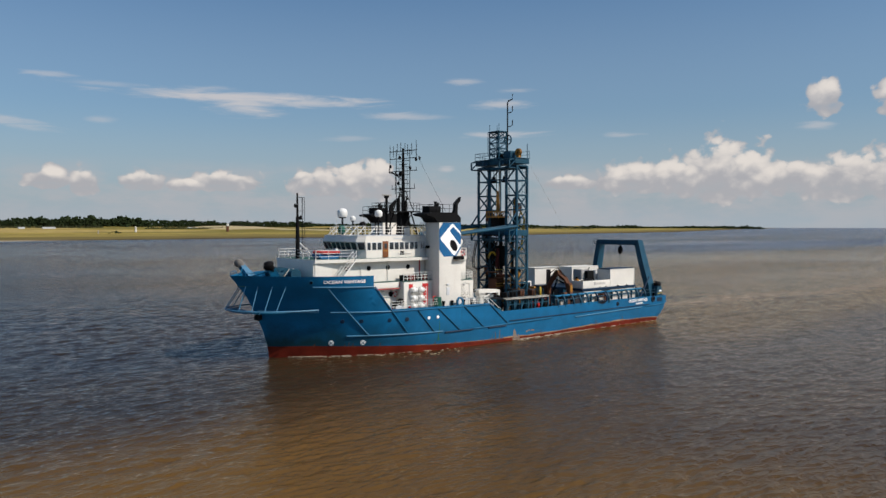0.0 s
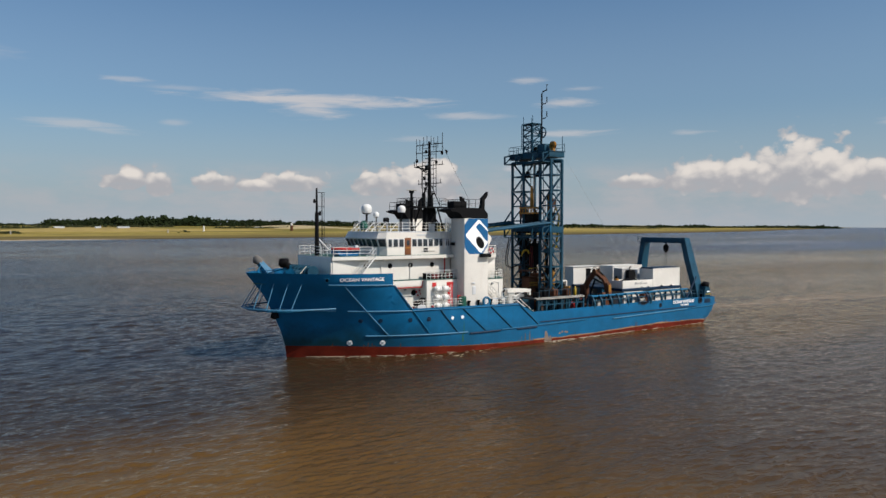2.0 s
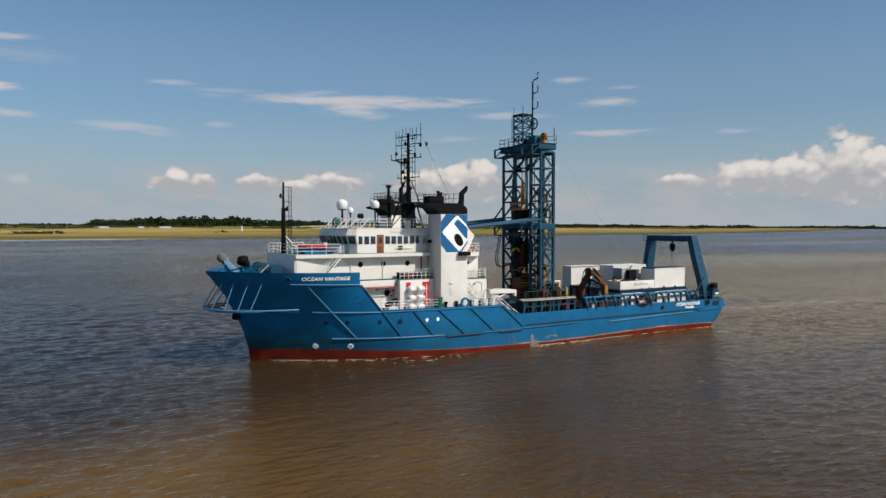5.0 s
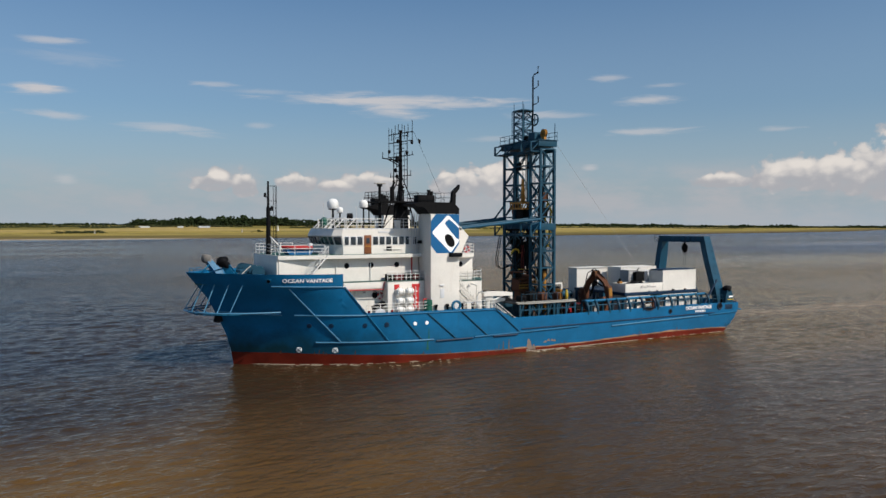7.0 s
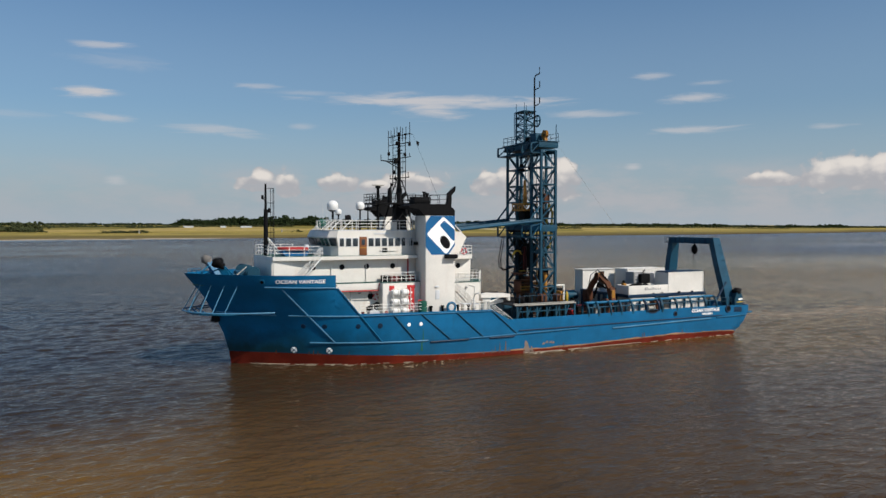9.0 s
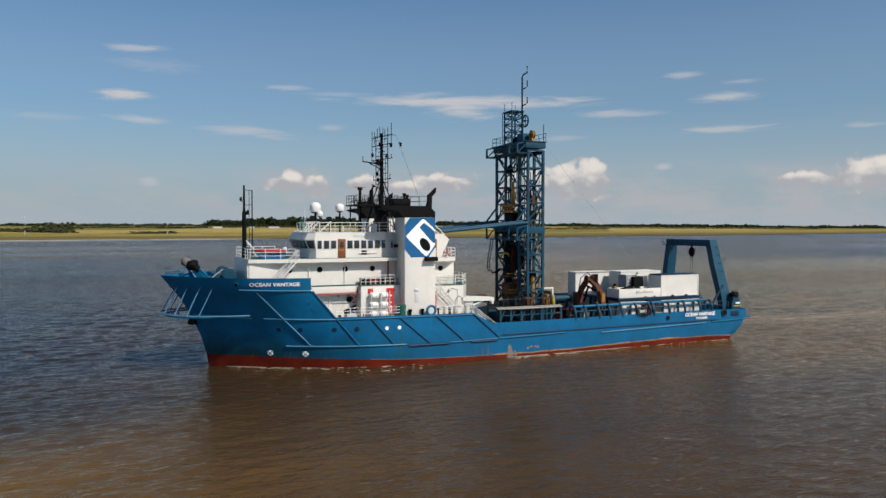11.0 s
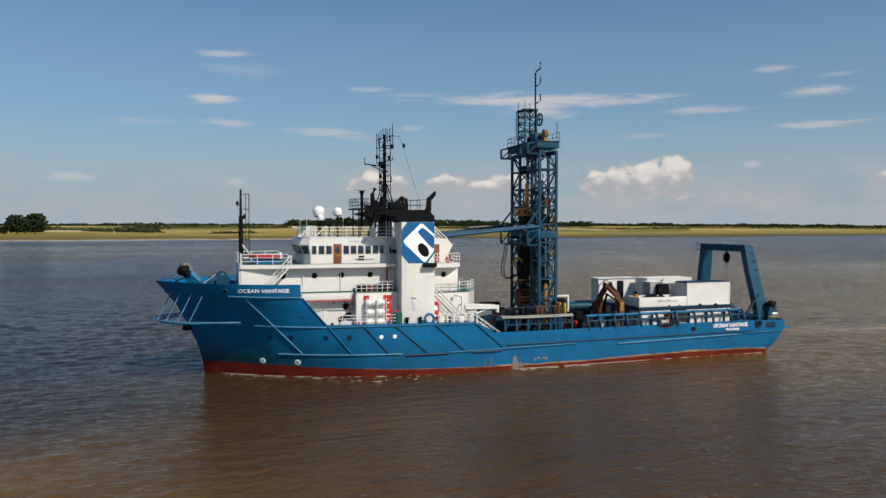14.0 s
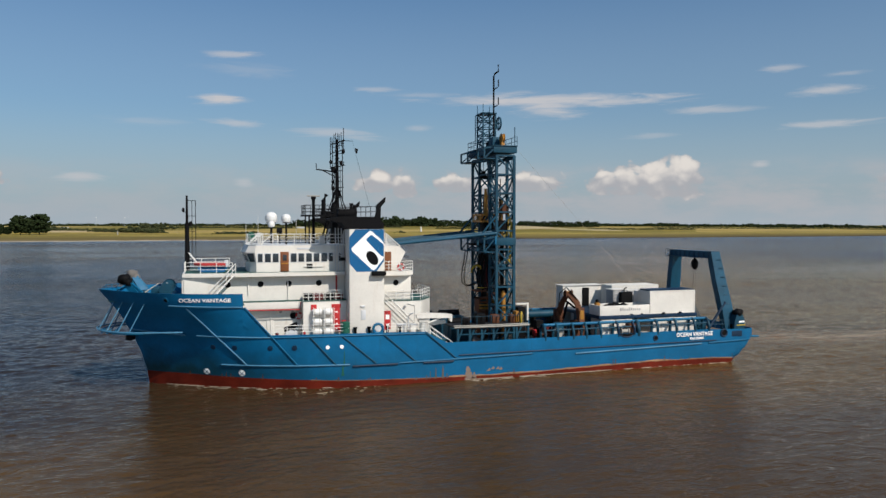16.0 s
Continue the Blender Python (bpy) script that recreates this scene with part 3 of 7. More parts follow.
def clump(g, c, r, squash, seed, fine=2):
    """An uneven ball of foliage."""
    bm = bmesh.new()
    bmesh.ops.create_icosphere(bm, subdivisions=fine, radius=1.0)
    for v in bm.verts:
        k = 1 + 0.42 * noise.noise(v.co * 1.7 + Vector((seed, seed * 0.7, 0))) + 0.22 * noise.noise(v.co * 4.5 + Vector((0, seed, 0)))
        v.co = Vector((c[0] + v.co.x * k * r, c[1] + v.co.y * k * r, c[2] + v.co.z * k * r * squash))
    bm.verts.index_update()
    g.add([v.co for v in bm.verts], [[v.index for v in f.verts] for f in bm.faces])
    bm.free()


def wood(name, label, spots, seed, mat=LEAF, clumps=14, wide=.6, squash=1.0, size=1.0):
    rng = random.Random(seed)
    g = Geo()
    for x, y, h in spots:
        z = ground_at(x, y)
        for k in range(clumps):
            zz = rng.uniform(.05, .9) / size ** .5
            clump(g, (x + rng.uniform(-wide, wide) * h * (1.25 - zz), y + rng.uniform(-.2, .2) * h, z + h * zz), size * h * rng.uniform(.08, .19) * (1.2 - .5 * zz), rng.uniform(.6, 1.0) * squash, rng.uniform(0, 90), 1)
    tagged(part(name, g, mat, smooth=0), label, "trees", kind="stuff")


def along(az, dist):
    """A place on the land by the bearing (degrees from +y to +x) and distance from the middle of the camera's way."""
    return -6 + dist * math.sin(radians(az)), -82 + dist * math.cos(radians(az))


rng = random.Random(4)
spots = []
for i in range(520):      # the long dark wood
    a = 6.45 + 22.5 * i / 520
    x, y = along(a + rng.uniform(-.05, .05), rng.uniform(2250, 2420))
    tall = 1.1 if 10 < a < 17 else 0.72 if a > 21 else 0.85
    spots.append((x, y, (1 + .4 * noise.noise(Vector((a * .9, 8, 0))) + .25 * noise.noise(Vector((a * 3.1, 2, 0)))) * rng.uniform(19, 26) * tall))
wood("woodland", "long dark green wood behind the fields on the far bank", spots, 5)
spots = []
for i in range(560):      # hedges and low trees further on
    a = 28.5 + 33.4 * i / 560
    x, y = along(a, rng.uniform(2700, 3000) + max(0, a - 50) * 60)
    spots.append((x, y, rng.uniform(9, 13) * (1 + 0.5 * noise.noise(Vector((a * 0.7, 1.3, 0))) + .35 * noise.noise(Vector((a * 2.6, 5, 0))))))
wood("far_treeline", "thin far line of low dark green trees on the horizon", spots, 6, clumps=8, wide=1.5, size=2.0)
spots = []
for i in range(330):
    a = -17 + 24 * i / 330
    x, y = along(a, rng.uniform(2500, 2900))
    spots.append((x, y, rng.uniform(8, 12) * (0.9 + 0.6 * noise.noise(Vector((a * .8, 4, 0))) + .3 * noise.noise(Vector((a * 3, 4, 0))))))
wood("far_hedges", "low far hedges and trees beyond the fields", spots, 7, clumps=8, wide=1.8, size=2.0)
spots = []
# hedgerows across the fields: from and to bearing, distance there, height, how many bushes
for a0, a1, d0, d1, h0, n0 in ((-6.6, -2.2, 1320, 1180, 8, 60), (-3.6, -2.4, 1560, 1600, 16, 14), (-15, -8.5, 1650, 1700, 7, 44), (1.7, 4.6, 1080, 1100, 4.5, 34), (-9.5, -6.0, 1420, 1330, 6, 34),
                               (3.5, 6.6, 1700, 1750, 8, 30), (-2.0, 3.6, 1800, 1850, 7, 44), (7.5, 14.5, 1900, 1960, 7, 60), (17.5, 24.0, 1720, 1780, 6, 50), (28.5, 36, 1650, 1760, 5, 60), (33, 50, 2000, 2250, 6, 90), (14.9, 15.2, 1150, 1150, 5, 4)):
    n0 = int(n0 * 1.7)
    for i in range(n0):
        u = (i + rng.uniform(-.4, .4)) / n0
        a = a0 + (a1 - a0) * u
        x, y = along(a, d0 + (d1 - d0) * u + rng.uniform(-12, 12))
        spots.append((x, y, h0 * max(.3, rng.uniform(.6, 1.1) + .6 * noise.noise(Vector((a * 2.3, d0, 0))))))
wood("scrub", "olive green hedgerows and bushes across the marsh fields", spots, 8, SCRUB, clumps=9, wide=1.5, squash=.8, size=1.5)


def pale_field(az, dist, wide, h):
    x, y = along(az, dist)
    z = ground_at(x, y)
    g = Geo()
    n = 24
    for j in range(7):
        for i in range(n + 1):
            u, v = 2 * i / n - 1, j / 6
            g.v.append((x + u * wide, y + 260 * v, z - 1.5 + h * max(0.0, 1 - u * u) ** .7 * math.sin(math.pi * (.08 + .5 * v)) + .5 * noise.noise(Vector((u * 4, v * 3, 1)))))
    g.f = [(j * (n + 1) + i, j * (n + 1) + i + 1, (j + 1) * (n + 1) + i + 1, (j + 1) * (n + 1) + i) for j in range(6) for i in range(n)]
    tagged(part("stubble_field", g, STUBBLE, smooth=60), "pale tan stubble field on a low rise", "field", kind="structure")


def tree(az, dist, h, seed):
    rng = random.Random(seed)
    x, y = along(az, dist)
    z = ground_at(x, y)
    t = thing("tree", "broad dark green tree standing alone on the bank", "tree", (x, y, z), "lone trees")
    g = Geo()
    g.tube([(x, y, z - .2), (x + .2, y, z + h * .2), (x, y, z + h * .45)], h * .035, 8, h * .02)
    for k in range(5):
        a = k * 1.3 + seed
        g.tube([(x, y, z + h * .3), (x + math.cos(a) * h * .22, y + math.sin(a) * h * .22, z + h * .6)], h * .014, 6, h * .006)
    part("trunk", g, BARK, t)
    g = Geo()
    for k in range(420):
        a, rr = rng.uniform(0, math.tau), h * .42 * math.sqrt(rng.random())
        zz = rng.uniform(.12, .94)
        rr *= 1.25 * math.sqrt(max(.05, 1 - ((zz - .5) / .5) ** 2))
        clump(g, (x + rr * math.cos(a), y + rr * math.sin(a), z + h * zz), h * rng.uniform(.035, .085), .85, rng.uniform(0, 99), 1)
    part("crown", g, LEAF, t, smooth=0)


for az, h, s in ((-10.85, 25, 2), (-10.35, 20, 3), (-9.75, 27, 4), (-12.0, 12, 5), (-12.6, 13, 8), (-11.6, 10, 1)):
    tree(az, 1100, h, s)


pale_field(25.5, 1700, 105, 9)
pale_field(-9.0, 1250, 70, 4)
pale_field(31.5, 1500, 60, 4)


def beacon(az, dist, h, mats, label):
    x, y = along(az, dist)
    z = ground_at(x, y)
    t = thing("beacon_tower", label, "tower", (x, y, z))
    part("shaft", Geo().lathe([(h * .19, 0), (h * .15, h * .68)], (x, y, z), 12), mats[0], t)
    part("gallery", Geo().lathe([(h * .22, h * .68), (h * .22, h * .72)], (x, y, z), 12), mats[1], t)
    part("lantern", Geo().lathe([(h * .13, h * .72), (h * .13, h * .9), (h * .02, h)], (x, y, z), 12), mats[1], t)


beacon(16.35, 1300, 9, (WHITE, WHITE), "small white beacon tower on the grassy bank")
beacon(22.6, 1350, 14, (RUST, WHITE), "small red-brown beacon tower with a white top")
for az, d in ((-4.9, 1060), (4.0, 1050), (13.8, 1120)):
    beacon(az, d, 5, (ROPE, ROPE), "small pale marker post on the bank")


def barn(az, dist, w, h, label="long low white farm building far inland"):
    x, y = along(az, dist)
    z = ground_at(x, y)
    t = thing("farm_building", label, "building", (x, y, z), "far farm buildings")
    part("wall", Geo().box(x - w / 2, x + w / 2, y - 5, y + 5, z - .5, z + h * .65), GREYWHITE, t)
    part("roof", Geo().prism([(y - 5.5, z + h * .65), (y, z + h), (y + 5.5, z + h * .65)], "x", x - w / 2 - .4, x + w / 2 + .4), GREYWHITE, t)


for az, w in ((11.2, 30), (9.6, 14), (7.2, 26), (20.4, 24), (-8.7, 20)):
    barn(az, 1780, w * .8, 3.4)


def turbine(az, turn):
    x, y = along(az, 2300)
    z = ground_at(x, y)
    t = thing("wind_turbine", "slim white wind turbine far inland", "wind turbine", (x, y, z), "wind turbines")
    part("mast", Geo().tube([(x, y, z - 1), (x, y, z + 24)], 0.3, 8, .2), GREYWHITE, t)
    part("hub", Geo().lathe([(.5, -2.2), (1.1, -1), (1.1, 2)], (x, y, z + 24), 8, "y"), DOME, t)
    for k in range(3):
        a = radians(turn + 120 * k)
        part("blade", Geo().tube([(x, y - 1.5, z + 24), (x + 12 * math.sin(a), y - 1.5, z + 24 + 12 * math.cos(a))], .2, 6, .08), GREYWHITE, t)


turbine(-6.9, 20)
turbine(-5.1, 75)


# ---------------------------------------------------------------- the hull
def lerp_table(x, table):
    for (a, va), (b, vb) in zip(table, table[1:]):
        if x <= b:
            return va + (vb - va) * max(0.0, (x - a)) / (b - a)
    return table[-1][1]


def stem_x(z):
    return lerp_table(z, ((-2.5, 11.4), (0, 11.05), (1.3, 10.85), (3.2, 10.3), (5.15, 9.4), (7.07, 8.4), (8.37, 7.4), (9.75, 6.3)))


def side(x):
    return lerp_table(x, ((0, 8.45), (46, 8.45), (66, 7.95), (75, 7.8), (77.8, 7.6), (79.0, 7.2), (79.5, 6.4)))


def half(x, z):
    """Half breadth of the hull at a place along it and a height."""
    k = min(0.99, max(-0.3, (z - 1.6) / 7))
    length, p = 20.5 - 6 * k, 2.2 + 0.38 * k
    u = min(1.0, max(0.0, (x - stem_x(z)) / length))
    if x > 64:      # the run tucks in under the counter
        d = max(0.0, 1 - (z - keel_z(x)) / 1.3)
        return side(x) * (1 - 0.35 * d * d * (x - 64) / 15)
    return max(0.02, side(x) * (1 - (1 - u) ** p))


def top_z(x):
    return lerp_table(x, ((6, 9.75), (20.05, 9.6), (20.06, 8.35), (22.7, 5.5), (38.15, 5.25), (40.45, 4.02), (72, 4.05), (79.6, 3.8)))


def keel_z(x):
    return -2.2 if x < 71.5 else -2.2 + 4.6 * ((x - 71.5) / 8.0) ** 2.0


def red_z(x):
    return max(keel_z(x) + 0.02, lerp_table(x, ((10, 1.3), (15, 1.33), (20, 1.16), (25.5, .92), (31, .66), (37, .5), (43.6, .42), (50, .42), (57, .58), (65, .75), (73, .68), (76.4, .5), (79.6, .4))))


def deck_z(x):
    return 8.55 if x < 20.06 else (4.35 if x < 40.45 else 2.95)


BOW_U = [0, .02, .06, .12, .2, .3, .42, .55, .7, .85, 1.0]
STATIONS = [14.5, 15, 15.5, 16, 16.5, 17, 17.5, 18, 18.5, 19, 19.5, 20.05, 20.06, 20.7, 21.4, 22.05, 22.7, 24, 26, 28, 30, 32, 34, 36, 38.15, 38.9, 39.7, 40.45, 42, 45, 48, 51, 54, 57, 60, 63, 66, 69, 71, 72.5, 74, 75, 76, 77, 77.8, 78.5, 79.0, 79.3, 79.5]


def hull_columns(z_low, z_high, n):
    """Columns of points up the port side, from the stem aft."""
    cols = []
    for u in BOW_U:
        col = []
        for k in range(n + 1):
            x0 = 14.0
            zl, zh = z_low(8 + 6 * u), z_high(6.2 + 7.8 * u)
            z = zl + (zh - zl) * k / n
            x = stem_x(z) + (x0 - stem_x(z)) * u
            col.append((x, -half(x, z) if u > 0 else 0.0, z))
        cols.append(col)
    for x in STATIONS:
        zl, zh = z_low(x), z_high(x)
        cols.append([(x, -half(x, zl + (zh - zl) * k / n), zl + (zh - zl) * k / n) for k in range(n + 1)])
    return cols


def shell(cols, stern=True):
    g = Geo()
    n = len(cols[0])
    for s in (1, -1):
        base = len(g.v)
        g.v += [(x, y * s, z) for col in cols for x, y, z in col]
        for i in range(len(cols) - 1):
            for k in range(n - 1):
                q = (base + i * n + k, base + (i + 1) * n + k, base + (i + 1) * n + k + 1, base + i * n + k + 1)
                g.f.append(q if s > 0 else q[::-1])
    if stern:
        m = len(cols) * n
        a = (len(cols) - 1) * n
        for k in range(n - 1):
            g.f.append((a + k, a + m + k, a + m + k + 1, a + k + 1))
    return g


ship = thing("survey_ship", "blue drilling survey ship with white bridge and red boot-top, afloat", "ship", (10.9, 0, 0))
cols = hull_columns(red_z, top_z, 26)
g = shell(cols)
# the bulwark's cap and its inner face down to the deck
inner = []
for col in cols:
    x, y, z = col[-1]
    zq = min(z - 0.05, deck_z(x))
    xq = max(x + (0.16 if y == 0 else 0), stem_x(zq) + 0.25)
    inner.append(((x + (0.16 if y == 0 else 0), min(0.0, y + 0.16), z), (xq, -max(0.0, half(xq, zq) - 0.16), zq)))
for s in (1, -1):
    b = len(g.v)
    for col, (p, q) in zip(cols, inner):
        g.v += [(col[-1][0], col[-1][1] * s, col[-1][2]), (p[0], p[1] * s, p[2]), (q[0], q[1] * s, q[2])]
    for i in range(len(cols) - 1):
        for k in range(2):
            g.f.append((b + i * 3 + k, b + i * 3 + k + 1, b + i * 3 + k + 4, b + i * 3 + k + 3))
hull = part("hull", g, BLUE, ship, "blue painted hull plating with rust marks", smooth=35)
g = shell(hull_columns(keel_z, red_z, 5))
n6 = 6
m = (len(BOW_U) + len(STATIONS)) * n6
for i in range(len(BOW_U) + len(STATIONS) - 1):
    g.f.append((i * n6, m + i * n6, m + (i + 1) * n6, (i + 1) * n6))
part("boot_top", g, RED, ship, "scuffed red underwater paint", smooth=35)


def deck_plate(name, x0, x1, mat, step=1.0, z=None, inset=0.1, label=""):
    g = Geo()
    n = max(2, int((x1 - x0) / step))
    for i in range(n + 1):
        x = x0 + (x1 - x0) * i / n
        zz = z if z is not None else deck_z((x0 + x1) / 2)
        y = max(0.02, half(x, zz) - inset)
        g.v += [(x, -y, zz), (x, y, zz), (x, -y, zz - .1), (x, y, zz - .1)]
    for i in range(n):
        a, b = i * 4, i * 4 + 4
        g.f += [(a, b, b + 1, a + 1), (a + 2, a + 3, b + 3, b + 2), (a, a + 2, b + 2, b), (a + 1, b + 1, b + 3, a + 3)]
    g.f += [(0, 1, 3, 2), (n * 4, n * 4 + 2, n * 4 + 3, n * 4 + 1)]
    return part(name, g, mat, ship, label, smooth=0)


deck_plate("forecastle_deck", 7.2, 20.2, DECKGREEN, label="dark green painted deck plating")
deck_plate("main_deck", 20.0, 40.4, DECKGREEN, label="dark green painted deck plating")
deck_plate("working_deck", 40.2, 79.2, DECKSTEEL, label="worn brown steel deck")
# bulkheads between the deck levels
part("bulkhead", Geo().prism([(-half(20, 4.3) + .2, 4.3), (half(20, 4.3) - .2, 4.3), (half(20, 8.5) - .2, 8.5), (-half(20, 8.5) + .2, 8.5)], "x", 19.9, 20.02), WHITE, ship)
part("bulkhead", Geo().box(40.25, 40.37, -8.2, 8.2, 2.9, 4.4), BLUE, ship)


def on_hull(pts, r, name, mat, out=0.05, n=14, label=""):
    """A half-round strip along the port side, given by its ends (x, z)."""
    g = Geo()
    (xa, za), (xb, zb) = pts
    line = []
    for i in range(n + 1):
        x, z = xa + (xb - xa) * i / n, za + (zb - za) * i / n
        line.append((x, -half(x, z) - out, z))
    g.tube(line, r * 0.72, 8)
    return part(name, g, mat, hull, label)


PALE = "pale worn edge of a steel strake"
on_hull(((9.5, 5.62), (14.7, 5.44)), .11, "rubbing_strake", STRAKE, label=PALE)
on_hull(((15.8, 5.42), (22.6, 5.28)), .1, "rubbing_strake", STRAKE, label=PALE)
on_hull(((22.6, 5.28), (38.3, 5.1)), .09, "rubbing_strake", DECKBLUE)
on_hull(((18.1, 2.46), (30.3, 2.3)), .11, "rubbing_strake", STRAKE, label=PALE)
on_hull(((35.4, 2.2), (50.0, 2.45)), .12, "rubbing_strake", DECKBLUE)
on_hull(((13.3, 8.45), (20.05, 8.32)), .1, "rubbing_strake", STRAKE, label=PALE)
on_hull(((41.7, 2.68), (73.5, 2.74)), .09, "rubbing_strake", NAVY)
on_hull(((55.2, 2.15), (71.5, 2.45)), .12, "rubbing_strake", STRAKE, label=PALE)
on_hull(((72.5, 2.5), (79.3, 2.62)), .12, "rubbing_strake", DECKBLUE)
for a, b in (((14.9, 8.2), (20.5, 2.42)), ((20.2, 8.3), (25.3, 2.32)), ((26.4, 5.15), (28.95, 2.3)), ((29.6, 5.12), (32.95, 2.3)), ((33.8, 5.1), (37.1, 2.25)), ((38.1, 5.2), (41.5, 2.3))):
    pale = a[0] < 21
    on_hull((a, b), .1, "diagonal_fender", STRAKE if a[0] < 16 else DECKBLUE if pale else DERRICKBLUE, label="slanting steel fender bar on the plating")
for x0, x1, z in ((30.6, 35.2, 2.12), (37.9, 41.1, 2.1)):
    on_hull(((x0, z), (x1, z)), .14, "rubber_fender", NAVY, out=.08, label="dark blue rubber fender strip")


def hull_disc(x, z, r, mat, name, out=.03, label=""):
    y = -half(x, z)
    e = .5
    nx = (-half(x + e, z) + half(x - e, z)) / (2 * e)
    nz = (-half(x, z + e) + half(x, z - e)) / (2 * e)
    nrm = Vector((nx, -1, nz)).normalized()
    g = Geo()
    q = nrm.to_track_quat("Z", "Y").to_matrix()
    c = Vector((x, y, z))
    ring = [(r, -.05), (r, out), (r * .93, out + .004)]
    n = 20
    pts = [c + q @ Vector((rr * math.cos(k * math.tau / n), rr * math.sin(k * math.tau / n), h)) for rr, h in ring for k in range(n)]
    g.add(pts, [(i * n + j, i * n + (j + 1) % n, (i + 1) * n + (j + 1) % n, (i + 1) * n + j) for i in range(2) for j in range(n)] + [tuple(range(2 * n, 3 * n))])
    return part(name, g, mat, hull, label), c, q


for x, z in ((17.3, 4.28), (19.3, 4.25), (22.6, 4.2), (24.9, 4.18)):
    hull_disc(x, z, .26, NAVY, "porthole", label="dark round porthole")
for x in (28.1, 29.5):
    hull_disc(x, 4.12, .2, LETTER, "porthole_cover", label="white round porthole cover")
for x, z in ((16.7, 1.66), (20.0, 1.6)):      # bow thruster marks: a white disc with a dark cross
    _, c, q = hull_disc(x, z, .32, LETTER, "thruster_mark", out=.02, label="white round thruster mark with a dark cross")
    for k in range(2):
        a = k * math.pi / 2 + .78
        d = q @ Vector((math.cos(a), math.sin(a), 0))
        n = q @ Vector((0, 0, 1))
        part("cross_bar", Geo().tube([c - d * .3 + n * .02, c + d * .3 + n * .02], .035, 6), BLUE, hull)
hull_disc(13.0, 9.0, .3, DECKBLUE, "hawse_ring", label="round blue hawse ring near the bow")
hull_disc(13.03, 9.0, .17, BLACK, "hawse_hole", out=.06)
part("fairlead_ring", Geo().ring((65.35, -half(65.35, 3.3) - .02, 3.35), .27, .07), NAVY, hull, "dark round fairlead in the bulwark")
part("fairlead_hole", Geo().lathe([(.24, -.02), (.24, .05)], (65.35, -half(65.35, 3.3) - .04, 3.35), 16, "y"), BLACK, hull)


def hull_letters(body, x0, x1, z, size, out, name):
    me = text_mesh(body, size, .015)
    w = [v.co.x for v in me.vertices]
    lo, hi = min(w), max(w)
    for v in me.vertices:
        u = (v.co.x - lo) / (hi - lo)
        x, zz = x0 + (x1 - x0) * u, z + v.co.y
        v.co = (x, -half(x, zz) - out - v.co.z, zz)
    me.materials.clear()
    me.materials.append(LETTER)
    ob = new(name, me)
    ob.parent = hull
    tagged(ob, "white capital letters of the ship's name")


hull_letters("OCEAN VANTAGE", 14.2, 18.95, 9.0, .5, .035, "name_letters")
hull_letters("OCEAN VANTAGE", 68.1, 73.0, 3.56, .62, .07, "name_letters")
hull_letters("PANAMA", 69.9, 71.8, 3.08, .4, .07, "port_letters")

# the scum line between the blue and the red, ragged
for x0, x1, wide in ((26.5, 40.2, .07), (40.6, 54.0, .22), (54.0, 67.0, .24), (67.0, 75.8, .17)):
    g = Geo()
    n = int((x1 - x0) / .3)
    for i in range(n + 1):
        x = x0 + (x1 - x0) * i / n
        r = red_z(x)
        up = wide * max(.05, .5 + .45 * noise.noise(Vector((x * .3, 2.1, 0))) + .3 * noise.noise(Vector((x * 1.9, 7.7, 0))))
        lo = wide * (.15 + .3 * noise.noise(Vector((x * .8, 5.0, 1))))
        g.v += [(x, -half(x, r - lo) - .012, r - lo), (x, -half(x, r + up) - .012, r + up)]
    g.f = [(2 * i, 2 * i + 2, 2 * i + 3, 2 * i + 1) for i in range(n)]
    part("scum_line", g, SCUM, hull, "rusty tan scum line above the red paint", smooth=40)

# stains and scrapes on the plating
def stain(x, z0, z1, w, mat, lean=0.0, label="", seed=0.0, name="stain"):
    """A ragged upright streak on the port side, tapering to its top."""
    g = Geo()
    n = 12
    for i in range(n + 1):
        u = i / n
        z = z0 + (z1 - z0) * u
        c = x + lean * u + .1 * w * noise.noise(Vector((seed, u * 6, 1)))
        hw = .5 * w * (1 - .75 * u) * (1 + .8 * noise.noise(Vector((seed * 3, u * 9, 5))))
        hw = max(.012, hw)
        g.v += [(c - hw, -half(c - hw, z) - .014, z), (c + hw, -half(c + hw, z) - .014, z)]
    g.f = [(2 * i, 2 * i + 1, 2 * i + 3, 2 * i + 2) for i in range(n)]
    return part(name, g, mat, hull, label, smooth=40)


stain(42.9, .12, 1.45, .95, CHAFE, -.25, "pale chafed paint above the waterline", 1.0, "paint_scrape")
stain(43.4, .15, .8, .5, CHAFE, 0, "pale chafed paint above the waterline", 2.0, "paint_scrape")
for k, (x, z) in enumerate(((45.0, .98), (45.45, 1.12), (46.0, 1.1), (46.35, 1.02))):
    stain(x, z - .12, z + .14, .42, CHAFE, .1, "pale chafed paint above the waterline", 3.0 + k, "paint_scrape")
for k, (x, z1, w) in enumerate(((38.2, .8, .2), (38.6, 1.2, .12), (39.2, 1.5, .2), (39.95, 1.65, .26), (40.4, .9, .16), (37.1, .7, .24))):
    stain(x, .35, z1, w, RUN, .03, "tan rust run on the blue plating", 11.0 + k)
stain(29.75, 2.1, 3.7, .16, GREEN, 0, "dark green slime run below a porthole", 23.0)
stain(29.6, 1.2, 2.3, .3, GREEN, 0, "dark green slime run below a porthole", 24.0)
streaks = random.Random(9)
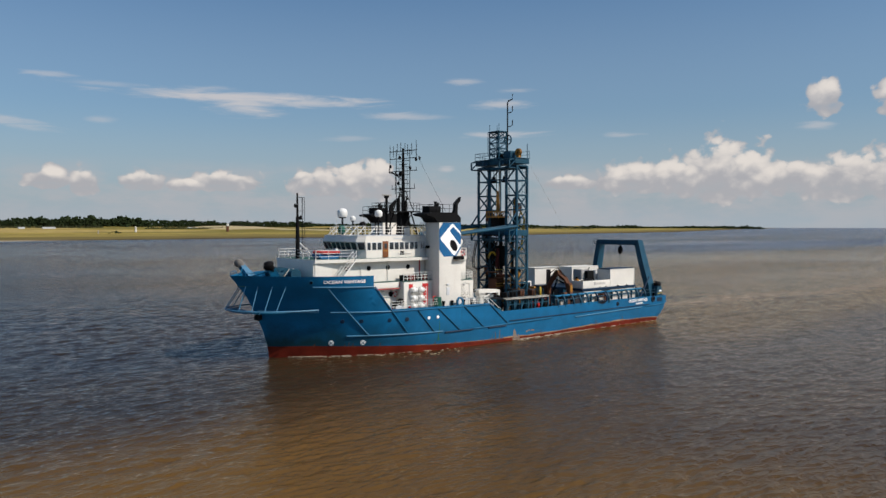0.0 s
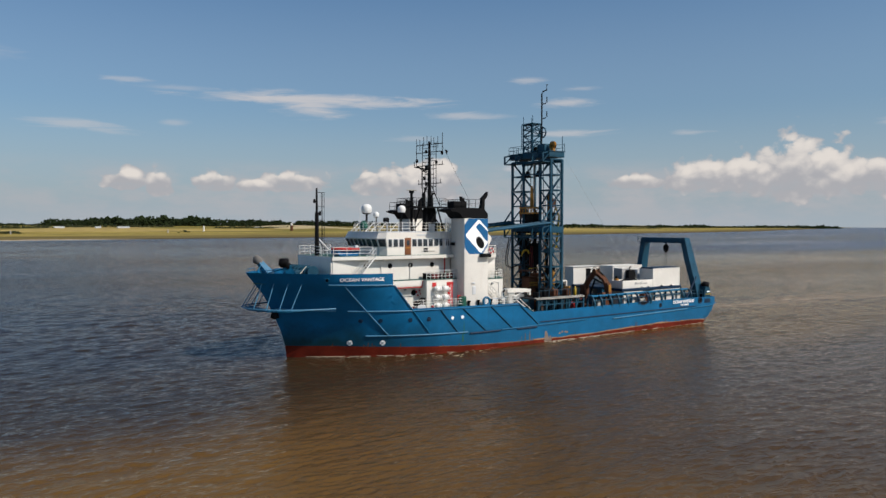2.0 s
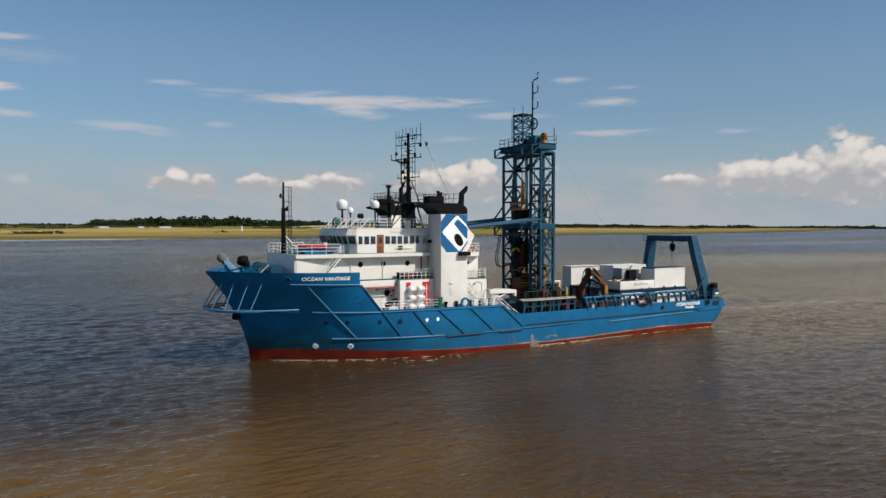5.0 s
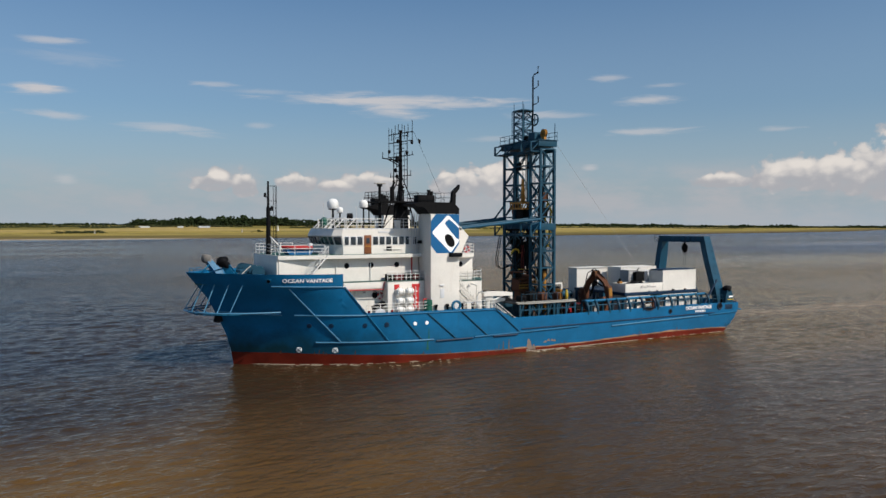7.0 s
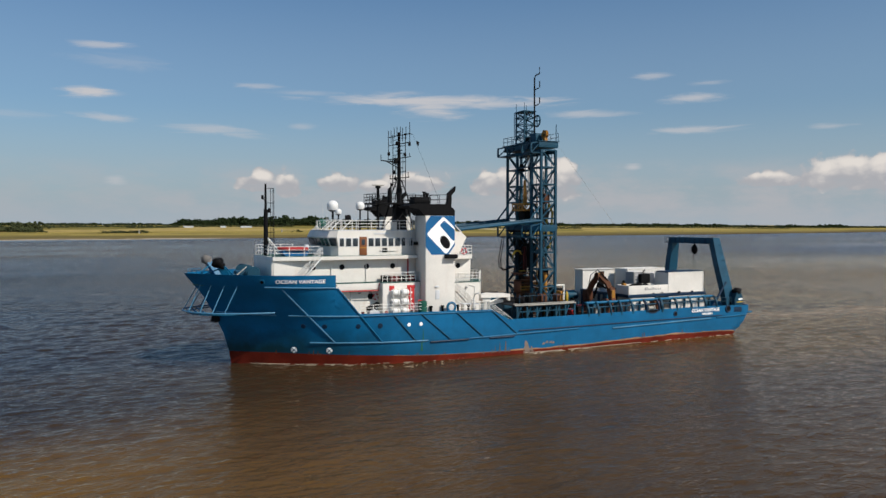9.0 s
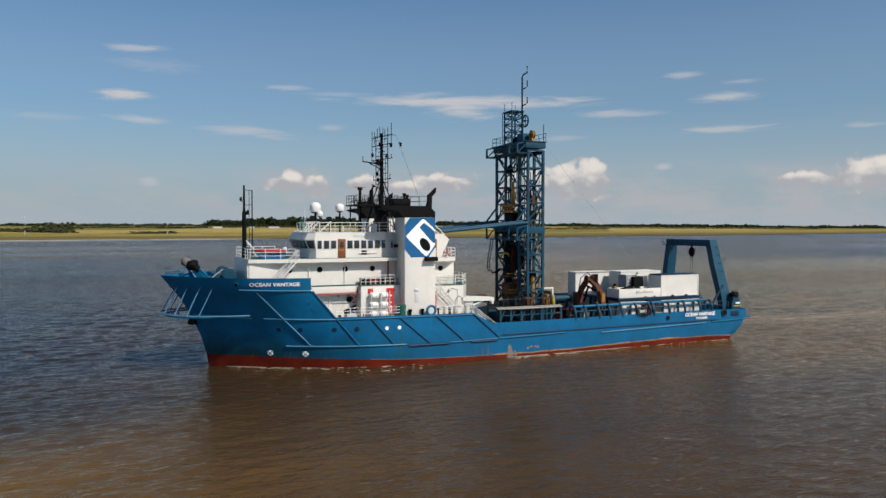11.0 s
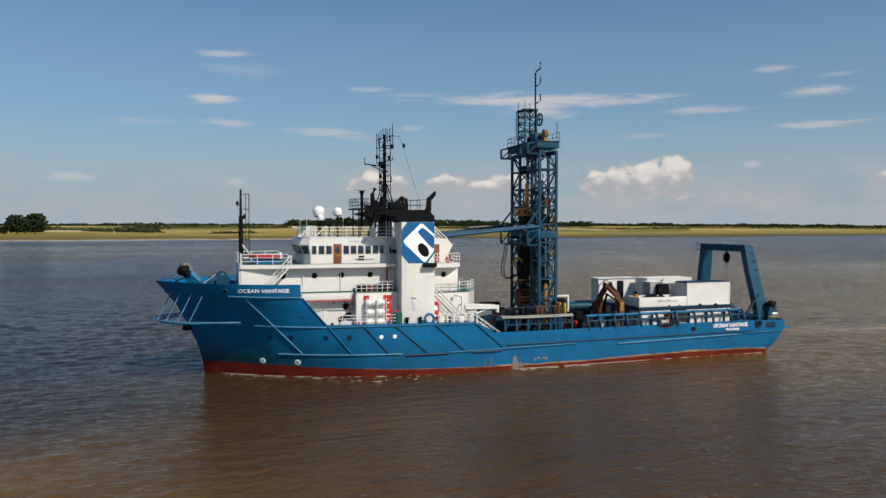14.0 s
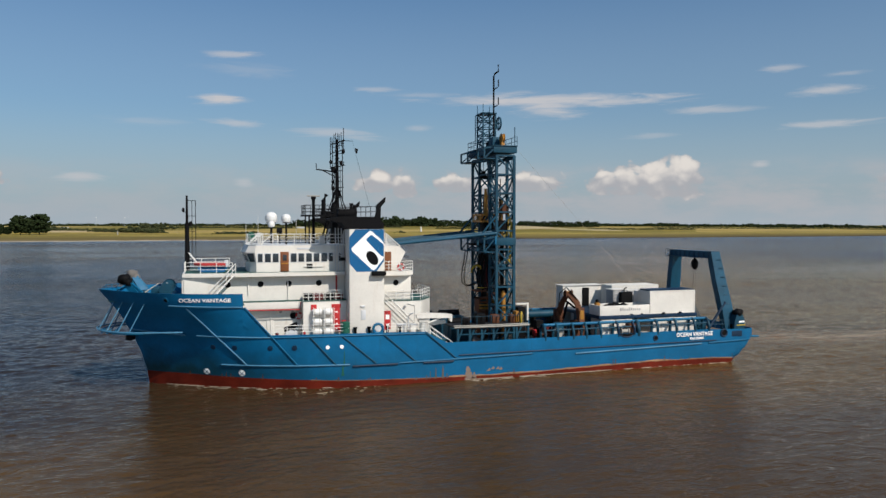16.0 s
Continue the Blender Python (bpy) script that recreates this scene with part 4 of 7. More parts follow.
for k in range(26):
    x = streaks.uniform(44, 76)
    stain(x, red_z(x) - .1, red_z(x) + streaks.uniform(.15, .7), streaks.uniform(.06, .2), RUN if k % 3 else RUST, 0, "tan rust run on the blue plating", 40.0 + k)
for k in range(14):
    x = streaks.uniform(13, 37)
    stain(x, red_z(x) - .1, red_z(x) + streaks.uniform(.1, .5), streaks.uniform(.06, .18), RUST, 0, "brown rust run on the blue plating", 80.0 + k)

# bow protection frame below the flare
FRAME = [(14.5, -5.5), (12.4, -5.35), (10.4, -5.0), (8.8, -4.3), (7.4, -3.2), (6.5, -1.8), (6.15, 0)]
bowframe = part("bow_frame", Geo().tube([(x, y, 5.75 + .02 * i) for i, (x, y) in enumerate(FRAME)] + [(x, -y, 5.75 + .02 * i) for i, (x, y) in reversed(list(enumerate(FRAME[:-1])))], .085, 8), STRAKE, ship, "pale blue tubular guard frame round the bow")
part("frame_plate", Geo().tube([(11.4, -5.0, 5.62), (9.5, -4.3, 5.62), (7.9, -3.1, 5.64), (6.95, -1.6, 5.66), (6.6, 0, 5.67), (6.95, 1.6, 5.66), (7.9, 3.1, 5.64), (9.5, 4.3, 5.62)], .09, 6), DECKBLUE, bowframe)
for k, (xb, yb) in enumerate(((9.6, -4.7), (8.5, -4.1), (7.4, -3.2), (6.5, -1.8), (6.5, 1.8), (7.4, 3.2), (8.5, 4.1), (9.6, 4.7))):
    xt = xb + 1.35
    zt = 8.5
    yt = half(max(xt, stem_x(zt) + .15), zt) * (1 if yb > 0 else -1) if yb else 0
    bar("strut", (xb, yb, 5.8), (max(xt, stem_x(zt) + .05), yt, zt), .055, STRAKE, bowframe)
for x in (6.9, 7.5, 8.1):
    w = lerp_table(x, ((6.1, .3), (6.5, 1.8), (7.4, 3.2), (8.8, 4.3)))
    bar("cross_bar", (x, -w, 5.66), (x, w, 5.66), .09, DECKBLUE, bowframe)
part("anchor", Geo().lathe([(.1, -.45), (.5, -.3), (.42, .15), (.15, .5)], (9.35, -.75, 4.95), 10), BLACK, ship, "dark anchor housed at the stem")


# ---------------------------------------------------------------- accommodation
house = thing("deckhouse", "white painted steel deckhouse under the bridge", "deckhouse", (22, 0, 4.35))
wall = part("wall", Geo().prism([(14.6, -4.55), (30.45, -4.55), (30.45, 4.55), (14.6, 4.55)], "z", 8.5, 11.02).prism([(20.03, -4.55), (30.45, -4.55), (30.45, 4.55), (20.03, 4.55)], "z", 4.36, 8.5), WHITE, house)
part("front_screen", Geo().box(14.42, 14.6, -4.45, 4.45, 8.6, 11.2, .03), WHITE, house)
for x in (18.75, 21.95, 24.75, 27.8):
    part("porthole", Geo().ring((x, -4.57, 10.22), .24, .06).lathe([(.22, -.02), (.22, .03)], (x, -4.58, 10.22), 16, "y"), BLACK, wall, "dark round porthole")
part("porthole", Geo().ring((25.2, -4.57, 6.95), .3, .06).lathe([(.28, -.02), (.28, .03)], (25.2, -4.58, 6.95), 16, "y"), BLACK, wall, "dark round porthole")
part("side_deck", Geo().box(20.1, 26.0, -5.5, -4.55, 7.75, 8.48, .04), WHITE, house, "white side deck edge")
part("deck_edge", Geo().box(20.1, 26.0, -5.53, -4.56, 8.48, 8.54), DECKGREEN, house)
part("fire_main", Geo().tube([(20.3, -5.55, 7.68), (25.75, -5.55, 7.62), (25.85, -5.55, 8.4)], .06, 6), SIGNRED, house, "red fire main pipe")
part("raft_block", Geo().box(26.0, 30.42, -6.15, -4.55, 4.36, 8.48, .05), WHITE, house)
part("deck_edge", Geo().box(25.95, 30.42, -6.22, -4.56, 8.48, 8.55), DECKGREEN, house)
part("drain_pipe", Geo().tube([(29.6, -4.62, 8.6), (29.6, -4.62, 11.0)], .09, 8), SIGNRED, house, "red vertical pipe")
for x, w, z0, z1 in ((22.5, .75, 4.5, 6.5),):
    part("door", Geo().box(x, x + w, -4.62, -4.54, z0, z1, .03), WHITE, wall)
part("red_notice", Geo().box(26.75, 27.35, -6.2, -6.15, 7.6, 8.15, .02), SIGNRED, house, "red safety notice")
part("red_notice", Geo().box(28.85, 29.8, -6.2, -6.15, 7.75, 8.15, .02), SIGNRED, house, "red safety notice")
nb = part("red_board", Geo().box(29.0, 29.7, -6.21, -6.15, 5.3, 7.75, .02), SIGNRED, house, "tall red safety board with white marks")
for z, w in ((7.35, .22), (6.6, .16), (6.15, .2), (5.6, .16)):
    part("mark", Geo().box(29.35 - w / 2, 29.35 + w / 2, -6.235, -6.205, z - .07, z + .07), LETTER, nb)


def life_raft(x, z, k):
    t = thing("life_raft", "white life raft canister strapped in a rack", "life raft", (x, -6.45, z - .34), "life rafts")
    part("canister", Geo().lathe([(.1, -.5), (.28, -.46), (.34, -.28), (.34, .28), (.28, .46), (.1, .5)], (x, -6.45, z), 16, "x"), DOME, t)
    for d in (-.25, .25):
        part("strap", Geo().ring((x + d, -6.45, z), .345, .025, "x", 16, 6), ROPE, t)


rack = thing("raft_rack", "white tubular rack holding the life rafts", "rack", (28, -6.5, 4.36))
for x in (26.95, 28.05, 29.0):
    bar("post", (x, -6.82, 4.36), (x, -6.82, 7.9), .04, RAILWHITE, rack)
    for z in (5.02, 6.02, 7.02):
        bar("bracket", (x, -6.84, z), (x, -6.15, z), .035, RAILWHITE, rack)
for zi in (5.4, 6.4, 7.4):
    for x in (27.32, 28.42):
        life_raft(x, zi, 0)

part("bridge_deck", Geo().prism([(19.2, -5.45), (30.42, -5.45), (30.42, 5.45), (19.2, 5.45), (14.5, 4.7), (14.5, -4.7)], "z", 11.02, 11.4), WHITE, house, "white edge of the bridge deck")
part("deck_skin", Geo().prism([(14.7, -4.5), (19.3, -5.3), (30.4, -5.3), (30.4, 5.3), (19.3, 5.3), (14.7, 4.5)], "z", 11.4, 11.42), DECKGREEN, house)

# wheelhouse
wheel = thing("wheelhouse", "white wheelhouse with a row of dark windows", "wheelhouse", (25, 0, 11.42))
PLAN = [(30.4, -4.62), (21.55, -4.62), (20.95, -3.8), (20.75, -1.5), (20.75, 1.5), (20.95, 3.8), (21.55, 4.62), (30.4, 4.62)]


def loop_wall(g, plan_a, za, plan_b, zb):
    n = len(plan_a)
    g.add([(x, y, za) for x, y in plan_a] + [(x, y, zb) for x, y in plan_b], [(i, (i + 1) % n, (i + 1) % n + n, i + n) for i in range(n)])


def flare(plan, d):
    return [(x - (d if x < 25 else 0) * (1 if x < 21.2 else .35), y * (1 + (.0 if abs(y) > 4 else .08 * d)), ) for x, y in plan]


g = Geo()
loop_wall(g, PLAN, 11.42, PLAN, 12.35)
loop_wall(g, PLAN, 12.35, flare(PLAN, .45), 13.4)
loop_wall(g, flare(PLAN, .45), 13.4, flare(PLAN, .1), 14.08)
g.f.append(tuple(len(g.v) - 8 + i for i in range(8)))
wh_wall = part("wall", g, WHITE, wheel, smooth=20)
top = flare(PLAN, .1)
part("roof", Geo().prism([(x, y) for x, y in top], "z", 14.085, 14.16), GREYWHITE, wheel)
for i, x in enumerate((21.93, 22.68, 23.45, 25.25, 26.02, 26.8, 27.57, 28.35, 29.05, 30.0)):
    w = .23 if i == 0 else .29 if i < 8 else .2
    g = Geo()
    g.box(x - w, x + w, -4.68, -4.6, 12.42, 13.28, .07)
    wf = part("window_frame", Geo().box(x - w - .05, x + w + .05, -4.655, -4.6, 12.37, 13.33, .07), GREYWHITE, wh_wall)
    part("window", g, GLASS, wh_wall, "dark tinted bridge window")
lo, hi = PLAN, flare(PLAN, .45)
for i in range(1, 6):          # raked front windows
    (ax, ay), (bx, by) = lo[i], lo[i + 1]
    (cx, cy), (dx, dy) = hi[i], hi[i + 1]
    n = (1, 2, 3, 2, 1)[i - 1]
    for k in range(n):
        u0, u1 = (k + .12) / n, (k + .88) / n
        P = lambda u, v: Vector((ax + (bx - ax) * u, ay + (by - ay) * u, 12.35)).lerp(Vector((cx + (dx - cx) * u, cy + (dy - cy) * u, 13.4)), v)
        out = (P(1, 0) - P(0, 0)).cross(P(0, 1) - P(0, 0)).normalized()
        if out.x > 0:
            out = -out
        q = [P(u0, .1), P(u1, .1), P(u1, .9), P(u0, .9)]
        g = Geo().add([p + out * .04 for p in q] + [p - out * .03 for p in q], [(0, 1, 2, 3), (7, 6, 5, 4), (0, 4, 5, 1), (1, 5, 6, 2), (2, 6, 7, 3), (3, 7, 4, 0)])
        part("window", g, GLASS, wh_wall, "dark raked front window")
d = part("door", Geo().box(23.92, 24.76, -4.69, -4.6, 11.45, 13.45, .03), WOOD, wheel, "varnished brown wooden bridge door")
part("door_window", Geo().box(24.14, 24.54, -4.72, -4.68, 12.55, 13.15, .03), GLASS, d)
part("door_rail", Geo().box(23.96, 24.72, -4.715, -4.69, 12.22, 12.32), ORANGE, d)
part("vent_grille", Geo().box(26.55, 27.15, -4.68, -4.6, 11.75, 12.2, .02), BLACK, wheel, "dark ventilation grille")
part("builder_plate", Geo().box(25.6, 27.4, -4.645, -4.6, 13.68, 13.86, .01), GREYWHITE, wheel, "faint grey lettering bar")

# funnels
def funnel(sy, with_emblem):
    t = thing("funnel", "tall white funnel casing with black top and a blue emblem" if with_emblem else "tall white funnel casing with a black top", "funnel", (32.2, sy * 6.3, 4.36), "twin funnels")
    ya, yb = sorted((sy * 7.55, sy * 4.7))
    part("casing", Geo().box(30.45, 34.0, ya, yb, 4.36, 15.74, .05), WHITE, t)
    part("black_top", Geo().prism([(30.3, 15.74), (34.0, 15.74), (34.0, 16.35), (33.3, 17.0), (29.3, 17.0), (28.4, 16.8), (28.6, 16.6), (29.7, 16.4)], "y", ya + .02, yb - .02), BLACK, t, "black sooty funnel top")
    y = sy * 7.0
    ex = part("exhaust_pipe", Geo().prism([(33.05, 16.7), (33.7, 16.4), (33.75, 17.5), (33.75, 18.0), (34.2, 18.5), (34.25, 19.0), (33.35, 18.2), (33.3, 17.4)], "y", y - .24, y + .24), BLACK, t, "bent black exhaust uptake")
    part("vent_box", Geo().box(29.5, 31.4, sy * 6.0 - .7, sy * 6.0 + .7, 16.99, 17.8, .04), BLACK, t)
    for x, h in ((30.9, 18.35), (31.25, 18.2)):
        part("uptake", Geo().lathe([(.16, 0), (.16, h - 17.9), (.22, h - 17.85), (.22, h - 17.75)], (x, sy * 6.2, 17.78), 10), BLACK, t)
    railing([(29.0, ya + .1, 16.9), (33.2, ya + .1, 17.0)], 1.05, "black railing on the funnel top", BLACK, 2, 1.1, .03)
    railing([(29.0, yb - .1, 16.9), (33.2, yb - .1, 17.0)], 1.05, "black railing on the funnel top", BLACK, 2, 1.1, .03)
    railing([(29.0, ya + .1, 16.9), (29.0, yb - .1, 16.9)], 1.05, "black railing on the funnel top", BLACK, 2, 1.1, .03)
    if with_emblem:
        y = ya - .012
        X = lambda u: 30.47 + 3.51 * u
        Z = lambda v: 15.72 - 4.25 * v
        em = part("emblem", Geo().prism([(X(.17), Z(0)), (X(1), Z(0)), (X(1), Z(.76)), (X(.78), Z(1)), (X(.2), Z(1)), (X(0), Z(.8)), (X(0), Z(.18))], "y", y, ya + .02), EMBLEMBLUE, t, "blue square emblem panel")

        def rounded(poly, r, k=5):
            out = []
            n = len(poly)
            for i in range(n):
                p, a, b = Vector(poly[i]), Vector(poly[i - 1]), Vector(poly[(i + 1) % n])
                p0, p1 = p + (a - p).normalized() * r, p + (b - p).normalized() * r
                for j in range(k + 1):
                    s = j / k
                    out.append(tuple(p0 * (1 - s) ** 2 + p * 2 * s * (1 - s) + p1 * s * s))
            return out

        part("emblem_diamond", Geo().prism(rounded([(X(.02), Z(.47)), (X(.6), Z(.01)), (X(1.0), Z(.3)), (X(1.0), Z(.69)), (X(.7), Z(1.0))], .32), "y", y - .005, y), LETTER, em, "white rounded diamond")
        part("emblem_slot", Geo().prism(rounded([(X(.47), Z(.24)), (X(.63), Z(.12)), (X(.998), Z(.36)), (X(.998), Z(.66)), (X(.9), Z(.62))], .2), "y", y - .009, y - .005), EMBLEMBLUE, em)
        ov = []
        for k in range(24):
            a = k * math.tau / 24
            u, v = .5 * math.cos(a), .8 * math.sin(a)
            c, s = math.cos(.62), math.sin(.62)
            ov.append((X(.66) + u * c - v * s, Z(.68) + u * s + v * c))
        part("emblem_oval", Geo().prism(ov, "y", y - .009, y - .005), BLACK, em, "black oval")
        part("light_box", Geo().box(32.7, 34.1, ya - .55, ya, 11.05, 11.5, .04), BLACK, t, "black floodlight box")
        part("vent", Geo().box(31.6, 32.1, ya - .04, ya + .02, 6.6, 7.6, .02), GREYWHITE, t)
        part("vent", Geo().box(31.55, 32.0, ya - .12, ya + .02, 7.9, 8.05, .02), GREYWHITE, t)


funnel(-1, True)
funnel(1, False)

# after part of the accommodation
aft = thing("aft_deckhouse", "white after deckhouse stepped down in three levels", "deckhouse", (36, 0, 4.36))
low = part("lower_level", Geo().prism([(30.46, -4.6), (38.7, -4.6), (40.55, -1.5), (40.55, 3.5), (30.46, 3.5)], "z", 4.36, 8.1), WHITE, aft)
part("deck_edge", Geo().prism([(30.46, -4.65), (38.72, -4.65), (40.6, -1.5), (40.6, 3.5), (30.46, 3.5)], "z", 8.1, 8.16), DECKGREEN, aft)
part("middle_level", Geo().box(30.46, 37.65, -4.3, 4.3, 8.16, 10.85, .04), WHITE, aft)
part("porthole", Geo().ring((36.0, -4.32, 10.05), .24, .06).lathe([(.22, -.02), (.22, .03)], (36.0, -4.33, 10.05), 16, "y"), BLACK, aft, "dark round porthole")
part("upper_deck", Geo().prism([(30.46, -5.2), (36.9, -5.2), (37.9, -4.2), (37.9, 4.2), (36.9, 5.2), (30.46, 5.2)], "z", 10.85, 11.3), WHITE, aft, "white after bridge deck edge")
up = part("upper_level", Geo().prism([(30.46, 11.3), (36.0, 11.3), (36.55, 12.4), (37.0, 13.3), (36.3, 13.95), (30.46, 14.05)], "y", -4.5, 4.5), WHITE, aft)
part("door", Geo().box(34.75, 35.45, -4.57, -4.49, 11.35, 13.35, .03), WOOD, aft, "brown wooden side door")
for k in range(5):
    y = -3.6 + 1.8 * k
    part("window", Geo().add([(36.62, y - .6, 12.45), (36.62, y + .6, 12.45), (37.03, y + .6, 13.22), (37.03, y - .6, 13.22), (36.5, y - .6, 12.45), (36.5, y + .6, 12.45), (36.9, y + .6, 13.22), (36.9, y - .6, 13.22)],
                             [(0, 1, 2, 3), (7, 6, 5, 4), (0, 4, 5, 1), (1, 5, 6, 2), (2, 6, 7, 3), (3, 7, 4, 0)]), GLASS, up, "dark raked after window")
rb = part("red_board", Geo().box(34.65, 35.35, -4.68, -4.6, 5.1, 7.1, .02), SIGNRED, aft, "red safety board with white marks")
part("mark", Geo().box(34.8, 35.2, -4.7, -4.68, 6.2, 6.7), LETTER, rb)
part("mark", Geo().box(34.85, 35.15, -4.7, -4.68, 5.5, 5.7), LETTER, rb)


def lifebuoy(c, axis="y", r=.32):
    t = thing("lifebuoy", "orange-red and white lifebuoy hung on the ship's side", "lifebuoy", (c[0], c[1], c[2] - r), "lifebuoys")
    part("ring", Geo().ring(c, r, .075, axis), SIGNRED, t)
    for k in range(4):
        a = k * math.pi / 2 + .4
        part("band", Geo().lathe([(.085, -.07), (.085, .07)], (c[0] + r * math.cos(a), c[1], c[2] + r * math.sin(a)), 8, "y"), LETTER, t)


lifebuoy((36.3, -5.26, 11.75))
lifebuoy((25.75, -4.75, 6.9), r=.3)

# railings of the accommodation
W = "white painted ship's railing with three bars"
railing([(22.7, -8.2, 5.45), (30.2, -8.2, 5.35)], .95, W)
railing([(34.2, -8.2, 5.33), (38.1, -8.2, 5.26)], .85, W)
railing([(14.7, -4.6, 11.42), (19.2, -5.4, 11.42)], 1.05, W)
railing([(14.7, -4.5, 11.42), (14.7, 4.5, 11.42)], 1.05, W)
railing([(14.7, 4.6, 11.42), (19.2, 5.4, 11.42)], 1.05, W)
railing([(26.0, -6.12, 8.55), (30.4, -6.12, 8.55)], 1.0, W, bars=3, gap=.55)
railing([(21.0, -3.5, 14.16), (22.0, -4.5, 14.16), (30.3, -4.5, 14.16)], 1.05, "white railing on the wheelhouse roof")
railing([(20.9, -1.5, 14.16), (21.0, -3.5, 14.16)], 1.05, "white railing on the wheelhouse roof")
railing([(20.9, -1.5, 14.16), (20.9, 1.5, 14.16), (22.0, 4.4, 14.16), (30.3, 4.5, 14.16)], 1.05, "white railing on the wheelhouse roof")
railing([(34.1, -5.15, 11.3), (36.9, -5.15, 11.3), (37.85, -4.2, 11.3), (37.85, 4.2, 11.3)], 1.05, W, gap=.9)
railing([(34.1, -4.55, 8.16), (38.65, -4.55, 8.16), (40.5, -1.5, 8.16), (40.5, 3.4, 8.16)], 1.05, W, gap=.9)

# slanting stays at the front of the bridge roof
stays = thing("roof_stays", "slanting white stays at both ends of the bridge roof", "stays", (21.2, 0, 14.16))
for x, y in ((20.95, -3.4), (20.8, -2.0), (20.75, -.7), (20.75, .7), (20.8, 2.0), (20.95, 3.4), (21.9, -4.45)):
    bar("stay", (x, y, 14.1), (x + 1.3, y * .98, 15.3), .06, RAILWHITE, stays, 6)
    bar("stay_foot", (x + 1.3, y * .98, 14.12), (x + 1.3, y * .98, 15.3), .05, RAILWHITE, stays, 6)
for y in (-4.2, -2.8, -1.4, 0, 1.4, 2.8, 4.2):
    bar("stay", (36.5, y, 13.9), (35.0, y, 15.25), .055, RAILWHITE, stays, 6)
    bar("stay_foot", (35.0, y, 14.0), (35.0, y, 15.25), .045, RAILWHITE, stays, 6)
bar("head_rail", (35.0, -4.2, 15.25), (35.0, 4.2, 15.25), .04, RAILWHITE, stays, 6)
bar("head_rail", (22.25, -3.4, 15.3), (22.25, 3.4, 15.3), .04, RAILWHITE, stays, 6)

for k, (x, w, m, l) in enumerate(((26.6, .8, BLACK, "black"), (27.6, 1.0, MAROON, "dark red"), (28.7, .9, BLACK, "black"), (29.7, .8, MAROON, "dark red"))):
    jb = thing("lifejacket_box", l + " lifejacket box behind the boat deck railing", "box", (x, -5.3, 8.55), "lifejacket boxes")
    part("body", Geo().box(x - w / 2, x + w / 2, -5.7, -4.95, 8.55, 9.15, .05), m, jb)
    part("lid", Geo().box(x - w / 2 - .03, x + w / 2 + .03, -5.73, -4.92, 9.15, 9.22, .02), m, jb)
for x0, x1, z in ((23.2, 24.4, 10.75), (26.3, 28.2, 11.95)):
    hb = thing("hand_grab", "white grab rail on the house side", "rail", (x0, -4.7, z - .05), "grab rails")
    y = -4.75 if z > 11 else -4.68
    part("rail", Geo().tube([(x0, -4.55, z), (x0, y, z), (x1, y, z), (x1, -4.55, z)], .04, 6), RAILWHITE, hb)
ct_ = thing("cctv_camera", "small black camera on a bracket by the funnel", "camera", (30.2, -5.6, 12.6))
bar("bracket", (30.2, -4.6, 12.6), (30.2, -5.5, 12.6), .05, BLACK, ct_, 6)
part("body", Geo().box(29.9, 30.35, -5.75, -5.45, 12.5, 12.85, .05), BLACK, ct_)
for z in (13.05, 13.55, 14.0):
    pl = thing("pipe_line", "thin white pipe along the wheelhouse side", "pipe", (29.2, -4.75, z), "side pipes")
    part("pipe", Geo().tube([(29.05, -4.6, z), (29.05, -4.85, z), (30.44, -4.85, z)], .04, 6), RAILWHITE, pl)


# pipes and small fittings on the house side
for x in (29.45, 29.75, 30.05, 30.3):
    vp = thing("vent_pipe", "upright grey-white pipe between the wheelhouse and the funnel", "pipe", (x, -5.0, 11.42), "upright pipes")
    part("pipe", Geo().tube([(x, -5.0, 11.42), (x, -5.0, 15.6 + .25 * ((x * 20) % 3))], .05, 8), GREYWHITE, vp)
    part("clip", Geo().box(x - .08, x + .08, -5.06, -4.6, 13.2, 13.28), GREYWHITE, vp)
for pts in ([(24.65, -4.62, 8.6), (24.65, -4.64, 11.0)], [(19.0, -4.64, 10.75), (20.4, -4.66, 10.6), (20.75, -4.66, 10.3), (20.75, -4.66, 9.2)], [(22.9, -4.62, 4.4), (22.9, -4.64, 7.7)], [(38.0, -4.64, 4.4), (38.0, -4.66, 7.6), (37.2, -4.66, 7.8)]):
    dp = thing("drain_pipe", "white painted pipe down the house side", "pipe", pts[0], "house pipes")
    part("pipe", Geo().tube(pts, .045, 8), RAILWHITE, dp)
for x, m, l in ((23.3, MAROON, "dark red"), (25.95, SIGNRED, "bright red"), (33.9, SIGNRED, "bright red")):
    fh = thing("fire_hydrant", l + " fire hydrant post on the main deck", "hydrant", (x, -7.4, 4.36), "fire hydrants")
    part("post", Geo().lathe([(.12, 0), (.1, .1), (.1, .9), (.16, .95), (.16, 1.2), (.06, 1.3)], (x, -7.4, 4.36), 10), m, fh)
    part("valve", Geo().lathe([(.05, -.2), (.12, -.15), (.12, .0)], (x, -7.5, 5.3), 8, "y"), BLACK, fh)
dv = thing("boat_davit", "slim grey davit with a curved arm by the after deckhouse", "davit", (36.7, -6.9, 4.36))
part("post", Geo().tube([(36.7, -6.9, 4.36), (36.7, -6.9, 6.5), (36.8, -7.1, 6.95), (37.1, -7.5, 7.1)], .08, 8, .06), GREYWHITE, dv)
part("winch", Geo().box(36.5, 36.9, -7.15, -6.95, 5.2, 5.6, .05), GREY, dv)
